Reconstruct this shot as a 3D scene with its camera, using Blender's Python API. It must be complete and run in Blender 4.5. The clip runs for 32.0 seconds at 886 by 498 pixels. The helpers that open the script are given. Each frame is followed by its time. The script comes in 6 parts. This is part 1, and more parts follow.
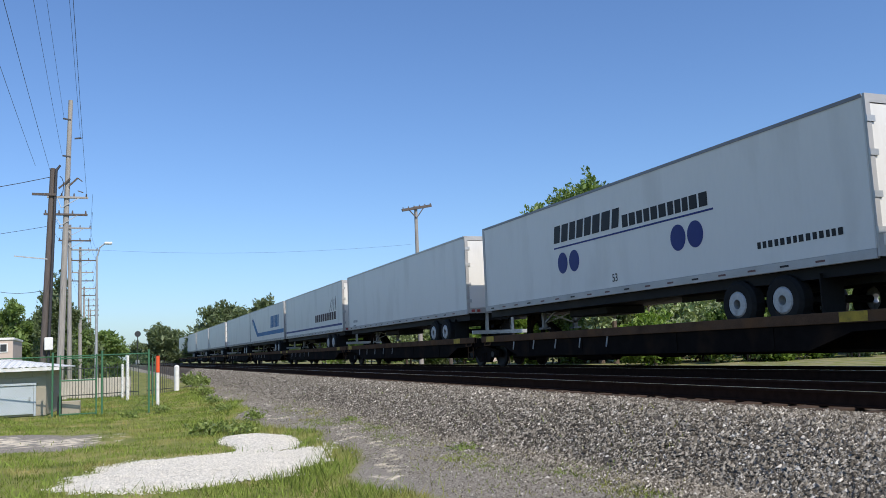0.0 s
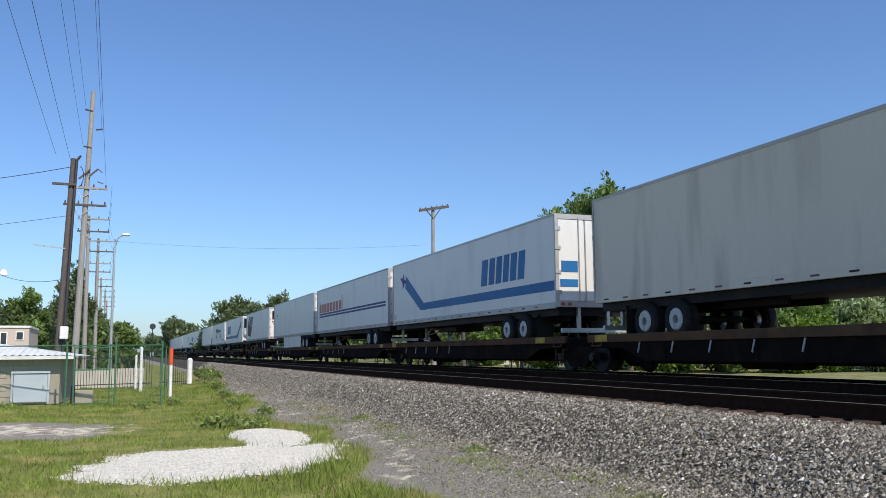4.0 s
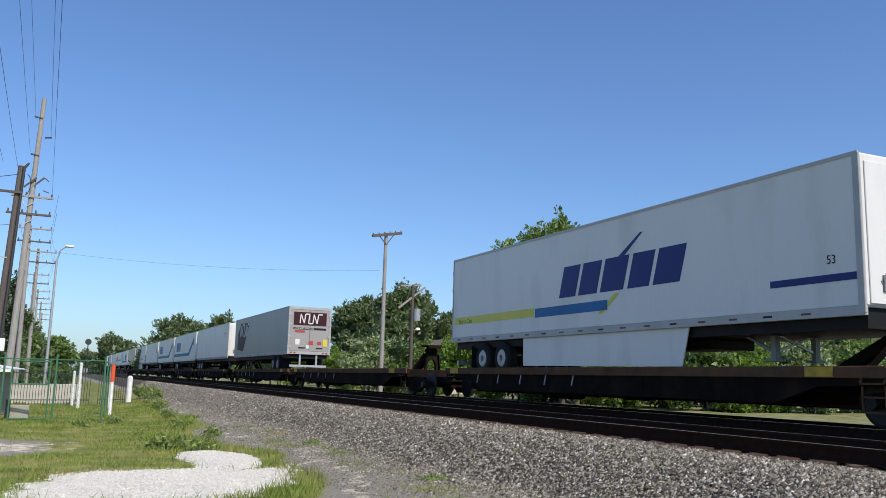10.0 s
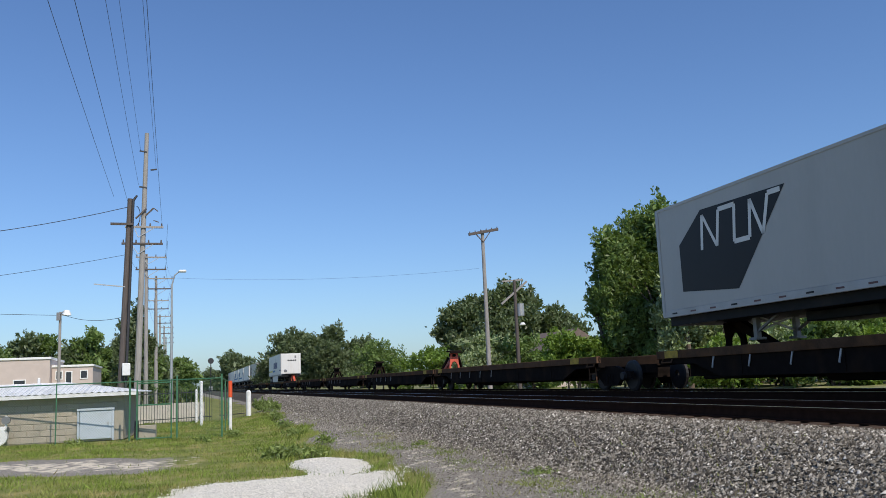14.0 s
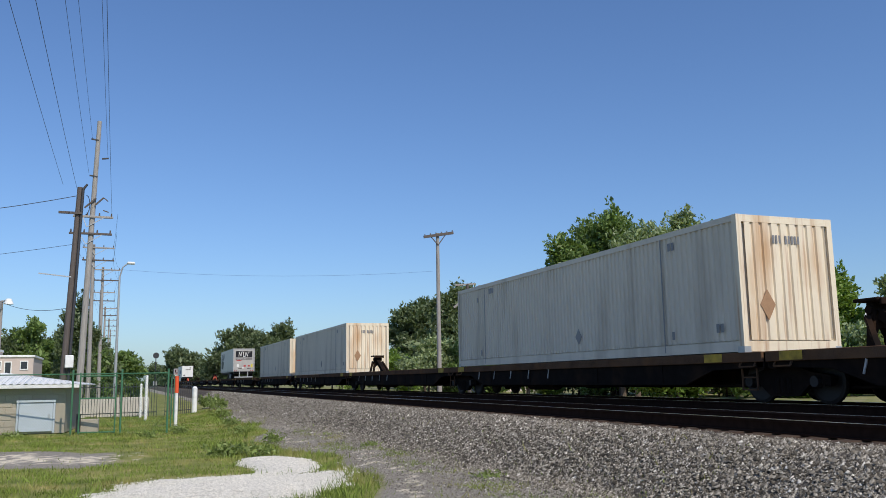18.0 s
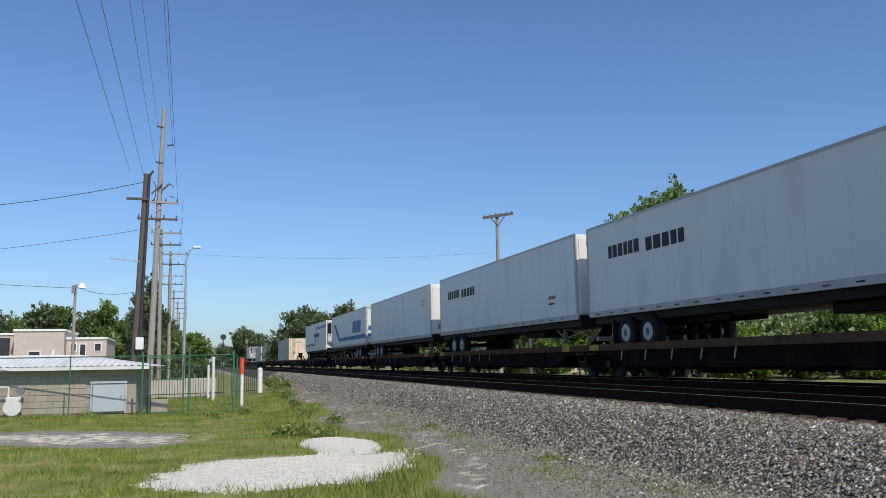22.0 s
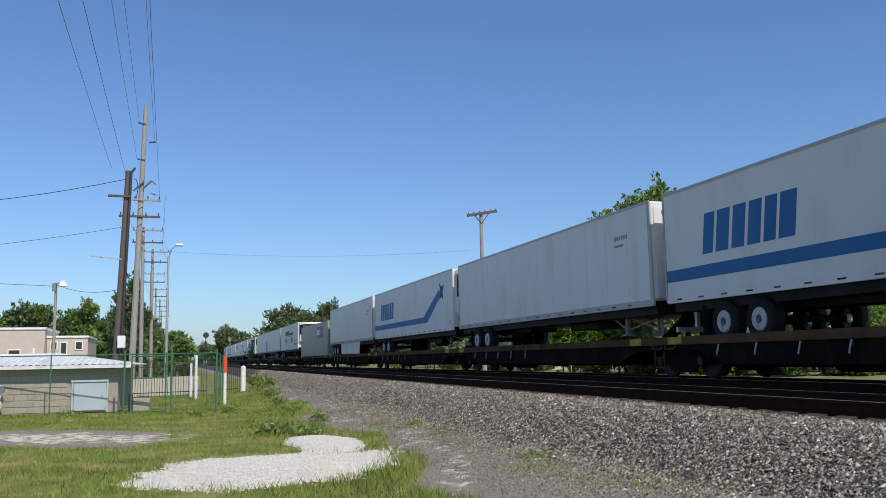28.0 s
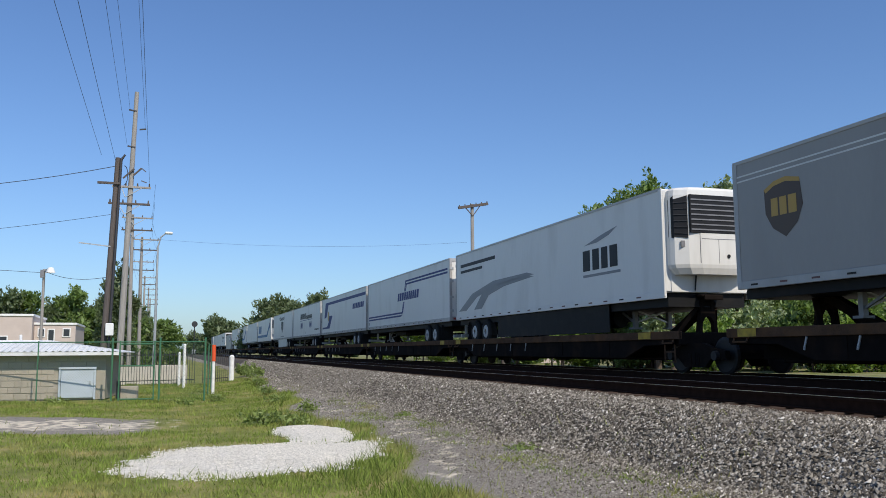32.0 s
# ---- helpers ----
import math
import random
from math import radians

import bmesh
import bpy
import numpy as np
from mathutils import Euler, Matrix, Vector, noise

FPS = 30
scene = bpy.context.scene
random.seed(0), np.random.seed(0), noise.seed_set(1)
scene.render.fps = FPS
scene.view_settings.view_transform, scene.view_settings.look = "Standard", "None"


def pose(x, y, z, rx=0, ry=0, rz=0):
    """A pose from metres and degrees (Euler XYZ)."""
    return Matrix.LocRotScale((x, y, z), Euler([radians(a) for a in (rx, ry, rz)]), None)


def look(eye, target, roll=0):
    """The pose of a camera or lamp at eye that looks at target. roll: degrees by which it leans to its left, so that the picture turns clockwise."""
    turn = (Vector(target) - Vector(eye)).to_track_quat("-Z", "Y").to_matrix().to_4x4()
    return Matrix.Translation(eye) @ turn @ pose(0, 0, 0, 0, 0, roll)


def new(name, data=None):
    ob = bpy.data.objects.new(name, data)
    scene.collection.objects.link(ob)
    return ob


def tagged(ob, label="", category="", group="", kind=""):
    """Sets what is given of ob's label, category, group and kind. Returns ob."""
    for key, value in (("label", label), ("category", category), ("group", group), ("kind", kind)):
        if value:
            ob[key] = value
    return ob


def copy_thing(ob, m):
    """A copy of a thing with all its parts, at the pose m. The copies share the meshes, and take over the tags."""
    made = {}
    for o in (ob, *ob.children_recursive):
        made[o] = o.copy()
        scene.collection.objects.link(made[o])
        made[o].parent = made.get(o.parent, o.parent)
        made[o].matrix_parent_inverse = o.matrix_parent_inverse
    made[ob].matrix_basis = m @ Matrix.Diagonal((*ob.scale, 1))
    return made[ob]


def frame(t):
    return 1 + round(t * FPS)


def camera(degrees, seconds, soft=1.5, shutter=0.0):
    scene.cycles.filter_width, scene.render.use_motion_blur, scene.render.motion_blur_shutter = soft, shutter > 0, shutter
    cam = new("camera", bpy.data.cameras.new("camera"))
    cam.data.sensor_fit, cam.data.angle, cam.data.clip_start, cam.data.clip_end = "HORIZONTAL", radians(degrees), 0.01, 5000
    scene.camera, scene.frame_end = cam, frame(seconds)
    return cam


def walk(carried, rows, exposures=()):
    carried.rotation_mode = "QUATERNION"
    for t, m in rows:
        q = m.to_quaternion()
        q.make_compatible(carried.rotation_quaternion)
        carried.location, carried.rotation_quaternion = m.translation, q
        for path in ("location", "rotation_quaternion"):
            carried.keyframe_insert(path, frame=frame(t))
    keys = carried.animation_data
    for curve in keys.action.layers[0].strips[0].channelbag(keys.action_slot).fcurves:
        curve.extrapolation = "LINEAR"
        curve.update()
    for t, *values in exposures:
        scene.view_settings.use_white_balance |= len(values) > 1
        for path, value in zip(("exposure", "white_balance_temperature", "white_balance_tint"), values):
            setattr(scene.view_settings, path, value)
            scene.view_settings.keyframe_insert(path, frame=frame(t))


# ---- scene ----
cam = camera(56.0, 32.0, soft=0.75)
walk(cam, [
    (0.0, pose(0.029, -0.304, 1.931, 96.86, 2.34, -22.37)),
    (0.5, pose(0.016, -0.359, 1.930, 96.35, 1.22, -22.94)),
    (1.0, pose(0.029, -0.277, 1.938, 96.34, -0.32, -22.32)),
    (1.5, pose(0.055, -0.135, 1.906, 96.08, -0.31, -21.31)),
    (2.0, pose(0.086, -0.009, 1.892, 95.70, 0.14, -20.61)),
    (2.5, pose(0.070, -0.020, 1.893, 96.16, -0.79, -20.96)),
    (3.0, pose(0.057, -0.139, 1.913, 96.49, -0.09, -21.44)),
    (3.5, pose(0.060, -0.139, 1.905, 96.66, 0.46, -21.63)),
    (5.5, pose(0.050, -0.006, 1.879, 98.00, 0.44, -21.18)),
    (6.0, pose(0.081, 0.027, 1.877, 97.83, 0.58, -21.55)),
    (6.5, pose(0.073, -0.019, 1.873, 97.92, 1.10, -22.04)),
    (7.0, pose(0.042, -0.038, 1.866, 98.28, 0.70, -22.15)),
    (7.5, pose(0.048, -0.028, 1.873, 98.45, 0.65, -22.28)),
    (8.0, pose(0.059, -0.038, 1.866, 98.39, 0.72, -22.16)),
    (8.5, pose(-0.018, 0.021, 1.888, 97.93, 0.24, -22.74)),
    (9.0, pose(-0.180, -0.005, 1.890, 97.97, 0.26, -24.41)),
    (9.5, pose(-0.239, -0.033, 1.896, 98.57, -1.90, -25.73)),
    (10.0, pose(-0.253, -0.026, 1.879, 98.95, -1.54, -25.45)),
    (10.5, pose(-0.228, 0.037, 1.868, 98.91, -0.67, -24.18)),
    (11.0, pose(-0.084, 0.028, 1.888, 98.30, 0.76, -22.84)),
    (11.5, pose(0.022, 0.056, 1.883, 98.27, 2.41, -20.71)),
    (12.0, pose(0.061, 0.000, 1.878, 98.66, 2.72, -18.80)),
    (12.5, pose(0.061, -0.033, 1.857, 98.70, 3.28, -17.56)),
    (13.0, pose(0.054, -0.051, 1.867, 98.86, 3.38, -17.04)),
    (13.5, pose(0.036, -0.051, 1.858, 98.80, 2.89, -17.28)),
    (15.5, pose(0.034, -0.016, 1.851, 99.04, 2.32, -19.08)),
    (16.0, pose(0.056, -0.020, 1.857, 99.33, 2.68, -19.60)),
    (16.5, pose(0.059, -0.031, 1.860, 99.24, 2.58, -20.15)),
    (17.0, pose(0.052, -0.042, 1.861, 99.29, 2.09, -20.32)),
    (17.5, pose(0.030, -0.050, 1.858, 99.33, 1.25, -20.89)),
    (18.0, pose(-0.048, -0.066, 1.848, 98.88, 0.87, -21.25)),
    (18.5, pose(-0.091, -0.059, 1.859, 98.19, 0.32, -22.29)),
    (19.0, pose(-0.170, -0.020, 1.854, 97.72, 0.67, -23.17)),
    (19.5, pose(-0.170, 0.107, 1.877, 97.22, -0.13, -18.30)),
    (20.0, pose(-0.159, 0.019, 1.868, 98.93, -0.96, -17.47)),
    (20.5, pose(-0.072, -0.014, 1.869, 98.69, 0.95, -16.77)),
    (21.0, pose(0.013, 0.021, 1.873, 98.19, 0.45, -16.29)),
    (21.5, pose(0.030, 0.045, 1.868, 98.03, 0.44, -16.88)),
    (22.0, pose(0.030, 0.066, 1.878, 97.64, 0.92, -17.07)),
    (22.5, pose(0.029, 0.085, 1.872, 97.60, 1.02, -16.96)),
    (23.0, pose(0.030, 0.080, 1.869, 97.51, 1.42, -17.10)),
    (23.5, pose(0.029, 0.076, 1.874, 97.48, 1.03, -17.39)),
    (24.0, pose(0.026, 0.077, 1.877, 97.46, 0.89, -17.71)),
    (24.5, pose(0.022, 0.071, 1.871, 97.51, 0.79, -17.92)),
    (25.0, pose(0.013, 0.068, 1.869, 97.63, 0.92, -17.85)),
    (25.5, pose(0.016, 0.074, 1.864, 97.69, 0.86, -18.06)),
    (26.0, pose(0.013, 0.079, 1.864, 97.63, 1.02, -18.35)),
    (26.5, pose(0.014, 0.061, 1.874, 97.52, 1.03, -18.41)),
    (28.5, pose(0.026, 0.081, 1.878, 97.42, 1.08, -17.89)),
    (29.0, pose(0.021, 0.091, 1.865, 97.24, 0.96, -17.53)),
    (29.5, pose(0.020, 0.096, 1.868, 97.07, 0.16, -17.88)),
    (30.0, pose(0.013, 0.094, 1.877, 97.36, 0.12, -17.70)),
    (30.5, pose(0.014, 0.081, 1.871, 97.24, 0.63, -17.41)),
    (31.0, pose(0.015, 0.090, 1.876, 97.11, -0.05, -17.87)),
    (31.5, pose(0.023, 0.112, 1.869, 96.86, 0.40, -18.47)),
    (32.0, pose(0.018, 0.098, 1.865, 96.92, 0.33, -18.93)),
], [(0.0, -0.18), (10.5, -0.2), (13.0, -0.36), (18.0, -0.41), (26.0, -0.4), (32.0, -0.36)])

V = 25.4                # the train's speed, m/s
RAIL = 1.257            # rail top above the yard
DECK = 2.287            # deck top of the platform cars
XT, XN = 13.5, 9.1      # centre lines of the two tracks
SKEW = 0.0143           # how far the line draws off to the right, metre for metre, past y = 21
HB = 1.106              # body heights of the loads against their drawings
KX, KS, KZ = 1.148, 0.115, 1.166   # the site plan's scale across the line, its slant along it, and its scale upwards


def site(x, y):
    """From the site plan, whose cross lines slant a little, to metres across and along the track."""
    return KX * x, y - KS * x


def skew(x, y):
    """A place beside the straight, slightly slanting line: x as at y = 21."""
    return x + SKEW * (y - 21)


def placed(x, y, z=0.0):
    """The pose of a thing drawn at the plan's scale."""
    return Matrix.Translation((*site(x, y), z)) @ Matrix.Scale(KZ, 4)


# ---- sky, sun ----
world = bpy.data.worlds.new("sky")
scene.world = world
world.use_nodes = True
wn = world.node_tree
sky = wn.nodes.new("ShaderNodeTexSky")
sky.sky_type, sky.sun_disc = "NISHITA", False
sky.sun_elevation, sky.sun_rotation = radians(46), radians(166)
sky.air_density, sky.dust_density, sky.ozone_density, sky.altitude = 1.1, 1.0, 2.0, 300
tint = wn.nodes.new("ShaderNodeMix")
tint.data_type, tint.blend_type = "RGBA", "MULTIPLY"
tint.inputs[0].default_value = 1.0
tint.inputs[7].default_value = (0.765, 0.97, 1.28, 1)
wn.links.new(sky.outputs[0], tint.inputs[6])
wn.links.new(tint.outputs[2], wn.nodes["Background"].inputs[0])
wn.nodes["Background"].inputs[1].default_value = 0.138
sun_data = bpy.data.lights.new("sun", "SUN")
sun_data.energy, sun_data.angle, sun_data.color = 4.9, radians(0.5), (1.0, 0.915, 0.78)
sun = new("sun", sun_data)
sun.matrix_world = look((0, 0, 60), (-0.168 * 60, 0.674 * 60, 60 - 0.719 * 60))


# ---- materials ----
def mat(name, color, rough=0.6, metal=0.0, vary=0.12, scale=6.0, fine=60.0, bump=0.0, dirt=None, dirt_amount=0.0, dirt_scale=1.5, island=False, spec=0.5, stretch=None):
    """A surface whose colour varies at two scales, with fine relief and stains."""
    m = bpy.data.materials.new(name)
    m.use_nodes = True
    nt = m.node_tree
    b = nt.nodes["Principled BSDF"]
    b.inputs["Roughness"].default_value, b.inputs["Metallic"].default_value = rough, metal
    b.inputs["Specular IOR Level"].default_value = spec
    tc = nt.nodes.new("ShaderNodeTexCoord")
    src = tc.outputs["Object"]
    if stretch:
        mp = nt.nodes.new("ShaderNodeMapping")
        mp.inputs["Scale"].default_value = stretch
        nt.links.new(src, mp.inputs[0])
        src = mp.outputs[0]
    n1 = nt.nodes.new("ShaderNodeTexNoise")
    n1.inputs["Scale"].default_value, n1.inputs["Detail"].default_value = scale, 4
    n2 = nt.nodes.new("ShaderNodeTexNoise")
    n2.inputs["Scale"].default_value, n2.inputs["Detail"].default_value = fine, 3
    for n in (n1, n2):
        nt.links.new(src, n.inputs["Vector"])
    add = nt.nodes.new("ShaderNodeMath")
    add.operation = "MULTIPLY_ADD"
    add.inputs[1].default_value = 0.5
    nt.links.new(n2.outputs[0], add.inputs[0])
    nt.links.new(n1.outputs[0], add.inputs[2])
    last = add.outputs[0]
    info = nt.nodes.new("ShaderNodeNewGeometry" if island else "ShaderNodeObjectInfo")
    if vary:
        a2 = nt.nodes.new("ShaderNodeMath")
        a2.operation = "MULTIPLY_ADD"
        a2.inputs[1].default_value = 0.7 if island else 0.15
        nt.links.new(info.outputs["Random Per Island" if island else "Random"], a2.inputs[0])
        nt.links.new(last, a2.inputs[2])
        last = a2.outputs[0]
    rng = nt.nodes.new("ShaderNodeMapRange")
    rng.inputs[1].default_value, rng.inputs[2].default_value = 0.45, 1.55 if island else 1.15
    rng.inputs[3].default_value, rng.inputs[4].default_value = 1 - vary, 1 + vary
    nt.links.new(last, rng.inputs[0])
    mul = nt.nodes.new("ShaderNodeMix")
    mul.data_type, mul.blend_type = "RGBA", "MULTIPLY"
    mul.inputs[0].default_value = 1.0
    mul.inputs[6].default_value = (*color, 1)
    nt.links.new(rng.outputs[0], mul.inputs[7])
    out = mul.outputs[2]
    if dirt:
        n3 = nt.nodes.new("ShaderNodeTexNoise")
        n3.inputs["Scale"].default_value, n3.inputs["Detail"].default_value = dirt_scale, 6
        nt.links.new(src, n3.inputs["Vector"])
        r3 = nt.nodes.new("ShaderNodeMapRange")
        r3.inputs[1].default_value, r3.inputs[2].default_value = 0.5, 0.72
        r3.inputs[4].default_value = dirt_amount
        nt.links.new(n3.outputs[0], r3.inputs[0])
        mx = nt.nodes.new("ShaderNodeMix")
        mx.data_type = "RGBA"
        nt.links.new(r3.outputs[0], mx.inputs[0])
        nt.links.new(out, mx.inputs[6])
        mx.inputs[7].default_value = (*dirt, 1)
        out = mx.outputs[2]
    nt.links.new(out, b.inputs["Base Color"])
    if bump:
        bp = nt.nodes.new("ShaderNodeBump")
        bp.inputs["Strength"].default_value, bp.inputs["Distance"].default_value = bump, 0.02
        nt.links.new(add.outputs[0], bp.inputs["Height"])
        nt.links.new(bp.outputs[0], b.inputs["Normal"])
    return m


def leaf_mat(name, color, vary=0.45):
    m = mat(name, color, rough=0.45, vary=vary, island=True, scale=0.6, fine=8, spec=0.35)
    nt = m.node_tree
    b = nt.nodes["Principled BSDF"]
    tr = nt.nodes.new("ShaderNodeBsdfTranslucent")
    tr.inputs[0].default_value = (color[0] * 1.6, color[1] * 1.7, color[2] * 0.8, 1)
    mix = nt.nodes.new("ShaderNodeMixShader")
    mix.inputs[0].default_value = 0.3
    nt.links.new(b.outputs[0], mix.inputs[1])
    nt.links.new(tr.outputs[0], mix.inputs[2])
    nt.links.new(mix.outputs[0], nt.nodes["Material Output"].inputs[0])
    return m


M_WHITE = mat("white_trailer_paint", (0.73, 0.715, 0.68), 0.42, vary=0.04, scale=0.8, fine=20, dirt=(0.48, 0.455, 0.41), dirt_amount=0.35, stretch=(1, 0.5, 0.15), dirt_scale=2.2)
M_CREAM = mat("aged_cream_paint", (0.67, 0.60, 0.49), 0.55, vary=0.07, scale=0.8, fine=20, dirt=(0.30, 0.25, 0.19), dirt_amount=0.5, stretch=(1, 0.7, 0.12), dirt_scale=2.0)
M_GREY = mat("grey_trailer_skin", (0.44, 0.42, 0.39), 0.38, vary=0.06, scale=0.9, fine=25, dirt=(0.28, 0.26, 0.23), dirt_amount=0.25, stretch=(1, 0.5, 0.15))
M_DGREY = mat("dull_grey_trailer_skin", (0.33, 0.31, 0.29), 0.42, vary=0.06, scale=0.9, fine=25, dirt=(0.20, 0.185, 0.165), dirt_amount=0.25, stretch=(1, 0.5, 0.15))
M_ALU = mat("dull_aluminium", (0.42, 0.41, 0.40), 0.5, 0.25, vary=0.12, scale=3, fine=50, dirt=(0.2, 0.19, 0.17), dirt_amount=0.4)
M_STEEL = mat("galvanised_steel", (0.45, 0.46, 0.46), 0.5, 0.6, vary=0.15, scale=8)
M_BLACK = mat("black_frame_paint", (0.012, 0.012, 0.013), 0.6, vary=0.25, scale=4, dirt=(0.04, 0.034, 0.028), dirt_amount=0.5, spec=0.15)
M_TYRE = mat("tyre_rubber", (0.014, 0.014, 0.014), 0.8, vary=0.2, scale=12, dirt=(0.045, 0.04, 0.034), dirt_amount=0.5, spec=0.2)
M_CARBROWN = mat("rusty_brown_car_paint", (0.10, 0.058, 0.036), 0.95, vary=0.5, scale=2, fine=40, bump=0.2, dirt=(0.17, 0.085, 0.04), dirt_amount=0.8, spec=0.05)
# Near-black, barely glossy tone for sills, underframe, hitches and trucks.
M_CARDARK = mat("near_black_car_steel", (0.013, 0.0098, 0.0085), 0.9, vary=0.35, scale=4, fine=40, dirt=(0.035, 0.02, 0.013), dirt_amount=0.8, spec=0.05)
M_YELLOW = mat("worn_yellow_paint", (0.48, 0.31, 0.03), 0.7, vary=0.3, scale=5, dirt=(0.07, 0.04, 0.025), dirt_amount=0.8, dirt_scale=4)
M_WHEEL = mat("worn_wheel_steel", (0.012, 0.010, 0.009), 0.6, 0.0, vary=0.3, scale=6, spec=0.4)
M_PLACARD = mat("faded_brown_placard", (0.33, 0.19, 0.10), 0.7, vary=0.2)
M_REDHITCH = mat("faded_red_paint", (0.62, 0.10, 0.05), 0.55, vary=0.2, scale=5, dirt=(0.2, 0.07, 0.04), dirt_amount=0.5)
M_BLUE = mat("blue_vinyl", (0.022, 0.14, 0.34), 0.5, vary=0.25, scale=0.5, spec=0.25)
M_NAVY = mat("navy_vinyl", (0.022, 0.035, 0.17), 0.5, vary=0.1, scale=2, spec=0.25)
M_INK = mat("black_vinyl", (0.016, 0.016, 0.018), 0.5, vary=0.1, scale=2, spec=0.25)
M_MAROON = mat("maroon_vinyl", (0.045, 0.012, 0.02), 0.5, vary=0.15, scale=2, spec=0.2)
M_REDV = mat("red_vinyl", (0.42, 0.05, 0.05), 0.4, vary=0.1, scale=2)
M_YELV = mat("yellow_vinyl", (0.62, 0.55, 0.06), 0.4, vary=0.08, scale=2)
M_PURPLE = mat("purple_vinyl", (0.075, 0.03, 0.22), 0.4, vary=0.08, scale=2)
M_GREYV = mat("grey_vinyl", (0.20, 0.20, 0.21), 0.4, vary=0.1, scale=2)
M_GOLD = mat("brown_and_gold_vinyl", (0.46, 0.27, 0.04), 0.4, vary=0.1, scale=2)
M_BROWNV = mat("brown_vinyl", (0.07, 0.035, 0.015), 0.4, vary=0.1, scale=2)
M_TAPE = mat("red_reflective_tape", (0.35, 0.06, 0.05), 0.3, vary=0.1)
# Bed colour is darkened to stand for shade in the gaps between loose stones.
M_BALLAST = mat("gap_shaded_crushed_stone", (0.10, 0.086, 0.072), 0.95, vary=0.7, scale=16, fine=60, bump=1.0, dirt=(0.05, 0.04, 0.032), dirt_amount=0.6, dirt_scale=5, spec=0.1)
M_STONE = mat("ballast_stone", (0.20, 0.18, 0.158), 0.9, vary=0.3, island=True, scale=12, fine=80, bump=0.3, spec=0.2)


def stone_tones(m):
    """Single stones from near black to a few chalk-white ones."""
    nt = m.node_tree
    geo = nt.nodes.new("ShaderNodeNewGeometry")
    r = nt.nodes.new("ShaderNodeValToRGB")
    stops = [(0.0, (0.045, 0.038, 0.029)), (0.3, (0.11, 0.096, 0.077)), (0.58, (0.21, 0.187, 0.153)), (0.84, (0.34, 0.31, 0.26)), (0.955, (0.42, 0.385, 0.33)), (0.98, (0.70, 0.66, 0.59))]
    while len(r.color_ramp.elements) < len(stops):
        r.color_ramp.elements.new(0.5)
    for e, (q, c) in zip(r.color_ramp.elements, stops):
        e.position, e.color = q, (*c, 1)
    nt.links.new(geo.outputs["Random Per Island"], r.inputs[0])
    nt.links.new(r.outputs[0], nt.nodes["Principled BSDF"].inputs["Base Color"])


stone_tones(M_STONE)


def rust_mat():
    """Cream paint with brown rust runs that follow the corrugation downwards."""
    m = mat("rust_streaked_cream_paint", (0.76, 0.66, 0.50), 0.6, vary=0.08, scale=1.5, fine=25, dirt=(0.50, 0.28, 0.12), dirt_amount=0.85, dirt_scale=0.9, stretch=(1.6, 1.6, 0.35))
    nt = m.node_tree
    b = nt.nodes["Principled BSDF"]
    was = b.inputs["Base Color"].links[0].from_socket
    tc = nt.nodes.new("ShaderNodeTexCoord")
    mp = nt.nodes.new("ShaderNodeMapping")
    mp.inputs["Scale"].default_value = (9, 9, 0.5)
    n = nt.nodes.new("ShaderNodeTexNoise")
    n.inputs["Scale"].default_value, n.inputs["Detail"].default_value = 1.0, 5
    nt.links.new(tc.outputs["Object"], mp.inputs[0])
    nt.links.new(mp.outputs[0], n.inputs["Vector"])
    rg = nt.nodes.new("ShaderNodeMapRange")
    rg.inputs[1].default_value, rg.inputs[2].default_value, rg.inputs[4].default_value = 0.54, 0.76, 0.75
    nt.links.new(n.outputs[0], rg.inputs[0])
    mx = nt.nodes.new("ShaderNodeMix")
    mx.data_type = "RGBA"
    nt.links.new(rg.outputs[0], mx.inputs[0])
    nt.links.new(was, mx.inputs[6])
    mx.inputs[7].default_value = (0.36, 0.16, 0.06, 1)
    nt.links.new(mx.outputs[2], b.inputs["Base Color"])
    return m


M_RUST = rust_mat()
M_RAIL = mat("rusty_rail", (0.032, 0.016, 0.011), 0.9, 0.0, vary=0.3, scale=8, spec=0.05)
M_RAILTOP = mat("polished_rail_head", (0.55, 0.55, 0.56), 0.22, 1.0, vary=0.1)
M_TIE = mat("creosoted_tie", (0.065, 0.045, 0.034), 0.95, vary=0.4, scale=6, fine=60, bump=0.5, stretch=(0.3, 3, 1), spec=0.1)
M_POLE = mat("weathered_pole_wood", (0.30, 0.28, 0.26), 0.85, vary=0.3, scale=3, fine=40, bump=0.4, stretch=(6, 6, 0.5))
M_POLED = mat("dark_pole_wood", (0.10, 0.083, 0.075), 0.85, vary=0.3, scale=3, fine=40, bump=0.4, stretch=(6, 6, 0.5))
M_WIRE = mat("wire", (0.035, 0.035, 0.04), 0.6, vary=0.1)
M_GREENP = mat("green_fence_paint", (0.055, 0.165, 0.085), 0.5, vary=0.2, scale=5)
M_FENCEB = mat("black_iron", (0.03, 0.03, 0.032), 0.5, vary=0.2)
M_WPAINT = mat("white_post_paint", (0.80, 0.80, 0.78), 0.5, vary=0.08, scale=5, dirt=(0.4, 0.37, 0.3), dirt_amount=0.35, dirt_scale=4)
M_ORANGE = mat("orange_post_paint", (0.75, 0.10, 0.03), 0.5, vary=0.1)
M_BLOCK = mat("concrete_block", (0.42, 0.37, 0.30), 0.9, vary=0.14, scale=4, fine=60, bump=0.3, dirt=(0.33, 0.285, 0.22), dirt_amount=0.45)
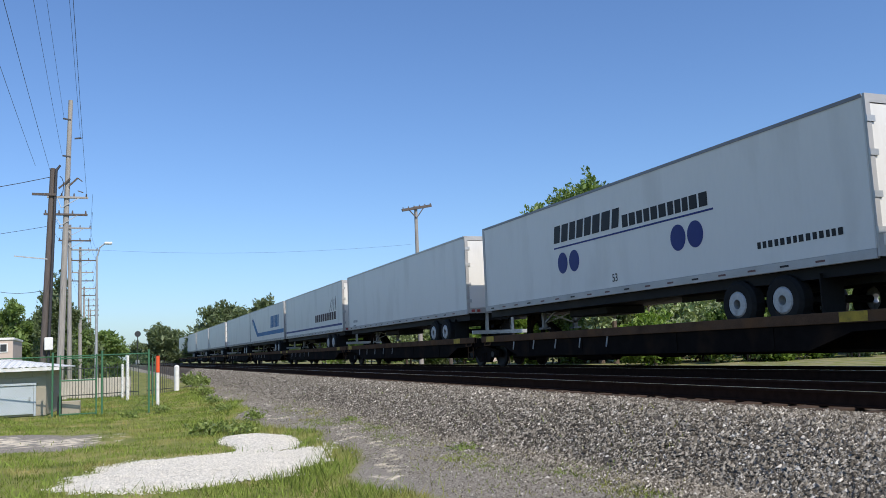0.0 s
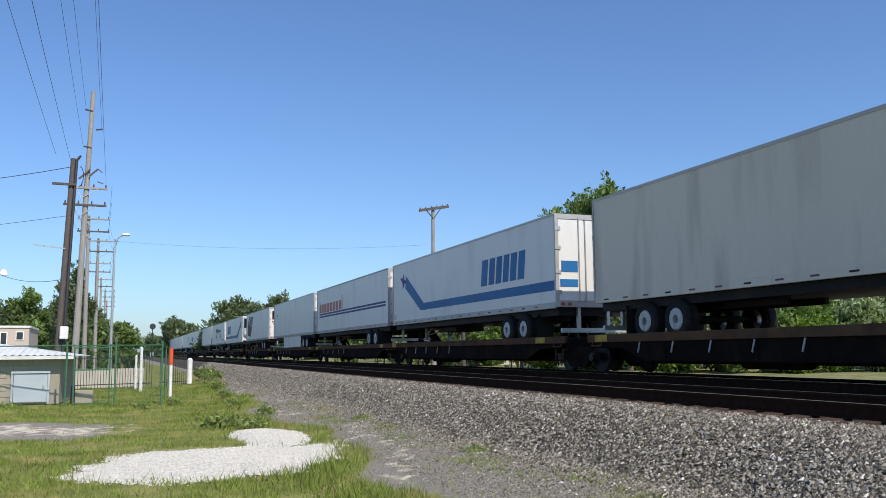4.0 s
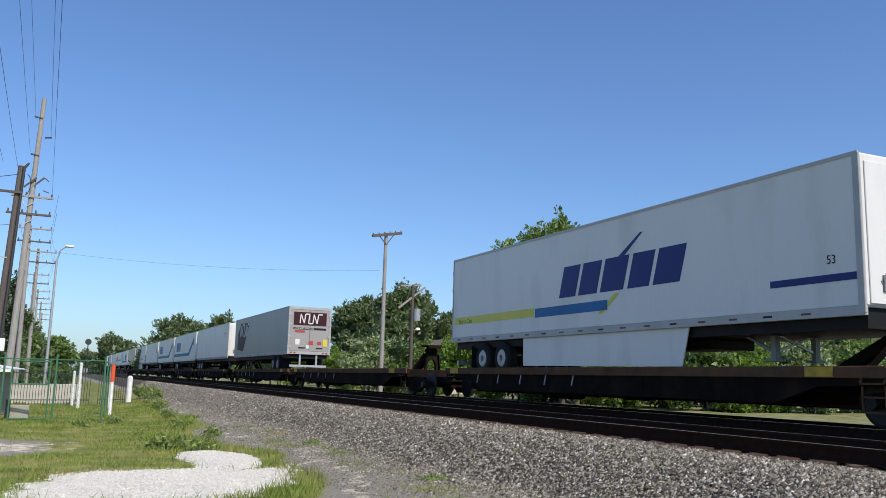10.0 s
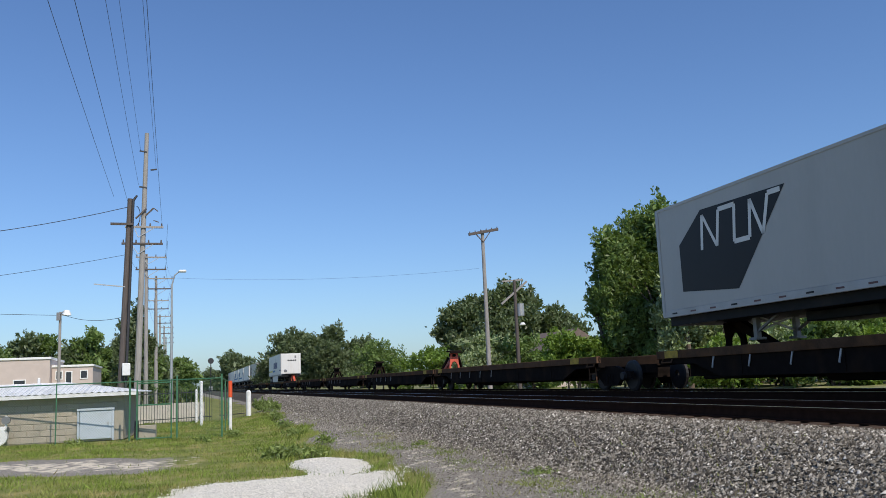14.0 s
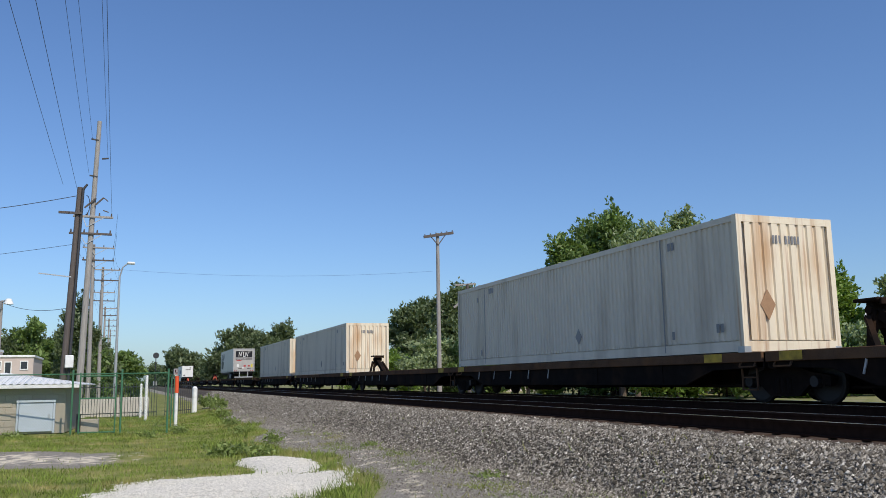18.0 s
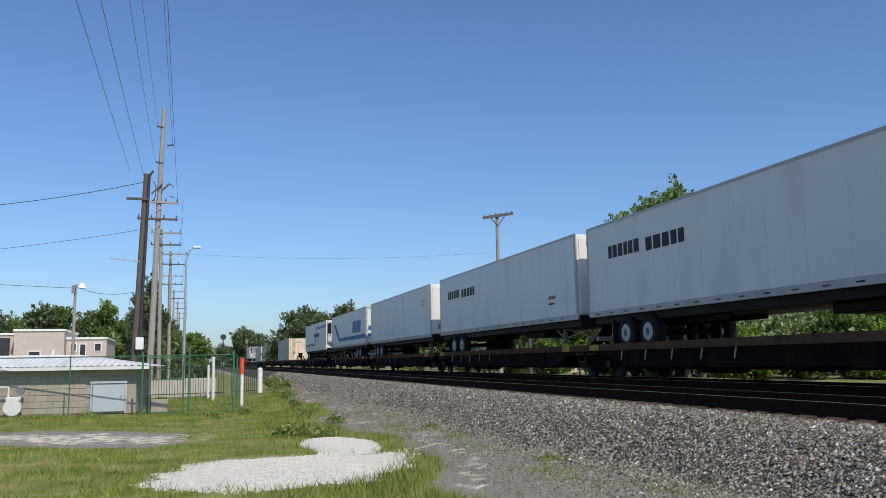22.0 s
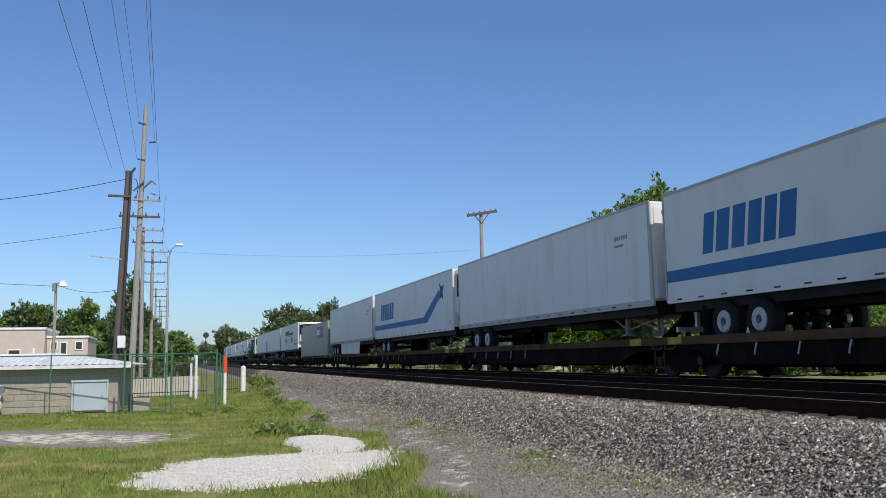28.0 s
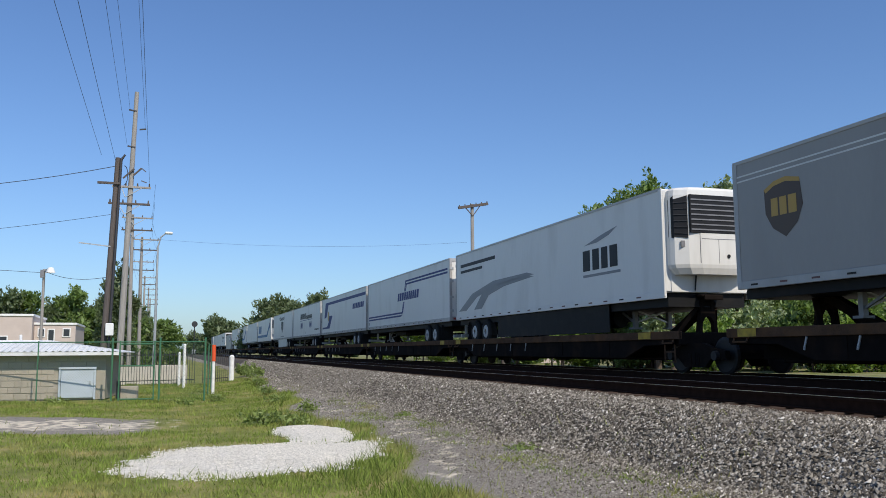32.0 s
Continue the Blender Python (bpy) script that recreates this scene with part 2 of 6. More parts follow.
M_MORTAR = mat("mortar", (0.37, 0.33, 0.27), 0.9, vary=0.15, scale=8)
M_ROOF = mat("white_metal_roof", (0.82, 0.81, 0.79), 0.4, 0.0, vary=0.06, scale=2, dirt=(0.5, 0.47, 0.42), dirt_amount=0.4)
M_DOOR = mat("pale_blue_door_paint", (0.50, 0.56, 0.62), 0.5, vary=0.08, scale=3, dirt=(0.3, 0.3, 0.3), dirt_amount=0.3)
M_STUCCO = mat("pinkish_stucco", (0.56, 0.47, 0.42), 0.9, vary=0.07, scale=2, fine=40, dirt=(0.44, 0.36, 0.32), dirt_amount=0.25)
M_RIM = mat("dull_wheel_rim", (0.42, 0.42, 0.42), 0.5, 0.2, vary=0.2, scale=8, dirt=(0.12, 0.11, 0.10), dirt_amount=0.6, dirt_scale=6)
M_MARKER = mat("dark_marker_lens", (0.10, 0.03, 0.028), 0.4, vary=0.2)
M_PALEWALL = mat("pale_wall_paint", (0.52, 0.48, 0.42), 0.9, vary=0.15, scale=3, dirt=(0.3, 0.26, 0.2), dirt_amount=0.4)
M_GLASS = mat("dark_window_glass", (0.03, 0.035, 0.045), 0.12, vary=0.1)
M_WHITEGRAVEL = mat("white_limestone_gravel", (0.70, 0.665, 0.59), 0.95, vary=0.5, scale=30, fine=120, bump=1.0, dirt=(0.42, 0.39, 0.31), dirt_amount=0.75, dirt_scale=14, spec=0.2)
M_LIMESTONE = mat("limestone_pieces", (0.66, 0.625, 0.55), 0.9, vary=0.4, island=True, scale=20, fine=90, spec=0.2)
M_SHINGLE = mat("brown_roof_shingles", (0.16, 0.12, 0.10), 0.9, vary=0.2, scale=6)
M_GRASS = mat("grass_blades", (0.155, 0.205, 0.042), 0.75, vary=0.65, island=True, scale=0.5, fine=6, spec=0.12, dirt=(0.38, 0.31, 0.13), dirt_amount=0.9, dirt_scale=0.55)
M_WEED = leaf_mat("weed_leaves", (0.19, 0.24, 0.075), 0.6)
M_LEAF = leaf_mat("broad_leaves", (0.135, 0.195, 0.058), 0.65)
M_LEAF2 = leaf_mat("silvery_leaves", (0.235, 0.285, 0.15), 0.95)
# Leaves of far trees: distance haze is put into this greyer green.
M_LEAF3 = leaf_mat("hazed_leaves", (0.125, 0.16, 0.08), 0.5)
M_LEAF4 = leaf_mat("bright_leaves", (0.15, 0.225, 0.042), 0.5)
M_BARK = mat("bark", (0.12, 0.09, 0.07), 0.9, vary=0.3, scale=8, bump=0.5)


def ground_mat():
    """Mown grass, bare earth of the track-side path and its stones, by place."""
    m = bpy.data.materials.new("yard_ground")
    m.use_nodes = True
    nt = m.node_tree
    b = nt.nodes["Principled BSDF"]
    b.inputs["Roughness"].default_value = 0.95
    b.inputs["Specular IOR Level"].default_value = 0.2
    tc = nt.nodes.new("ShaderNodeTexCoord")

    def noi(scale, detail=5):
        n = nt.nodes.new("ShaderNodeTexNoise")
        n.inputs["Scale"].default_value, n.inputs["Detail"].default_value = scale, detail
        nt.links.new(tc.outputs["Object"], n.inputs["Vector"])
        return n.outputs[0]

    def ramp(v, stops):
        r = nt.nodes.new("ShaderNodeValToRGB")
        while len(r.color_ramp.elements) < len(stops):
            r.color_ramp.elements.new(0.5)
        for e, (p, c) in zip(r.color_ramp.elements, stops):
            e.position, e.color = p, (*c, 1)
        nt.links.new(v, r.inputs[0])
        return r.outputs[0]

    def mix(fac, a, c):
        x = nt.nodes.new("ShaderNodeMix")
        x.data_type = "RGBA"
        nt.links.new(fac, x.inputs[0])
        nt.links.new(a, x.inputs[6])
        nt.links.new(c, x.inputs[7])
        return x.outputs[2]

    grass = ramp(noi(1.1, 8), [(0.30, (0.12, 0.14, 0.034)), (0.50, (0.19, 0.20, 0.055)), (0.70, (0.33, 0.28, 0.12))])
    earth = ramp(noi(38, 9), [(0.30, (0.12, 0.105, 0.086)), (0.46, (0.225, 0.20, 0.168)), (0.60, (0.31, 0.282, 0.24)), (0.72, (0.50, 0.465, 0.41))])
    at = nt.nodes.new("ShaderNodeAttribute")
    at.attribute_name = "bare"
    sep = nt.nodes.new("ShaderNodeMath")
    sep.operation = "MULTIPLY_ADD"
    sep.inputs[1].default_value = 0.5
    nt.links.new(noi(2.2, 6), sep.inputs[0])
    nt.links.new(at.outputs["Fac"], sep.inputs[2])
    rr = nt.nodes.new("ShaderNodeMapRange")
    rr.inputs[1].default_value, rr.inputs[2].default_value = 0.62, 0.86
    nt.links.new(sep.outputs[0], rr.inputs[0])
    ap = nt.nodes.new("ShaderNodeAttribute")
    ap.attribute_name = "pale"
    sp = nt.nodes.new("ShaderNodeMath")
    sp.operation = "MULTIPLY_ADD"
    sp.inputs[1].default_value = 1.7
    nt.links.new(noi(2.6, 9), sp.inputs[0])
    nt.links.new(ap.outputs["Fac"], sp.inputs[2])
    rp = nt.nodes.new("ShaderNodeMapRange")
    rp.inputs[1].default_value, rp.inputs[2].default_value = 1.56, 1.80
    nt.links.new(sp.outputs[0], rp.inputs[0])
    dust = ramp(noi(18, 6), [(0.3, (0.54, 0.46, 0.335)), (0.7, (0.78, 0.70, 0.56))])
    nt.links.new(mix(rp.outputs[0], mix(rr.outputs[0], grass, earth), dust), b.inputs["Base Color"])
    bp = nt.nodes.new("ShaderNodeBump")
    bp.inputs["Strength"].default_value, bp.inputs["Distance"].default_value = 0.22, 0.02
    nt.links.new(noi(30, 6), bp.inputs["Height"])
    nt.links.new(bp.outputs[0], b.inputs["Normal"])
    return m


# ---- mesh helpers ----
def obj(name, bm, material, parent=None, label=""):
    me = bpy.data.meshes.new(name)
    bm.to_mesh(me)
    bm.free()
    me.materials.append(material)
    o = new(name, me)
    if parent:
        o.parent = parent
    if label:
        o["label"] = label
    return o


part = obj


def empty(name, m=None):
    o = new(name)
    o.empty_display_size = 0.3
    if m is not None:
        o.matrix_world = m
    return o


def box(bm, x0, x1, y0, y1, z0, z1, bevel=0.0):
    r = bmesh.ops.create_cube(bm, size=1.0, matrix=Matrix.LocRotScale(((x0 + x1) / 2, (y0 + y1) / 2, (z0 + z1) / 2), None, (abs(x1 - x0), abs(y1 - y0), abs(z1 - z0))))
    if bevel:
        es = {e for v in r["verts"] for e in v.link_edges}
        bmesh.ops.bevel(bm, geom=list(es), offset=bevel, segments=1, affect="EDGES")
    return bm


def B(*a, **k):
    return box(bmesh.new(), *a, **k)


def beam(bm, p, q, w, h=None):
    """A bar of rectangular section from p to q."""
    p, q = Vector(p), Vector(q)
    d = q - p
    m = Matrix.Translation((p + q) / 2) @ d.to_track_quat("Z", "Y").to_matrix().to_4x4() @ Matrix.Diagonal((w, h or w, d.length, 1))
    bmesh.ops.create_cube(bm, size=1.0, matrix=m)
    return bm


def rod(bm, p, q, r0, r1=None, seg=8):
    p, q = Vector(p), Vector(q)
    d = q - p
    m = Matrix.Translation((p + q) / 2) @ d.to_track_quat("Z", "Y").to_matrix().to_4x4()
    bmesh.ops.create_cone(bm, cap_ends=True, segments=seg, radius1=r0, radius2=r0 if r1 is None else r1, depth=d.length, matrix=m)
    return bm


def poly(bm, pts, thick):
    """A flat plate of the corner points pts, thickened along the vector thick."""
    vs = [bm.verts.new(p) for p in pts]
    f = bm.faces.new(vs)
    r = bmesh.ops.extrude_face_region(bm, geom=[f])
    bmesh.ops.translate(bm, vec=thick, verts=[g for g in r["geom"] if isinstance(g, bmesh.types.BMVert)])
    bmesh.ops.recalc_face_normals(bm, faces=bm.faces)
    return bm


def wheel_mesh(r, w, hub, seg=20):
    """Profile turned about the x axis: a tyre with a rounded shoulder."""
    bm = bmesh.new()
    prof = [(hub, -w / 2), (r * 0.86, -w / 2), (r, -w * 0.32), (r, w * 0.32), (r * 0.86, w / 2), (hub, w / 2)]
    rings = []
    for i in range(seg):
        a = 2 * math.pi * i / seg
        rings.append([bm.verts.new((x, rr * math.cos(a), rr * math.sin(a))) for rr, x in prof])
    for i in range(seg):
        a, b2 = rings[i], rings[(i + 1) % seg]
        for j in range(len(prof) - 1):
            bm.faces.new((a[j], a[j + 1], b2[j + 1], b2[j]))
        bm.faces.new((a[-1], a[0], b2[0], b2[-1]))
    bmesh.ops.recalc_face_normals(bm, faces=bm.faces)
    return bm


def text_mesh(body, size, m, material, parent, name="lettering", shear=0.0, align="LEFT"):
    cu = bpy.data.curves.new(name, "FONT")
    cu.body, cu.size, cu.extrude, cu.shear, cu.align_x = body, size, 0.002, shear, align
    tmp = bpy.data.objects.new("tmp", cu)
    me = bpy.data.meshes.new_from_object(tmp)
    bpy.data.objects.remove(tmp)
    me.materials.append(material)
    o = new(name, me)
    o.parent = parent
    o.matrix_basis = m
    return o


def stuff_mesh(name, verts, faces, material, label, category):
    me = bpy.data.meshes.new(name)
    nf, k = faces.shape
    me.vertices.add(len(verts))
    me.vertices.foreach_set("co", verts.astype(np.float32).ravel())
    me.loops.add(nf * k)
    me.loops.foreach_set("vertex_index", faces.astype(np.int32).ravel())
    me.polygons.add(nf)
    me.polygons.foreach_set("loop_start", np.arange(0, nf * k, k, dtype=np.int32))
    me.update(calc_edges=True)
    me.materials.append(material)
    return tagged(new(name, me), label, category, kind="stuff") if label else new(name, me)


# ---- ground, ballast, track ----
def smooth(a, b, x):
    t = np.clip((x - a) / (b - a), 0, 1)
    return t * t * (3 - 2 * t)


def ground_z(x, y):
    """The yard is level; it rises a little to the path by the track, and beyond the tracks it lies half as high as the rails."""
    rough = 0.03 * np.sin(x * 1.7 + np.sin(y * 0.9)) * np.sin(y * 1.1 + 0.7 * x)
    return 0.30 * smooth(3.0, 6.4, x) + 0.41 * smooth(15.5, 19.5, x) + rough * smooth(200, 60, np.abs(y))


def edge_x(y):
    """Where the grass gives way to the bare path beside the ballast."""
    return 3.55 + 1.9 * smooth(8, 75, y) + 0.35 * np.sin(y * 0.43) + 0.18 * np.sin(y * 1.3 + 1)


def bare(x, y):
    path = smooth(-0.5, 0.6, x - edge_x(y)) * (0.42 + 0.58 * smooth(21.5, 17.5, x)) * smooth(75, 45, x)
    mid = 24.6 - 0.35 * (x + 2)
    mid = mid - 0.7 + 0.35 * np.sin(x * 1.3) + 0.2 * np.sin(x * 3.1)
    drive = smooth(3.4, 1.7, np.abs(y - mid)) * smooth(1.6, -1.6, x)
    return np.maximum(path, drive * 0.95)


def pale(x, y):
    """Limestone dust: on the drive, along the grass edge of the path, round the tipped gravel."""
    mid = 24.6 - 0.35 * (x + 2)
    mid = mid - 0.7 + 0.35 * np.sin(x * 1.3) + 0.2 * np.sin(x * 3.1)
    drive = 0.88 * smooth(3.6, 0.5, np.abs(y - mid)) * smooth(2.8, -1.0, x)
    rim = 0.71 * np.exp(-((x - edge_x(y) - 0.5) / 0.5) ** 2) * smooth(9, 13, y) * smooth(60, 35, y)
    return np.maximum(drive, rim)


def axis(stops):
    out = []
    for (a, b, n) in stops:
        out += list(np.linspace(a, b, n, endpoint=False))
    return np.array(out + [stops[-1][1]])


def build_ground():
    xs = axis([(-2500, -200, 8), (-200, -30, 14), (-30, -8, 30), (-8, 8, 110), (8, 40, 40), (40, 200, 14), (200, 2500, 8)])
    ys = axis([(-2500, -100, 8), (-100, 4, 20), (4, 40, 180), (40, 100, 90), (100, 400, 40), (400, 2500, 10)])
    gx, gy = np.meshgrid(xs, ys)
    v = np.stack([gx.ravel(), gy.ravel(), ground_z(gx, gy).ravel()], 1)
    w = len(xs)
    i = (np.arange(len(ys) - 1)[:, None] * w + np.arange(w - 1)).ravel()
    ob = stuff_mesh("ground", v, np.stack([i, i + 1, i + w + 1, i + w], 1), ground_mat(), "", "")
    ob.data.shade_smooth()
    at = ob.data.attributes.new("bare", "FLOAT", "POINT")
    at.data.foreach_set("value", bare(gx / KX, gy + KS * gx / KX).ravel().astype(np.float32))
    at = ob.data.attributes.new("pale", "FLOAT", "POINT")
    at.data.foreach_set("value", pale(gx / KX, gy + KS * gx / KX).ravel().astype(np.float32))
    tagged(ob, "mown grass yard with bare stony path beside the tracks", "ground", kind="structure")


def ballast_z(x, y):
    """The section of the stone bed that carries both tracks."""
    x = x - SKEW * (y - 21)
    j = 0.12 * np.sin(y * 0.31) + 0.06 * np.sin(y * 1.9)
    up = smooth(5.9 + j, 7.6 + j * 0.3, x)
    down = smooth(17.6, 15.6, x)
    return 0.12 + 0.92 * np.minimum(up, down)


def build_ballast():
    xs = np.concatenate([np.linspace(5.6, 7.9, 28), np.linspace(8.0, 15.7, 32), np.linspace(15.8, 17.8, 10)])
    ys = axis([(-900, -60, 12), (-60, 6, 20), (6, 40, 240), (40, 100, 120), (100, 1150, 90)])
    gx, gy = np.meshgrid(xs, ys)
    rs = np.random.RandomState(5)
    gx = skew(gx, gy)
    gz = ballast_z(gx, gy) + rs.normal(0, 0.012, gx.shape)
    gz[:, 0] -= 0.3
    gz[:, -1] -= 0.3
    w = len(xs)
    i = (np.arange(len(ys) - 1)[:, None] * w + np.arange(w - 1)).ravel()
    ob = stuff_mesh("ballast_bed", np.stack([gx.ravel(), gy.ravel(), gz.ravel()], 1), np.stack([i, i + 1, i + w + 1, i + w], 1), M_BALLAST, "", "")
    tagged(ob, "sloping bed of grey crushed stone under two tracks", "ballast", kind="structure")


def build_stones():
    """Loose stones lying on the near slope of the bed and, finer and thinner, on the path."""
    rs = np.random.RandomState(8)
    n = 300000
    y = 5.6 + 76 * rs.rand(n) ** 2.4
    on_path = rs.rand(n) < 0.30
    spread = rs.rand(n)
    x = np.where(on_path, 5.35 - 1.75 * spread ** 1.5, 5.1 + 1.72 * rs.rand(n) ** 0.95)
    keep = (x > 5.2) | (x > edge_x(y) - 0.1)
    x, y, on_path, spread = x[keep], y[keep], on_path[keep], spread[keep]
    x, y = site(x, y)
    x = np.where(on_path, x, skew(x, y + 8))
    z = np.maximum(ballast_z(x, y), ground_z(x, y))
    n = len(x)
    r = rs.uniform(0.013, 0.030, n) * (1 + 0.4 * (rs.rand(n) < 0.10)) * (0.9 + y / 90)
    r = np.where(on_path, r * rs.uniform(0.3, 0.85, n) * (1 - 0.35 * spread), r)
    k = np.arange(4) * 1.5708
    a = rs.rand(n, 1) * 6.28 + k + rs.normal(0, 0.28, (n, 4))
    q = rs.uniform(0.6, 1.3, (n, 4)) * r[:, None]
    ring = np.stack([q * np.cos(a), q * np.sin(a), rs.uniform(-0.1, 0.5, (n, 4)) * r[:, None]], 2)
    top = np.concatenate([rs.normal(0, 0.35, (n, 2)), rs.uniform(0.75, 1.35, (n, 1))], 1) * r[:, None]
    v = np.concatenate([ring, top[:, None]], 1) + np.stack([x, y, z], 1)[:, None]
    f = np.array([(0, 1, 4), (1, 2, 4), (2, 3, 4), (3, 0, 4)])
    ff = (f[None] + 5 * np.arange(n)[:, None, None]).reshape(-1, 3)
    stuff_mesh("ballast_stones", v.reshape(-1, 3), ff, M_STONE, "loose grey and white crushed stones on the track bed", "stones")


def build_track(xc, label):
    tr = empty("railway_track", pose(skew(xc, 0), 0, 0, 0, 0, -math.degrees(SKEW)))
    tagged(tr, label, "railway track", "tracks", "structure")
    for sx in (-0.755, 0.755):
        bm = bmesh.new()
        box(bm, sx - 0.07, sx + 0.07, -900, 1150, RAIL - 0.185, RAIL - 0.165)
        box(bm, sx - 0.010, sx + 0.010, -900, 1150, RAIL - 0.165, RAIL - 0.035)
        box(bm, sx - 0.035, sx + 0.035, -900, 1150, RAIL - 0.04, RAIL - 0.004)
        r = part("rail", bm, M_RAIL, tr)
        part("rail_head", B(sx - 0.026, sx + 0.026, -900, 1150, RAIL - 0.006, RAIL), M_RAILTOP, r, "polished running surface")
    return tr


def build_ties(tr, n, y0):
    rs = random.Random(3)
    me = None
    for i in range(n):
        if me is None:
            o = part("tie", B(-1.3, 1.3, -0.115, 0.115, RAIL - 0.36, RAIL - 0.186, bevel=0.012), M_TIE, tr)
            me = o.data
        else:
            o = new("tie", me)
            o.parent = tr
        o.matrix_basis = pose(rs.uniform(-0.04, 0.04), y0 + 0.5 * i + rs.uniform(-0.03, 0.03), rs.uniform(-0.012, 0.004), 0, 0, rs.uniform(-1.2, 1.2))
    verts, faces = [], []
    for i in range(420):
        y = y0 + 0.5 * n + 0.62 * i
        k = len(verts)
        verts += [(-1.3, y, RAIL - 0.187), (1.3, y, RAIL - 0.187), (1.3, y + 0.23, RAIL - 0.187), (-1.3, y + 0.23, RAIL - 0.187), (-1.3, y, RAIL - 0.36), (1.3, y, RAIL - 0.36), (1.3, y + 0.23, RAIL - 0.36), (-1.3, y + 0.23, RAIL - 0.36)]
        faces += [(k, k + 1, k + 2, k + 3), (k + 4, k + 5, k + 1, k), (k + 3, k + 2, k + 6, k + 7), (k + 7, k + 4, k, k + 3)]
    o = stuff_mesh("far_ties", np.array(verts, float), np.array(faces), M_TIE, "", "")
    o.parent = tr
    o["kind"] = "stuff"


def build_limestone():
    """A low heap of pale gravel tipped on the grass: a broad patch with a tongue towards the drive."""
    rs = np.random.RandomState(2)
    g = 0.045
    gx, gy = np.meshgrid(np.arange(-0.9, 4.3, g), np.arange(12.6, 22.4, g))
    wob = 0.16 * np.sin(gx * 3.1 + 1.3 * np.sin(gy * 2.3)) + 0.12 * np.sin(gy * 4.1 + gx) + 0.13 * np.sin(gx * 9.3 + 2 * np.sin(gy * 5.1)) * np.sin(gy * 7.7) + 0.05 * rs.normal(0, 1, gx.shape)
    r1 = np.hypot((gx - 1.6) / 2.05, (gy - 15.5 - 0.35 * (gx - 1.6)) / 2.15)
    r2 = np.hypot((gx - 3.0 + 0.05 * (gy - 19)) / 0.62, (gy - 19.3) / 2.1)
    d = 1 - np.minimum(r1, r2) + wob * 0.5
    gx, gy = site(gx, gy)
    z = ground_z(gx, gy) + np.clip(d, -0.15, 0.5) * 0.14 + 0.012 + rs.normal(0, 0.006, gx.shape) * (d > 0)
    ny, nx = gx.shape
    i = (np.arange(ny - 1)[:, None] * nx + np.arange(nx - 1))
    keep = (d[:-1, :-1] > -0.08) & (d[1:, 1:] > -0.08) & (d[:-1, 1:] > -0.08) & (d[1:, :-1] > -0.08)
    i = i[keep]
    used = np.unique(np.stack([i, i + 1, i + nx + 1, i + nx], 1))
    remap = np.full(nx * ny, -1)
    remap[used] = np.arange(len(used))
    v = np.stack([gx.ravel(), gy.ravel(), z.ravel()], 1)[used]
    f = remap[np.stack([i, i + 1, i + nx + 1, i + nx], 1)]
    heap = stuff_mesh("gravel_patch", v, f, M_WHITEGRAVEL, "low patch of white limestone gravel on the grass", "gravel")
    heap.data.shade_smooth()
    n = 34000
    x, y = rs.uniform(-1.1, 4.2, n), rs.uniform(12.4, 22.6, n)
    q = patch_d(x, y) + 0.10 * np.sin(x * 3.1 + 1.3 * np.sin(y * 2.3)) + rs.normal(0, 0.05, n)
    keep = q > -0.06
    x, y = site(x[keep], y[keep])
    n = len(x)
    z = ground_z(x, y) + np.clip(q[keep], 0, 0.5) * 0.14 + 0.012
    rad = rs.uniform(0.006, 0.021, n)[:, None]
    a = rs.rand(n, 1) * 6.28 + np.arange(4) * 1.5708 + rs.normal(0, 0.25, (n, 4))
    k = rs.uniform(0.6, 1.3, (n, 4)) * rad
    ring = np.stack([k * np.cos(a), k * np.sin(a), rs.uniform(-0.2, 0.35, (n, 4)) * rad], 2)
    tip = np.concatenate([rs.normal(0, 0.3, (n, 2)), rs.uniform(0.6, 1.1, (n, 1))], 1) * rad
    v = np.concatenate([ring, tip[:, None]], 1) + np.stack([x, y, z], 1)[:, None]
    f = np.array([(0, 1, 4), (1, 2, 4), (2, 3, 4), (3, 0, 4)])
    loose = stuff_mesh("loose_stones", v.reshape(-1, 3), (f[None] + 5 * np.arange(n)[:, None, None]).reshape(-1, 3), M_LIMESTONE, "", "")
    loose.parent = heap
    loose["kind"] = "stuff"


def patch_d(x, y):
    r1 = np.hypot((x - 1.6) / 2.05, (y - 15.5 - 0.35 * (x - 1.6)) / 2.15)
    r2 = np.hypot((x - 3.0 + 0.05 * (y - 19)) / 0.62, (y - 19.3) / 2.1)
    return 1 - np.minimum(r1, r2)


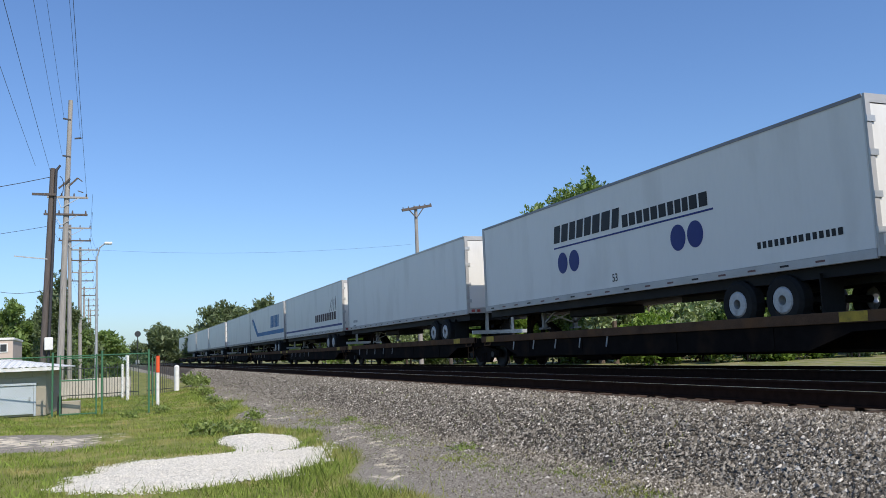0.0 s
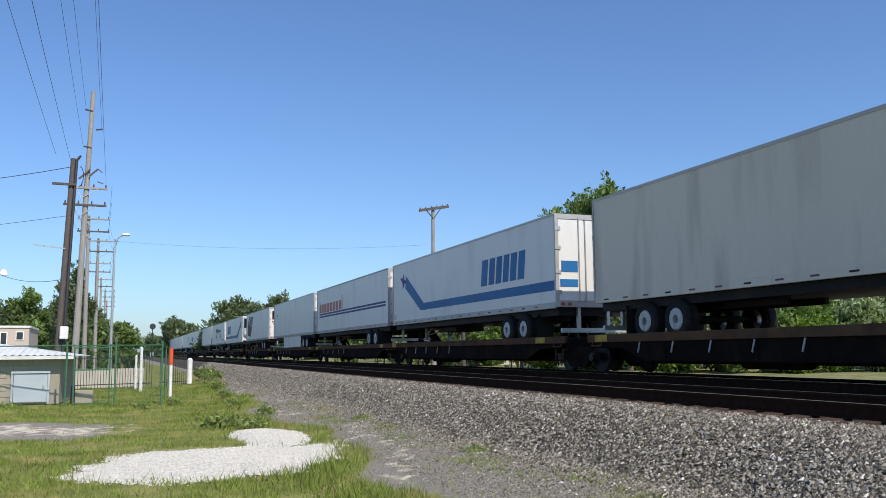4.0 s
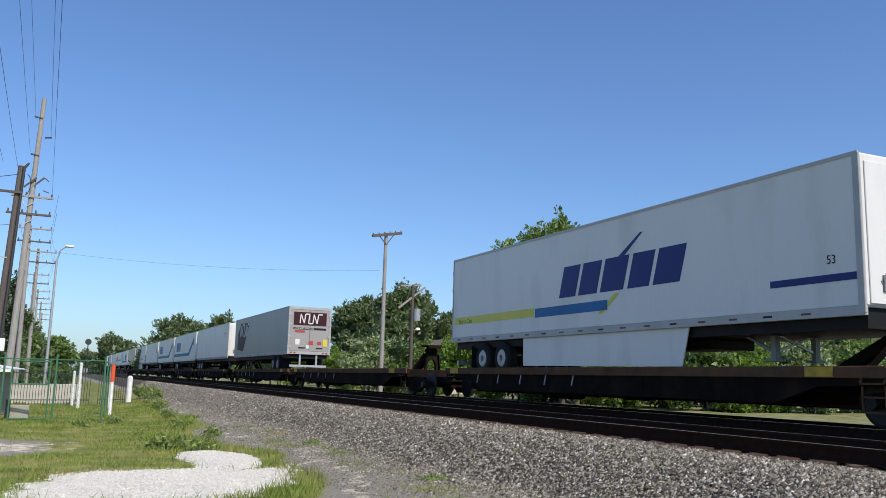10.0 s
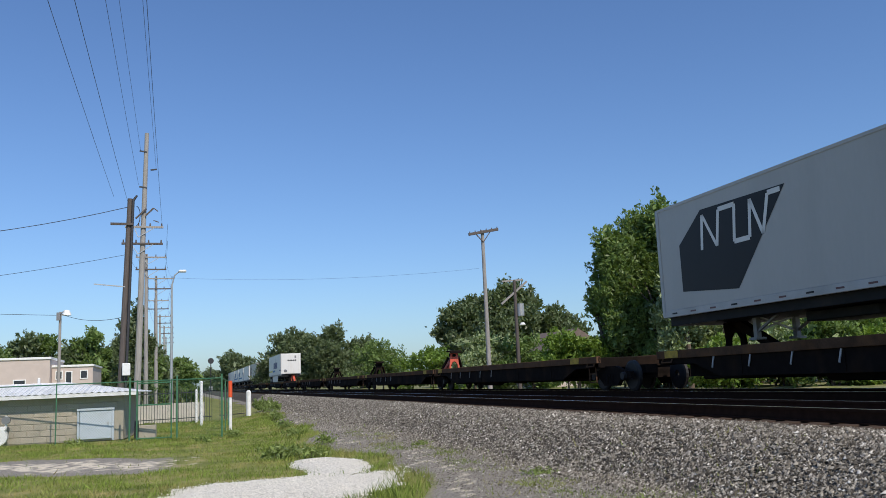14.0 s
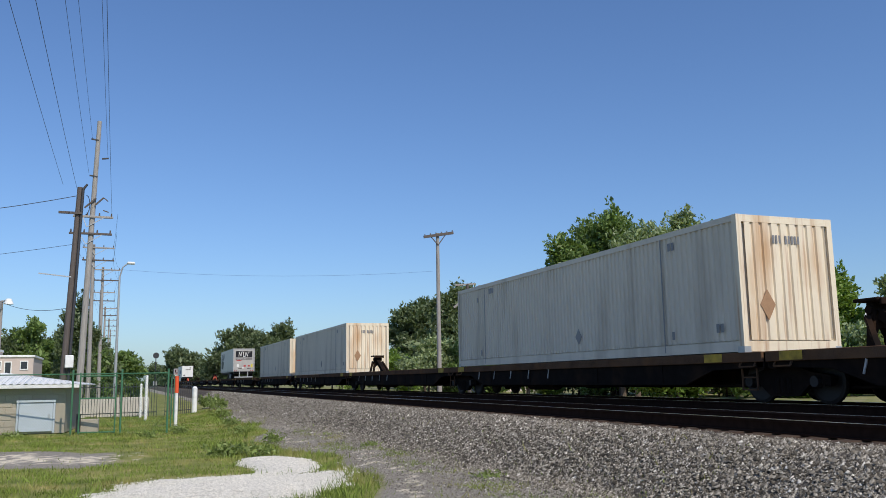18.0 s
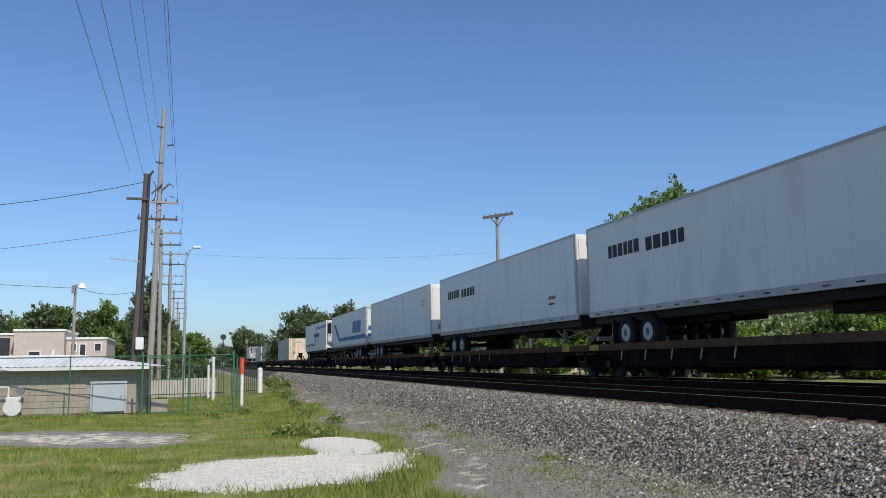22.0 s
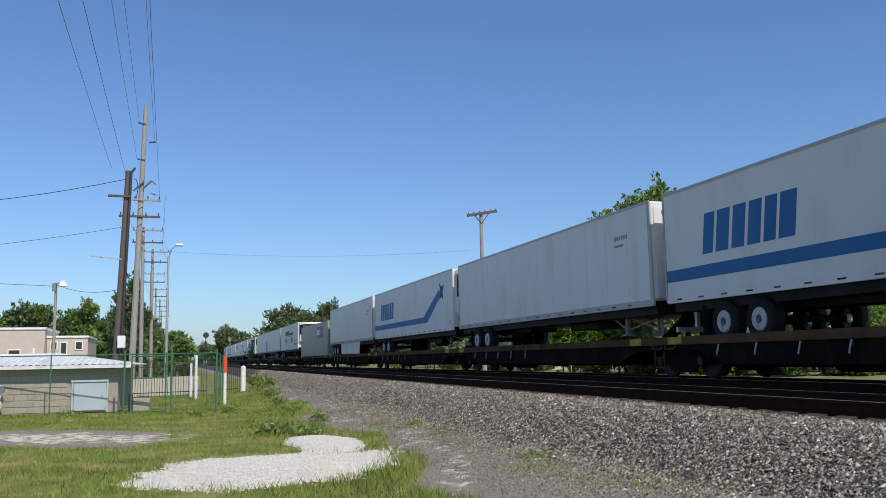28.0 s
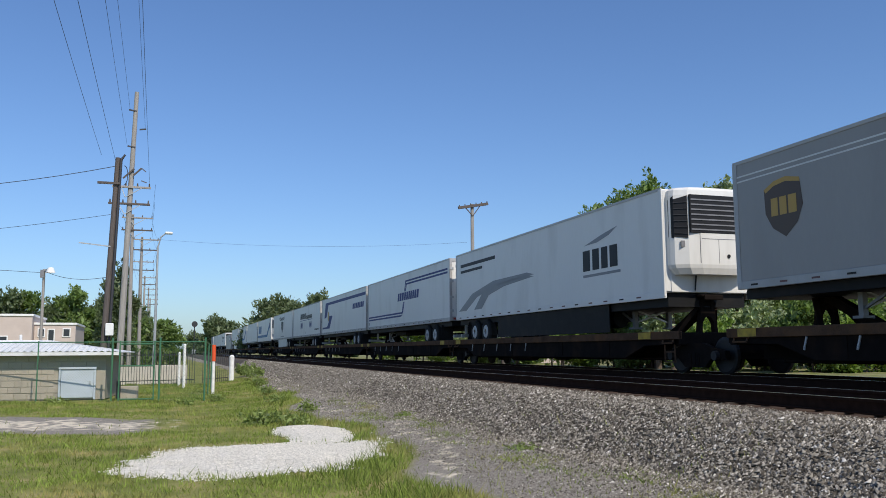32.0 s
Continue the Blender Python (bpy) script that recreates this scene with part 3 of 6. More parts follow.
def build_grass():
    rs = np.random.RandomState(4)
    n = 330000
    y = 9.0 + 43 * rs.rand(n) ** 1.8
    x = -8.5 + 14.8 * rs.rand(n)
    az = np.degrees(np.arctan2(x, y))
    clump = np.sin(x * 1.9 + 2 * np.sin(y * 0.7)) * np.sin(y * 1.3 + 1.1 * np.sin(x * 1.1))
    fine = np.sin(x * 6.3 + 1.7 * np.sin(y * 4.1)) * np.sin(y * 5.2 + x)
    dens = np.where(bare(x, y) > 0.45, 0.035, 0.55 + 0.25 * clump + 0.2 * fine)
    inside = patch_d(x, y)
    keep = (rs.rand(n) < dens) & ((inside + 0.12 * clump + 0.06 * fine < 0.03) | ((inside < 0.22) & (rs.rand(n) < 0.12))) & (az > -17) & ~((x < -1.3) & (y > 34.6)) & ~((pale(x, y) > 0.5) & (rs.rand(n) < 0.8))
    x, y, clump, fine = x[keep], y[keep], clump[keep], fine[keep]
    n = len(x)
    edge = np.exp(-((x - edge_x(y) + 0.45) / 0.5) ** 2)
    rim = np.exp(-((patch_d(x, y) + 0.15) / 0.18) ** 2)
    verge = smooth(29.5, 33.5, y) * (x < 1.5)
    h = rs.uniform(0.02, 0.065, n) * (1 + 0.7 * np.clip(clump, 0, 1) + 0.5 * np.clip(fine, 0, 1))
    h += rs.rand(n) * 0.20 * edge * (rs.rand(n) < 0.5) + rs.rand(n) * 0.10 * rim * (rs.rand(n) < 0.5) + 0.05 * verge * rs.rand(n)
    h += 0.15 * rs.rand(n) * (rs.rand(n) < 0.05)
    a = rs.rand(n) * 6.28
    wd = rs.uniform(0.003, 0.008, n) * (1 + y / 22)
    lean = rs.normal(0, 0.5, (n, 2)) * h[:, None]
    m = 9000
    ys = 7.5 + 20 * rs.rand(m) ** 1.3
    xs = 4.75 + 0.28 * np.sin(ys * 0.8) + rs.normal(0, 0.26, m)
    ok = np.sin(ys * 2.3 + 1.4 * np.sin(xs * 3)) * np.sin(xs * 5 + ys) + rs.normal(0, 0.3, m) > 0.12
    m = int(ok.sum())
    x, y, h = np.r_[x, xs[ok]], np.r_[y, ys[ok]], np.r_[h, rs.uniform(0.015, 0.06, m)]
    a, wd = np.r_[a, rs.rand(m) * 6.28], np.r_[wd, rs.uniform(0.006, 0.014, m)]
    lean = np.r_[lean, rs.normal(0, 0.9, (m, 2)) * h[-m:, None]]
    n += m
    x, y = site(x, y)
    z = np.maximum(ground_z(x, y), np.where(x > 5.75, ballast_z(x, y), -1.0))
    p0 = np.stack([x - wd * np.cos(a), y - wd * np.sin(a), z - 0.01], 1)
    p1 = np.stack([x + wd * np.cos(a), y + wd * np.sin(a), z - 0.01], 1)
    p2 = np.stack([x + lean[:, 0], y + lean[:, 1], z + h], 1)
    v = np.stack([p0, p1, p2], 1).reshape(-1, 3)
    stuff_mesh("grass", v, np.arange(3 * n).reshape(-1, 3), M_GRASS, "short uneven yard grass with taller tufts", "grass")


# ---- plants ----
def leaves(rs, blobs, n, size, material, name):
    """Leafy sprays all over the given lobes (x, y, z, rx, ry, rz), with coarser leaves in the depth of the crown."""
    bl = np.array(blobs, float)
    wt = (bl[:, 3] * bl[:, 4] * bl[:, 5]) ** 0.7
    nc = max(24, n // 30)
    pick = rs.choice(len(bl), nc, p=wt / wt.sum())
    d = rs.normal(0, 1, (nc, 3))
    d /= np.linalg.norm(d, axis=1)[:, None]
    cen = bl[pick, :3] + d * bl[pick, 3:] * rs.uniform(0.45, 1.03, (nc, 1))
    out = d * np.array([1, 1, 0.7]) + np.array([0, 0, 0.75])
    out /= np.linalg.norm(out, axis=1)[:, None]
    span = size * rs.uniform(3.0, 6.0, nc)
    n1 = int(n * 0.78)
    k = rs.randint(0, nc, n1)
    f = rs.rand(n1)
    pos = cen[k] + out[k] * (span[k] * (f - 0.4))[:, None] + rs.normal(0, 1, (n1, 3)) * (span[k] * 0.34 * (1.1 - f))[:, None]
    pk = rs.choice(len(bl), n - n1, p=wt / wt.sum())
    e = rs.normal(0, 1, (n - n1, 3))
    e /= np.linalg.norm(e, axis=1)[:, None]
    core = bl[pk, :3] + e * bl[pk, 3:] * (0.82 * rs.rand(n - n1, 1) ** 0.5)
    pos = np.concatenate([pos, core])
    pos[:, 2] = np.maximum(pos[:, 2], 0.03)
    grow = np.concatenate([out[k], e])
    u = grow + rs.normal(0, 0.75, (n, 3))
    u /= np.linalg.norm(u, axis=1)[:, None]
    w = np.cross(u, rs.normal(0, 1, (n, 3)) + np.array([0, 0, 0.6]))
    w /= np.linalg.norm(w, axis=1)[:, None] + 1e-9
    s = (size * rs.uniform(0.55, 1.25, n))[:, None]
    s[n1:] *= 1.9
    v = np.stack([pos - u * s, pos + w * s * 0.42, pos + u * s, pos - w * s * 0.42], 1).reshape(-1, 3)
    return stuff_mesh(name, v, np.arange(4 * n).reshape(-1, 4), material, "", "")


def tree(x, y, h, lobes, n, size, material, label, stems=1, seed=1, low=0.0, category="tree"):
    """A tapered trunk with limbs that reach into each lobe; lobes are (dx, dy, z, rx, ry, rz)."""
    rs = np.random.RandomState(seed)
    z0 = float(ground_z(np.array(x), np.array(y))) - 0.05
    t = empty("tree" if category == "tree" else "bush", Matrix.Translation((x, y, z0)))
    tagged(t, label, category, "trees" if category == "tree" else "bushes")
    bm = bmesh.new()
    r = 0.028 * h / math.sqrt(stems)
    for k in range(stems):
        ox, oy = (rs.uniform(-0.16, 0.16, 2) * h * (stems > 1))
        top = Vector((ox * 1.5 + lobes[0][0] * 0.3, oy * 1.5 + lobes[0][1] * 0.3, h * 0.62))
        mid = Vector((ox + rs.uniform(-0.1, 0.1), oy, h * 0.3))
        rod(bm, (ox, oy, 0), mid, r, r * 0.75)
        rod(bm, mid, top, r * 0.75, r * 0.3)
        for lb in lobes[k::stems]:
            rod(bm, mid.lerp(top, rs.uniform(0.0, 0.6)), (lb[0], lb[1], lb[2]), r * 0.4, r * 0.1, seg=6)
    part("trunk", bm, M_BARK, t)
    crown = leaves(rs, lobes, n, size, material, "crown")
    crown.parent = t
    return t


def lobes_of(rs, w, d, h, k, bottom=0.2):
    """k irregular lobes that overlap inside a crown w wide, d deep and h high."""
    out = []
    for i in range(k):
        a, f = 2.4 * i + rs.rand(), (i + 0.5) / k
        z = h * (bottom + (1 - bottom) * (0.10 + 0.72 * f + 0.05 * rs.normal()))
        rr = (0.29 + 0.09 * rs.rand()) * math.sqrt(max(0.05, 1 - (max(0.0, f - 0.3) / 0.78) ** 2))
        q = rs.uniform(0.17, 0.27)
        out.append((w * rr * math.cos(a), d * rr * math.sin(a), z, w * q, d * q, h * q * 0.6))
    out.append((0, 0, h * 0.42, w * 0.36, d * 0.36, h * 0.36))
    out.append((w * rs.uniform(-0.1, 0.1), 0, h * 0.84, w * 0.17, d * 0.17, h * 0.13))
    return out


def at_az(az, dist):
    return dist * math.sin(radians(az)), dist * math.cos(radians(az))


def plain_tree(az, dist, top_el, width_deg, n, material, label, seed, size=0.16, bottom=0.12, k=9, category="tree", stems=1):
    rs = np.random.RandomState(seed)
    x, y = site(*at_az(az, dist))
    h = KZ * (1.6 + dist * math.tan(radians(top_el))) - float(ground_z(np.array(x), np.array(y)))
    w = KX * 2 * dist * math.tan(radians(width_deg / 2))
    return tree(x, y, h, lobes_of(rs, w, w * 0.8, h, k, bottom), n, size, material, label, stems, seed, category=category)


# ---- the train: platform cars ----
CAR_L = 17.1


def build_truck(car, yc):
    """A two-axle rail truck under the joint of two platforms."""
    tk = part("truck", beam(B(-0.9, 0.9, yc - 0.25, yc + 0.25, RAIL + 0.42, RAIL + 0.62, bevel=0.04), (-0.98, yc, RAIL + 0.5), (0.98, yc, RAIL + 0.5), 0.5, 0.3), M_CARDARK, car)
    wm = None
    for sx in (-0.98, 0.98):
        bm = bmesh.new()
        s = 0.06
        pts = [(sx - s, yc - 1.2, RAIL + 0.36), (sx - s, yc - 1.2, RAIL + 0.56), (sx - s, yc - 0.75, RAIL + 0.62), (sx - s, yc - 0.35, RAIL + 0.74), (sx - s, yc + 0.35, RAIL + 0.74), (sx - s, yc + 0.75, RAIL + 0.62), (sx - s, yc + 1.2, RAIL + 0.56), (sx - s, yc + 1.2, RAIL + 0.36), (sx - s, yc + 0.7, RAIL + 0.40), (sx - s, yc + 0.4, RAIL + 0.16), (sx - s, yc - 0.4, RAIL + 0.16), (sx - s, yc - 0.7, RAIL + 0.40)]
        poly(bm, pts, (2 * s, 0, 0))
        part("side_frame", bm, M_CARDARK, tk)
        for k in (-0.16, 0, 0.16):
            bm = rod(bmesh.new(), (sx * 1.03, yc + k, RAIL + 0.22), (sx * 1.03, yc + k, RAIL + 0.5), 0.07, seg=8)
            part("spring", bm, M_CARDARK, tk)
        for dy in (-0.89, 0.89):
            part("axle_cap", rod(bmesh.new(), (sx * 1.02, yc + dy, RAIL + 0.44), (sx * 1.16, yc + dy, RAIL + 0.44), 0.13, 0.11, 10), M_WHEEL, tk)
    for sx in (-0.755, 0.755):
        for dy in (-0.89, 0.89):
            if wm is None:
                o = part("wheel", wheel_mesh(0.44, 0.13, 0.10, 22), M_WHEEL, tk)
                wm = o.data
            else:
                o = new("wheel", wm)
                o.parent = tk
            o.matrix_basis = pose(sx, yc + dy, RAIL + 0.442)
    return tk


def build_hitch(car, y, dirn, material):
    """Raised trailer hitch: two legs that meet in a holed plate, a wide head plate and a stout raking strut."""
    z0, z1 = DECK - 0.2, DECK + 0.95
    h = part("hitch", B(-0.16, 0.16, y - 0.05, y + 0.05, z0 + 0.60, z0 + 0.84, bevel=0.015), material, car)
    for sx in (-1, 1):
        pts = [(0.31, 0.0), (0.20, 0.0), (0.17, 0.40), (0.09, 0.52), (0.0, 0.55), (0.0, 0.70), (0.10, 0.72), (0.09, 1.0), (0.18, 1.0), (0.23, 0.55)]
        part("leg", poly(bmesh.new(), [(sx * a, y - 0.08, z0 + b * (z1 - z0 - 0.06)) for a, b in pts], (0, 0.16, 0)), material, h)
    part("web_plate", B(-0.15, 0.15, y - 0.06, y + 0.06, z1 - 0.18, z1 - 0.075, bevel=0.015), material, h)
    part("head_plate", B(-0.32, 0.32, y - 0.30, y + 0.28, z1 - 0.07, z1, bevel=0.02), M_CARDARK, h, "black head plate")
    part("lip", B(-0.28, 0.28, y - 0.36, y - 0.305, z1 - 0.14, z1 - 0.02, bevel=0.01), M_CARDARK, h)
    part("strut", beam(bmesh.new(), (0, y + dirn * 0.1, z1 - 0.3), (0, y + dirn * 1.75, z0 + 0.02), 0.22, 0.2), material if material is M_REDHITCH else M_CARDARK, h)
    for sx in (-0.62, 0.62):
        part("side_brace", beam(bmesh.new(), (sx * 0.45, y, z1 - 0.35), (sx, y + dirn * 0.55, z0 + 0.03), 0.10), M_CARDARK, h)
        part("base_rail", B(sx - 0.1, sx + 0.1, *sorted((y - dirn * 0.5, y + dirn * 2.1)), z0 - 0.05, z0 + 0.10, bevel=0.015), M_CARDARK, h)
    part("base_plate", B(-0.5, 0.5, y - 0.55, y + 0.55, z0 - 0.06, z0 + 0.04, bevel=0.02), M_CARDARK, h)
    part("knuckle", rod(bmesh.new(), (-0.24, y, z1 - 0.22), (0.24, y, z1 - 0.22), 0.08, seg=10), M_CARDARK, h)


def build_car(kind, hitch_mat=None):
    """A platform car: side sills with pale bars for daylight through stake slots, a lowered deck between them, centre
    sill and one truck at its rear joint.
    """
    hitch_mat = hitch_mat or M_CARDARK
    car = empty("platform_car")
    L = CAR_L
    for sx, nm in ((-1.24, "side_sill"), (1.24, "side_sill")):
        bm = bmesh.new()
        s = 1 if sx > 0 else -1
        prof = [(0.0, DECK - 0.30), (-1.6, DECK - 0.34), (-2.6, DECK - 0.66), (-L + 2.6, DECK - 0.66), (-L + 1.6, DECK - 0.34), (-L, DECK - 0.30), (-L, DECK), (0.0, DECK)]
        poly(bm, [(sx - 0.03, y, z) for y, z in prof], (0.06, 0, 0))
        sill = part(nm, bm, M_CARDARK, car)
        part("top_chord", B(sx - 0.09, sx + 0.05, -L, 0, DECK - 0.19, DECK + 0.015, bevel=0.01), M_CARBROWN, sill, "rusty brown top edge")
        if sx < 0:
            me = None
            # Daylight through the open stake slots, drawn as pale slanted bars.
            for k in range(5):
                y = -2.4 - k * 1.35
                if me is None:
                    o = part("stake_pocket", beam(bmesh.new(), (0, 0.05, -0.13), (0, -0.04, 0.13), 0.022, 0.04), M_RIM, sill, "pale bar standing for daylight through a sill slot")
                    me = o.data
                else:
                    o = new("stake_pocket", me)
                    o.parent = sill
                    o["label"] = "pale bar standing for daylight through a sill slot"
                o.matrix_basis = pose(sx - 0.05, y, DECK - 0.33)
            for y in (-0.7, -15.6):
                part("yellow_mark", B(sx - 0.096, sx - 0.09, y - 0.3, y + 0.3, DECK - 0.17, DECK + 0.005), M_YELLOW, sill, "worn yellow paint patch")
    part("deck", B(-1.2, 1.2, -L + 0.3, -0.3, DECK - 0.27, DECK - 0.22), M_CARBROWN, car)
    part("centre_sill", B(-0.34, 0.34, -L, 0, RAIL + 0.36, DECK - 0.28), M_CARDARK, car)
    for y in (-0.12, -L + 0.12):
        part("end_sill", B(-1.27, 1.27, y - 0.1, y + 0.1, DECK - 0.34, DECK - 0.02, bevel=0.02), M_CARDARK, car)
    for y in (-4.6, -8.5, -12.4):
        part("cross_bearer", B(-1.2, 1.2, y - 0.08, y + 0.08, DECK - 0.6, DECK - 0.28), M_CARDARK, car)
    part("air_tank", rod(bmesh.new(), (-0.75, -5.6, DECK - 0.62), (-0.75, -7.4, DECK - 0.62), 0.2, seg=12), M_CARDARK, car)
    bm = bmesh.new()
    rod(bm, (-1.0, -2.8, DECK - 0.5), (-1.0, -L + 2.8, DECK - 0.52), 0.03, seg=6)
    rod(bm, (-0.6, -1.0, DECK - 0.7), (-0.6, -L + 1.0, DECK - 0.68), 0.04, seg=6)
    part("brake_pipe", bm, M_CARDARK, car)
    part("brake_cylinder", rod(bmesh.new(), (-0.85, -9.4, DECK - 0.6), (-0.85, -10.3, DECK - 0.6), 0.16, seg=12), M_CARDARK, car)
    for y in (-0.45, -L + 0.45):
        grab = bmesh.new()
        beam(grab, (-1.33, y - 0.22, DECK - 0.28), (-1.33, y + 0.22, DECK - 0.28), 0.03)
        beam(grab, (-1.33, y - 0.22, DECK - 0.28), (-1.25, y - 0.22, DECK - 0.12), 0.03)
        beam(grab, (-1.33, y + 0.22, DECK - 0.28), (-1.25, y + 0.22, DECK - 0.12), 0.03)
        part("grab_iron", grab, M_CARBROWN, car)
    for y in (-3.4, -6.5, -10.6, -13.6):
        part("side_rib", B(-1.285, -1.271, y - 0.05, y + 0.05, DECK - 0.62, DECK - 0.2), M_CARDARK, car)
    part("coupler_beam", B(-0.2, 0.2, -L - 0.9, -L, RAIL + 0.5, RAIL + 0.75), M_CARDARK, car)
    bm = bmesh.new()
    for z in (DECK - 0.75, DECK - 0.5):
        beam(bm, (-1.22, -L + 0.28, z), (-1.22, -L + 0.72, z), 0.03)
    for y in (-L + 0.28, -L + 0.72):
        beam(bm, (-1.22, y, DECK - 0.76), (-1.22, y, DECK - 0.05), 0.03)
    part("ladder_step", bm, M_CARBROWN, car)
    build_truck(car, -L - 0.25)
    build_truck(car, -1.9) if kind == "head" else None
    if kind in ("lead", "head"):
        build_hitch(car, -1.6, -1, hitch_mat)
    elif kind == "trail":
        build_hitch(car, -L + 0.65, 1, hitch_mat)
    else:
        bm = bmesh.new()
        for sx in (-0.25, 0.25):
            beam(bm, (sx, -L + 1.2, DECK - 0.12), (sx, -L + 3.0, DECK - 0.08), 0.10)
        box(bm, -0.4, 0.4, -L + 2.8, -L + 3.4, DECK - 0.14, DECK - 0.04)
        part("folded_hitch", bm, hitch_mat, car)
    return car


# ---- the train: trailers and containers ----
ZB, ZT = 0.80, 3.33     # underside and roof of a trailer body above the deck edge
TZ = -0.215             # where tyres stand


def side_plate(parent, name, pts, material, label="", lift=0.004):
    """A thin flat mark on the near side: pts are (metres from the leading end, height)."""
    bm = poly(bmesh.new(), [(-1.30 - lift, -u, v) for u, v in pts], (-0.002, 0, 0))
    return part(name, bm, material, parent, label)


def rect(u0, u1, v0, v1, slant=0.0):
    return [(u0, v0), (u1, v0), (u1 + slant, v1), (u0 + slant, v1)]


def word_bars(parent, u0, u1, v0, v1, n, material, slant=0.0, gap=0.2, lift=0.004, thin=False):
    """A word as a row of plain bars of its size and colour; small words as one strip."""
    if thin:
        return side_plate(parent, "lettering_strip", rect(u0, u1, v0, v1), material, "", lift)
    rs = random.Random(int(u0 * 100) + n)
    ws = [rs.uniform(0.8, 1.15) for _ in range(n)]
    k = (u1 - u0) / sum(ws)
    a = u0
    for w in ws:
        side_plate(parent, "lettering_bar", rect(a, a + w * k * (1 - gap), v0, v1, slant * (v1 - v0)), material, "", lift)
        a += w * k


def side_text(parent, body, u, v, size, material, shear=0.0):
    m = Matrix.Translation((-1.306, -u, v)) @ Matrix(((0, 0, -1, 0), (-1, 0, 0, 0), (0, 1, 0, 0), (0, 0, 0, 1)))
    return text_mesh(body, size, m, material, parent, shear=shear)


WHEEL = {}


def trailer_wheels(tr, yc, rim_mat):
    """Two axles with a wheel pair each side, in a sliding frame."""
    bg = part("bogie", B(-0.55, 0.55, yc - 1.45, yc + 1.45, 0.52, 0.72), M_BLACK, tr)
    for dy in (-0.62, 0.62):
        part("axle", rod(bmesh.new(), (-1.0, yc + dy, TZ + 0.49), (1.0, yc + dy, TZ + 0.49), 0.07), M_BLACK, bg)
        for sx in (-1.12, 1.12):
            if "tyre" not in WHEEL:
                WHEEL["tyre"] = part("tyre", wheel_mesh(0.49, 0.34, 0.27, 20), M_TYRE, bg)
                o = WHEEL["tyre"]
                bm = wheel_mesh(0.275, 0.18, 0.10, 16)
                WHEEL["rimmesh"] = bpy.data.meshes.new("rim")
                bm.to_mesh(WHEEL["rimmesh"])
                bm.free()
            else:
                o = new("tyre", WHEEL["tyre"].data)
                o.parent = bg
            o.matrix_basis = pose(sx, yc + dy, TZ + 0.49)
            key = rim_mat.name
            if key not in WHEEL:
                WHEEL[key] = WHEEL["rimmesh"].copy()
                WHEEL[key].materials.append(rim_mat)
            r = new("rim", WHEEL[key])
            r.parent = bg
            r.matrix_basis = pose(sx * 1.08, yc + dy, TZ + 0.49)
    return bg


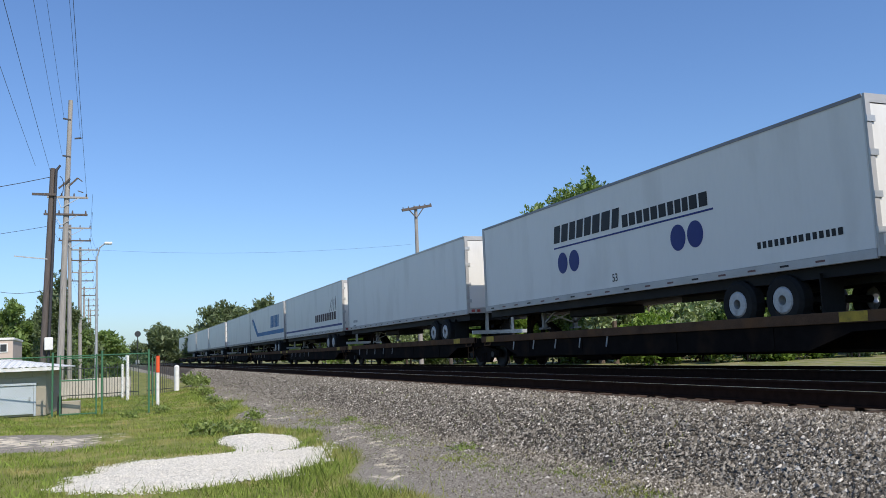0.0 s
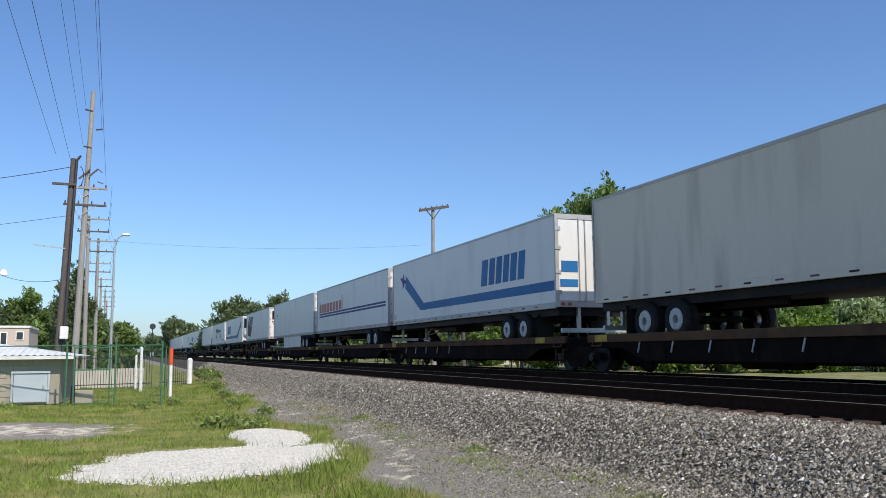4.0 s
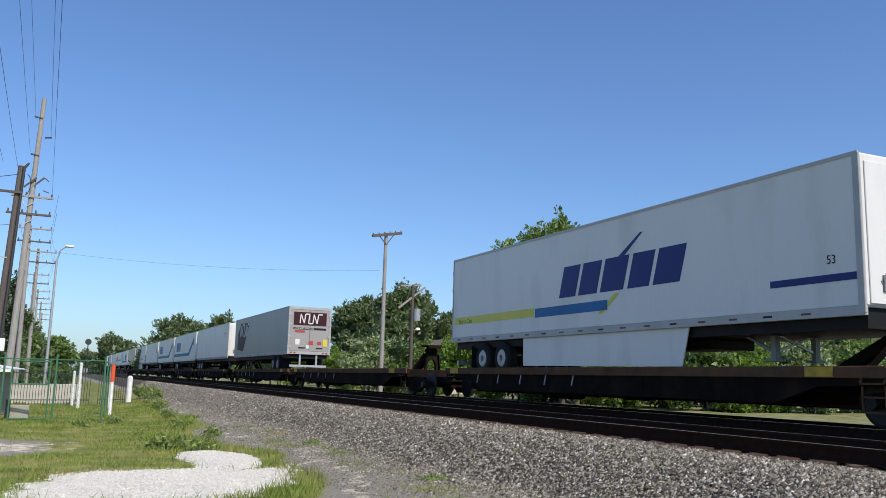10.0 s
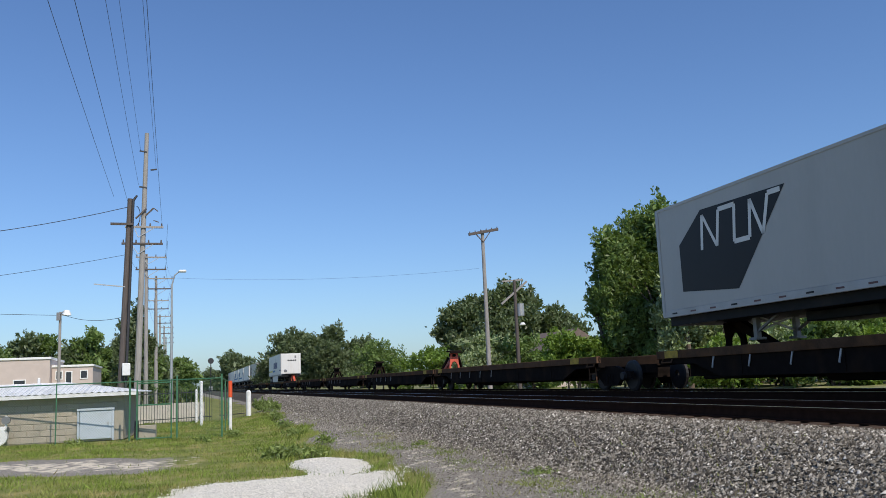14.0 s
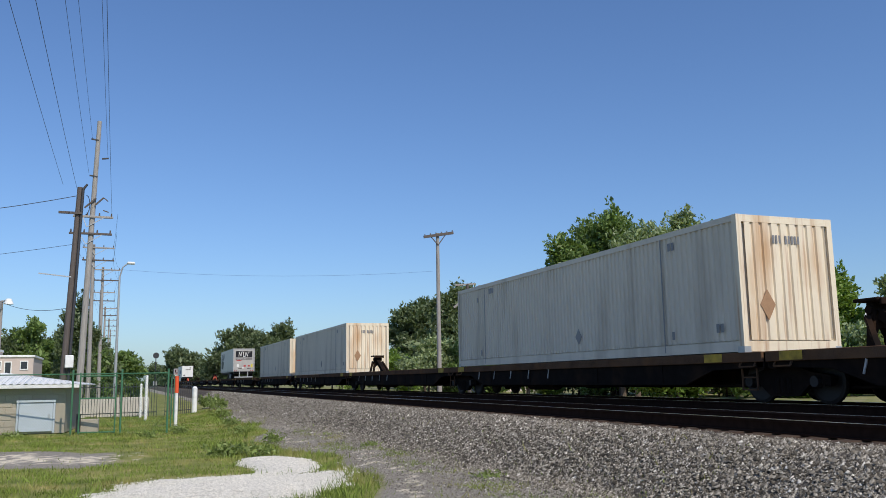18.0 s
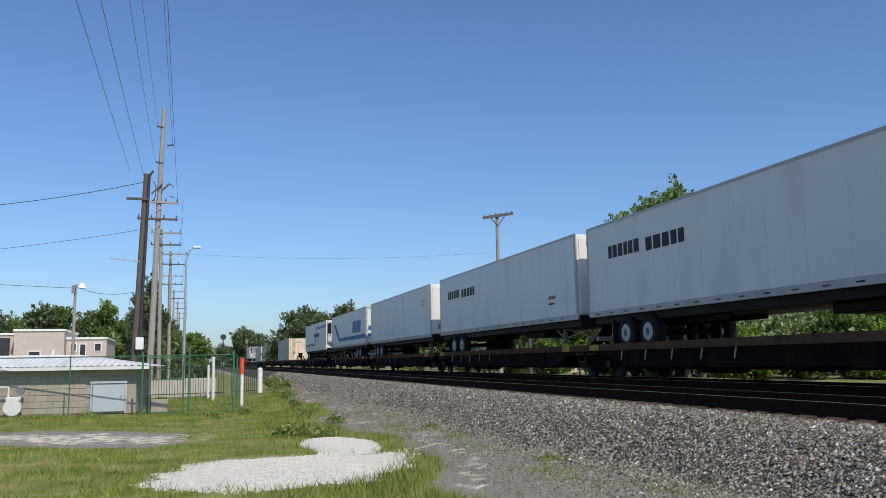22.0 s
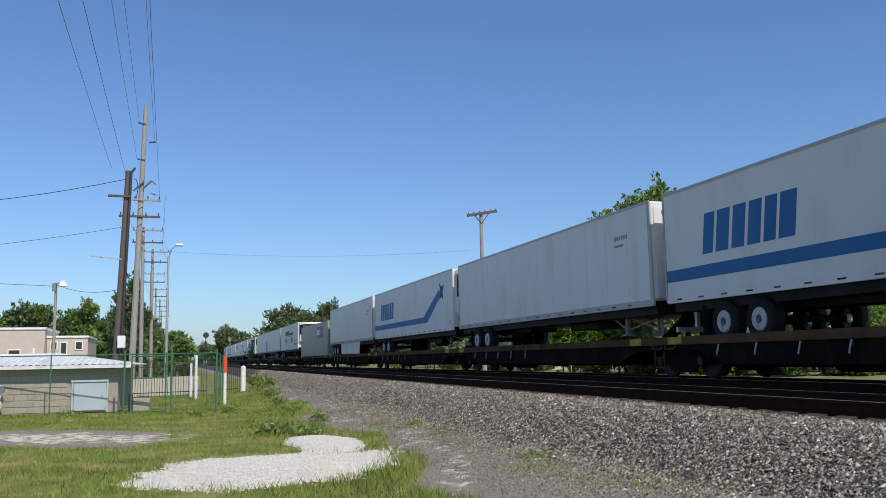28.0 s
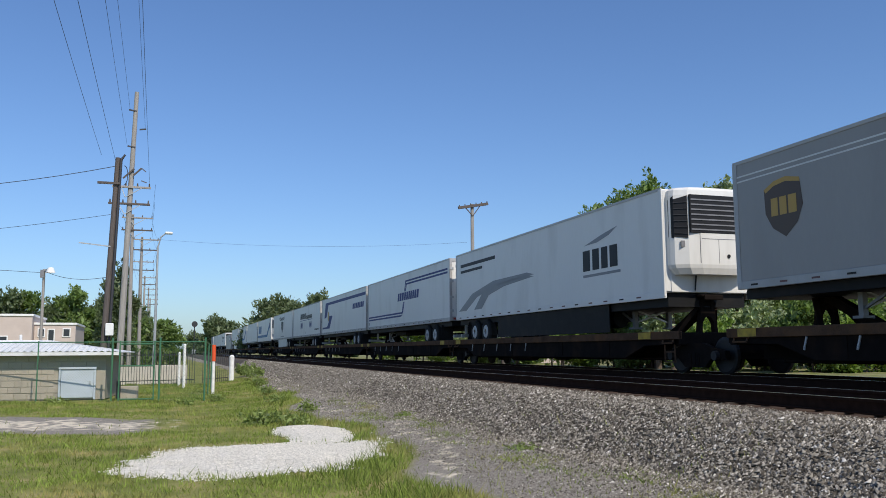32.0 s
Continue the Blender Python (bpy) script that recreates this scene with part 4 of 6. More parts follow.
def reefer_unit(tr, y, d, mat_body, wide=False):
    """A refrigeration unit on the upper nose: rounded white housing, black wrap-round grilles with bars, lower doors. d: +1 out towards +y."""
    plan = [(-1.2, 0.0), (-1.2, 0.14), (-1.14, 0.26), (-0.84, 0.44), (-0.5, 0.5), (0.5, 0.5), (0.84, 0.44), (1.14, 0.26), (1.2, 0.14), (1.2, 0.0)]
    bm = bmesh.new()
    rings = [[bm.verts.new((x * k, y + d * q * k, z)) for x, q in plan] for z, k in ((1.30, 0.86), (1.44, 0.97), (1.52, 1.0), (3.12, 1.0), (3.24, 0.98), (3.30, 0.90))]
    for lo, hi in zip(rings, rings[1:]):
        for k in range(len(plan) - 1):
            bm.faces.new((lo[k], lo[k + 1], hi[k + 1], hi[k]))
    bm.faces.new(rings[0])
    bm.faces.new(rings[-1])
    bmesh.ops.recalc_face_normals(bm, faces=bm.faces)
    u = part("refrigeration_unit", bm, mat_body, tr, "rounded white refrigeration unit")
    for sx in (-1, 1):
        g = bmesh.new()
        for (xa, qa), (xb, qb) in (((-1.205, 0.10), (-1.15, 0.27)), ((-1.15, 0.27), (-0.86, 0.452))):
            poly(g, [(sx * xa, y + d * qa, 2.16), (sx * xb, y + d * qb, 2.12), (sx * xb, y + d * qb, 3.10), (sx * xa, y + d * qa, 3.02)], (sx * 0.01, -d * 0.012, 0))
        part("grille", g, M_INK, u, "black corner grille")
        for k in range(6):
            part("louvre", beam(bmesh.new(), (sx * -1.165, y + d * 0.275, 2.24 + 0.14 * k), (sx * -0.865, y + d * 0.462, 2.22 + 0.145 * k), 0.02, 0.012), M_WIRE, u)
    yy = y + d * 0.5
    for x0, x1, z0, z1 in ((-0.5, 0.5, 2.10, 2.115), (-0.006, 0.006, 1.55, 2.10), (-0.55, -0.54, 1.55, 3.05), (0.6, 0.61, 1.55, 3.05)):
        part("panel_joint", B(x0, x1, *sorted((yy - d * 0.03, yy + d * 0.004)), z0, z1), M_GREYV, u)
    rs = random.Random(4)
    for k in range(6):
        part("name_bar", B(-0.44 + 0.155 * k, -0.44 + 0.155 * k + rs.uniform(0.09, 0.125), *sorted((yy, yy + d * 0.006)), 2.30, 2.54), M_INK, u)
    part("maker_plate", B(-0.13, 0.07, *sorted((yy, yy + d * 0.008)), 2.66, 2.82), M_GREYV, u)
    for k in range(8):
        part("maker_bar", B(-0.36 + 0.09 * k, -0.30 + 0.09 * k, *sorted((yy, yy + d * 0.005)), 2.98, 3.03), M_GREYV, u)
    if wide:
        part("front_grille", B(-0.82, 0.82, *sorted((yy - d * 0.05, yy + d * 0.012)), 2.24, 3.12, bevel=0.005), M_INK, u, "wide black grille")
        for k in range(7):
            part("louvre", B(-0.8, 0.8, *sorted((yy + d * 0.012, yy + d * 0.026)), 2.30 + 0.115 * k, 2.33 + 0.115 * k), M_GREYV, u)
    part("latch", rod(bmesh.new(), (0.28, yy, 1.72), (0.28, yy + d * 0.02, 1.72), 0.045, seg=10), M_INK, u)
    part("badge", B(-1.03, -0.86, *sorted((y + d * 0.36, y + d * 0.39)), 1.92, 2.06), M_GREYV, u)
    part("front_wall", B(-1.12, 1.12, *sorted((y, y + d * 0.03)), ZB + 0.12, 1.40), M_WHITE, tr, "scuffed lower front wall")
    part("hose", rod(bmesh.new(), (-0.45, y + d * 0.06, 0.95), (-0.4, y + d * 0.06, 1.34), 0.02, seg=6), M_INK, tr)
    part("fuel_tank", rod(bmesh.new(), (-0.6, y - d * 3.4, 0.42), (-0.6, y - d * 4.6, 0.42), 0.25, seg=14), M_BLACK, tr, "grimy black fuel tank")


def door_end(tr, y, d, mat_door, rods=True):
    """Two rear doors in a frame with lock rods, hinges, a bumper and tail lamps."""
    fr = bmesh.new()
    for x0, x1, z0, z1 in ((-1.30, -1.19, ZB, ZT), (1.19, 1.30, ZB, ZT), (-1.19, 1.19, ZT - 0.14, ZT), (-1.19, 1.19, ZB, ZB + 0.16)):
        box(fr, x0, x1, *sorted((y, y + d * 0.05)), z0, z1)
    part("door_frame", fr, M_ALU, tr)
    for sx in (-1, 1):
        dr = part("rear_door", B(*sorted((sx * 0.01, sx * 1.185)), *sorted((y, y + d * 0.035)), ZB + 0.17, ZT - 0.15, bevel=0.01), mat_door, tr)
        for k in (0.28, 0.5) if rods else ():
            part("lock_rod", rod(bmesh.new(), (sx * k, y + d * 0.06, ZB + 0.1), (sx * k, y + d * 0.06, ZT - 0.1), 0.016, seg=6), M_STEEL, dr)
        for z in (ZB + 0.4, 1.75, 2.4, ZT - 0.4):
            part("hinge", B(*sorted((sx * 1.12, sx * 1.31)), *sorted((y + d * 0.03, y + d * 0.07)), z - 0.05, z + 0.05), M_STEEL, dr)
    for x in (-1.08, -0.86, 0.86, 1.08):
        part("tail_lamp", B(x - 0.06, x + 0.06, *sorted((y + d * 0.05, y + d * 0.065)), ZB + 0.04, ZB + 0.12), M_TAPE, tr)
    bm = bmesh.new()
    for sx in (-0.5, 0.5):
        box(bm, sx - 0.05, sx + 0.05, *sorted((y - d * 0.12, y - d * 0.02)), 0.16, ZB)
    box(bm, -1.1, 1.1, *sorted((y - d * 0.1, y)), 0.12, 0.24)
    part("rear_bumper", bm, M_STEEL, tr)


def build_trailer(nose, L=16.15, skin=None, rims=None, reefer=False, doors=None, ribs=False, skirt=False, top=None, rods=True):
    """A van trailer. nose: 'lead' or 'trail', the end at which it couples. Its origin is the leading end at deck height."""
    skin, rims = skin or M_WHITE, rims or M_RIM
    tr = empty("semi_trailer")
    part("body", B(-1.30, 1.30, -L, 0, ZB + 0.10, ZT - 0.02, bevel=0.035), skin, tr)
    s = (lambda q: -q) if nose == "lead" else (lambda q: -L + q)
    d = 1 if nose == "lead" else -1
    for sx in (-1, 1):
        part("top_rail", B(*sorted((sx * 1.285, sx * 1.315)), -L + 0.02, -0.02, ZT - 0.06, ZT + 0.004), top or M_GREY, tr)
        part("bottom_rail", B(*sorted((sx * 1.24, sx * 1.312)), -L + 0.01, -0.01, ZB - 0.03, ZB + 0.13, bevel=0.008), skin if reefer else M_ALU, tr)
    n = 17
    for k in range(n):
        a = 0.45 + k * (L - 0.9) / n
        part("reflective_tape", B(-1.316, -1.313, -a - 0.22, -a, ZB + 0.03, ZB + 0.065), M_MARKER if k % 3 else M_INK, tr)
    part("floor_frame", B(-1.15, 1.15, -L + 0.1, -0.1, ZB - 0.22, ZB + 0.1), M_BLACK, tr)
    for sx in (-0.5, 0.5):
        part("slider_rail", B(sx - 0.05, sx + 0.05, *sorted((s(L - 6.2), s(L - 0.6))), ZB - 0.34, ZB - 0.221), M_BLACK, tr)
    part("spare_rack", B(-0.62, 0.62, *sorted((s(4.4), s(6.4))), ZB - 0.42, ZB - 0.23, bevel=0.02), M_BLACK, tr)
    for sx in (-1, 1):
        part("corner_post", B(*sorted((sx * 1.27, sx * 1.318)), *sorted((s(0.0), s(0.14))), ZB, ZT - 0.02, bevel=0.01), M_ALU if not reefer else skin, tr)
        bm = bmesh.new()
        beam(bm, (sx * 0.55, s(2.7), ZB - 0.1), (sx * 0.55, s(2.7), 0.16), 0.12)
        box(bm, sx * 0.55 - 0.14, sx * 0.55 + 0.14, s(2.7) - 0.13, s(2.7) + 0.13, 0.12, 0.17)
        beam(bm, (sx * 0.55, s(2.75), 0.3), (sx * 0.55, s(3.7), ZB - 0.1), 0.05)
        part("landing_leg", bm, M_GREYV, tr)
    part("cross_brace", beam(beam(bmesh.new(), (-0.5, s(2.7), 0.3), (0.5, s(2.7), 0.6), 0.04), (0.5, s(2.7), 0.3), (-0.5, s(2.7), 0.6), 0.04), M_STEEL, tr)
    part("coupler_plate", B(-0.6, 0.6, *sorted((s(0.5), s(1.6))), 0.70, ZB - 0.08), M_BLACK, tr)
    trailer_wheels(tr, s(L - 2.85), rims)
    for sx in (-0.95, 0.95):
        part("mud_flap", B(sx - 0.28, sx + 0.28, s(L - 1.35) - 0.01, s(L - 1.35) + 0.01, 0.0, 0.66), M_TYRE if L % 2 else M_GREYV, tr)
    if ribs:
        me = None
        for k in range(1, 13):
            y = -k * L / 13
            if me is None:
                o = part("side_rib", B(-1.304, -1.296, -0.012, 0.012, ZB + 0.13, ZT - 0.07), skin, tr)
                me = o.data
            else:
                o = new("side_rib", me)
                o.parent = tr
            o.matrix_basis = pose(0, y, 0)
    if skirt == "dark":
        part("side_skirt", B(-1.22, -1.19, *sorted((s(3.0), s(L - 4.6))), 0.05, ZB - 0.03), M_BLACK, tr, "black wind skirt")
    elif skirt:
        a, b = s(4.4), s(L - 4.7)
        bm = poly(bmesh.new(), [(-1.24, a, ZB - 0.02), (-1.24, b, ZB - 0.02), (-1.24, b, 0.06), (-1.24, a + (0.25 if b > a else -0.25), 0.02)], (0.03, 0, 0))
        part("side_skirt", bm, skin, tr, "pale wind skirt")
    door_end(tr, s(L), -d, doors or skin, rods)
    if reefer:
        reefer_unit(tr, s(0), d, M_WHITE, reefer == "wide")
    else:
        part("front_panel", B(-1.2, 1.2, *sorted((s(0.0), s(-0.025))), ZB + 0.15, ZT - 0.15, bevel=0.008), skin, tr)
        part("hose_panel", B(-0.9, -0.5, *sorted((s(-0.03), s(-0.06))), 1.15, 1.4), M_GREYV, tr)
    return tr


def corrugated(bm, y0, y1, z0, z1, x, pitch, depth, marks=(0.38, 0.5, 0.88)):
    n = int(round(abs(y1 - y0) / pitch))
    prev = None
    for i in range(n + 1):
        for fr, dx in ((0.0, 0), (marks[0], 0), (marks[1], depth), (marks[2], depth)):
            y = y0 + (y1 - y0) * min(1.0, (i + fr) / n)
            cur = (bm.verts.new((x + dx, y, z0)), bm.verts.new((x + dx, y, z1)))
            if prev:
                bm.faces.new((prev[0], cur[0], cur[1], prev[1]))
            prev = cur
            if i == n:
                break


def build_container(L=16.15, skin=None, end_skin=None, ribbed=True, z0=0.03, z1=2.66):
    c = empty("shipping_container")
    skin = skin or M_CREAM
    part("body", B(-1.23, 1.27, -L + 0.06, -0.06, z0 + 0.05, z1 - 0.03), skin, c)
    if ribbed:
        bm = bmesh.new()
        corrugated(bm, -0.15, -L + 0.15, z0 + 0.22, z1 - 0.12, -1.285, 0.19, 0.032)
        part("corrugated_side", bm, skin, c)
        bm = bmesh.new()
        corrugated(bm, -1.1, 1.1, z0 + 0.22, z1 - 0.14, 0.0, 0.245, 0.04, (0.62, 0.72, 0.90))
        bm.transform(Matrix(((0, 1, 0, 0), (1, 0, 0, -L - 0.0), (0, 0, 1, 0), (0, 0, 0, 1))))
        part("corrugated_end", bm, end_skin or skin, c, "rust-streaked corrugated end")
        for k in range(9):
            if k != 3:
                part("number_bar", B(-0.38 + 0.085 * k, -0.33 + 0.085 * k, -L - 0.018, -L - 0.012, 2.12, 2.28), M_GREYV, c)
        dm = bmesh.new()
        poly(dm, [(-0.62, -L - 0.006, 0.62), (-0.42, -L - 0.006, 0.92), (-0.62, -L - 0.006, 1.22), (-0.82, -L - 0.006, 0.92)], (0, -0.008, 0))
        part("placard", dm, M_PLACARD, c, "faded brown diamond placard")
        sd = bmesh.new()
        for u, v in ((2.6, 0), (13.4, 0)):
            box(sd, -1.302, -1.296, -u - 0.02, -u + 0.02, z0 + 0.05, z1 - 0.12)
        part("side_joint", sd, M_GREYV, c, "dark vertical panel joint")
        poly_pts = [(-1.304, -9.3, 0.42), (-1.304, -9.12, 0.62), (-1.304, -9.3, 0.82), (-1.304, -9.48, 0.62)]
        part("placard", poly(bmesh.new(), poly_pts, (0.006, 0, 0)), M_GREYV, c, "grey diamond placard")
    else:
        part("smooth_side", B(-1.30, -1.23, -L + 0.1, -0.1, z0 + 0.2, z1 - 0.1), skin, c)
        for k in range(9):
            z = z0 + 0.3 + k * 0.26
            if 4 <= k <= 5:
                continue
            part("end_rib", B(-1.1, 1.1, -L - 0.03, -L + 0.07, z, z + 0.13, bevel=0.03), skin, c)
    for sx in (-1, 1):
        part("bottom_side_rail", B(*sorted((sx * 1.2, sx * 1.30)), -L, 0, z0, z0 + 0.2), skin, c)
        part("top_side_rail", B(*sorted((sx * 1.2, sx * 1.30)), -L, 0, z1 - 0.12, z1), skin, c)
        for y in (0, -L):
            a, b = sorted((y, y + (0.14 if y else -0.14)))
            part("corner_post", B(*sorted((sx * 1.17, sx * 1.305)), a - 0.003, b, z0, z1 + 0.005), (end_skin or skin) if y else skin, c)
    part("end_header", B(-1.17, 1.17, -L - 0.004, -L + 0.1, z1 - 0.14, z1), end_skin or skin, c)
    part("end_sill", B(-1.17, 1.17, -L - 0.004, -L + 0.1, z0, z0 + 0.2), end_skin or skin, c)
    for sx in (-1, 1):
        for y in (-0.09, -L + 0.09):
            part("corner_casting", B(*sorted((sx * 1.14, sx * 1.312)), y - 0.1, y + 0.1, z0 - 0.03, z0 + 0.1), M_STEEL, c)
    return c


def marks_mart(tr, trail):
    if trail:
        word_bars(tr, 1.6, 4.9, 1.75, 2.62, 6, M_BLUE, 0.18)
        side_plate(tr, "stripe", [(0.02, 1.25), (11.9, 1.25), (14.3, 2.35), (14.0, 2.62), (11.2, 1.52), (0.02, 1.52)], M_BLUE, "blue stripe that bends up")
        side_plate(tr, "star", [(14.05, 2.90), (14.35, 2.70), (14.82, 2.78), (14.56, 2.48), (14.66, 2.11), (14.39, 2.27), (14.02, 2.13), (14.19, 2.45)], M_NAVY, "dark blue swallow shape", 0.007)
        side_text(tr, "53", 15.55, 1.02, 0.26, M_INK)
    else:
        word_bars(tr, 10.6, 14.2, 1.72, 2.55, 6, M_BLUE, 0.18)
        side_plate(tr, "stripe", [(2.0, 2.75), (4.4, 1.52), (16.1, 1.52), (16.1, 1.25), (4.0, 1.25), (1.9, 2.25)], M_BLUE, "blue stripe that bends up")
        side_plate(tr, "star", [(1.16, 2.71), (1.54, 2.69), (1.73, 2.91), (1.73, 2.63), (2.14, 2.51), (1.80, 2.43), (1.54, 2.19), (1.50, 2.47)], M_NAVY, "dark blue swallow shape", 0.007)
        side_text(tr, "53", 0.25, 1.02, 0.26, M_INK)
        yb = -16.15 - 0.045
        for sx in (-1, 1):
            part("door_band", B(*sorted((sx * 0.55, sx * 1.15)), yb - 0.004, yb + 0.01, 1.35, 1.55), M_BLUE, tr)
            part("door_word", B(*sorted((sx * 0.55, sx * 1.1)), yb - 0.004, yb + 0.01, 1.75, 2.05), M_BLUE, tr)


def marks_alli(tr, trail):
    word_bars(tr, 4.9, 8.3, 2.28, 2.72, 8, M_INK, 0.2)
    word_bars(tr, 8.4, 11.7, 2.24, 2.52, 11, M_INK, 0.0)
    side_plate(tr, "underline", rect(4.9, 11.8, 2.13, 2.17), M_NAVY)
    for u in (5.35, 5.98, 10.55, 11.15):
        bm = rod(bmesh.new(), (-1.304, -u, 1.74), (-1.307, -u, 1.74), 0.27, seg=24)
        part("disc", bm, M_NAVY, tr, "dark blue disc")
    word_bars(tr, 13.0, 15.15, 1.22, 1.34, 14, M_INK, 0.0, gap=0.35)
    side_text(tr, "53", 7.8, 1.06, 0.26, M_INK)


def marks_nemf(tr, L, silver):
    m = M_MAROON if not silver else M_INK
    side_plate(tr, "badge", [(1.0, 1.3), (3.2, 1.15), (5.0, 2.95), (2.0, 3.0), (1.0, 2.35)], m, "dark angular badge")
    top, low = 2.88, 2.12
    zig = [(1.95, low), (2.05, top), (2.55, low), (2.70, top), (3.3, top), (3.2, low), (3.75, low), (3.85, top), (4.2, low), (4.45, top), (4.85, top)]
    for a, b in zip(zig, zig[1:]):
        side_plate(tr, "badge_stroke", [(a[0] - 0.05, a[1]), (a[0] + 0.05, a[1]), (b[0] + 0.05, b[1]), (b[0] - 0.05, b[1])] if a[1] != b[1] else rect(a[0], b[0], a[1] - 0.05, a[1] + 0.05), M_WHITE, "", 0.008)
    yb = -L - 0.05
    for sx in (-1, 1):
        part("door_badge", B(*sorted((sx * 0.02, sx * 1.0)), yb - 0.004, yb + 0.01, 2.35, 3.05), m, tr)
    zig = [(-0.62, 2.45), (-0.58, 2.95), (-0.36, 2.45), (-0.30, 2.95), (-0.05, 2.95), (-0.1, 2.45), (0.16, 2.45), (0.22, 2.95), (0.42, 2.45), (0.5, 2.95), (0.74, 2.95)]
    for a, b in zip(zig, zig[1:]):
        q = [(a[0] - 0.03, a[1]), (a[0] + 0.03, a[1]), (b[0] + 0.03, b[1]), (b[0] - 0.03, b[1])] if a[1] != b[1] else rect(a[0], b[0], a[1] - 0.03, a[1] + 0.03)
        part("badge_stroke", poly(bmesh.new(), [(x, yb - 0.008, z) for x, z in q], (0, 0.004, 0)), M_WHITE, tr)
    part("slogan_strip", B(-1.0, 1.0, yb - 0.004, yb + 0.01, 2.12, 2.22), M_INK, tr)
    text_mesh("EXCELLENCE IN MOTION!", 0.10, Matrix(((1, 0, 0, -0.93), (0, 0, -1, yb - 0.008), (0, 1, 0, 2.133), (0, 0, 0, 1))), M_WHITE, tr, name="slogan")
    for x, z, w, h, mm in ((-0.72, 1.45, 0.13, 0.15, M_WHITE), (0.1, 1.42, 0.13, 0.10, M_REDV), (-0.1, 1.2, 0.08, 0.09, M_WHITE), (0.60, 1.42, 0.12, 0.08, M_REDV), (0.95, 1.43, 0.12, 0.19, M_YELV), (-0.6, 2.02, 0.3, 0.05, M_REDV), (-0.45, 1.14, 0.2, 0.03, M_INK), (0.62, 1.14, 0.2, 0.03, M_INK)):
        part("sticker", B(x - w, x + w, yb - 0.008, yb + 0.01, z - h, z + h), mm, tr)


def marks_frey(tr, trail):
    for o in (0.0, 0.14):
        side_plate(tr, "stripe", [(0.3, 1.25 + o), (8.0 + o * 0.7, 1.25 + o), (8.0 + o * 0.7, 1.33 + o), (0.3, 1.33 + o)], M_NAVY)
        side_plate(tr, "stripe", [(8.02 + o * 1.2, 1.28 + o), (8.14 + o * 1.2, 1.28 + o), (8.46 + o * 1.2, 1.95), (8.34 + o * 1.2, 1.95)], M_NAVY)
        side_plate(tr, "stripe", [(8.55 + o * 1.2, 2.44), (8.67 + o * 1.2, 2.44), (8.95 + o, 2.95 - o), (8.8 + o, 2.95 - o)], M_NAVY)
        side_plate(tr, "stripe", [(8.86 + o * 0.4, 2.88 - o), (15.9, 2.88 - o), (15.9, 2.96 - o), (8.82 + o * 0.4, 2.96 - o)], M_NAVY)
    word_bars(tr, 7.2, 11.3, 2.02, 2.40, 10, M_NAVY, 0.3)
    side_text(tr, "53'", 0.25, 0.98, 0.24, M_INK)


def marks_land(tr):
    word_bars(tr, 0.8, 6.9, 1.95, 2.45, 8, M_REDV, 0.0)
    side_plate(tr, "letter_stroke", rect(0.8, 0.98, 1.95, 2.62), M_REDV)
    side_plate(tr, "letter_stroke", rect(6.85, 7.0, 1.9, 2.72), M_REDV)
    for v in (1.68, 1.82):
        side_plate(tr, "stripe", rect(0.8, 15.8, v, v + 0.09), M_NAVY)
    yb = -16.15 - 0.05
    part("door_word", B(-1.0, 0.9, yb - 0.004, yb + 0.01, 2.55, 2.75), M_REDV, tr)


def marks_shaf(tr):
    side_plate(tr, "stripe", [(2.2, 2.84), (16.0, 2.84), (16.0, 3.02), (1.7, 3.02)], M_NAVY)
    side_plate(tr, "badge", [(1.7, 3.02), (3.0, 3.02), (2.4, 2.2), (2.0, 1.95), (1.2, 1.95)], M_NAVY, "", 0.008)
    side_plate(tr, "badge", [(3.2, 2.05), (4.6, 2.05), (3.5, 1.18), (0.4, 1.18), (0.4, 1.30), (2.4, 1.30), (3.0, 1.6)], M_NAVY)
    part("disc", rod(bmesh.new(), (-1.304, -2.95, 2.05), (-1.309, -2.95, 2.05), 0.33, seg=24), M_GOLD, tr, "gold disc")
    word_bars(tr, 12.0, 15.5, 2.18, 2.5, 7, M_NAVY, 0.35)
    yb = -16.15 - 0.05
    part("sticker", B(-0.6, 0.1, yb - 0.006, yb + 0.01, 2.2, 2.7), M_REDV, tr)


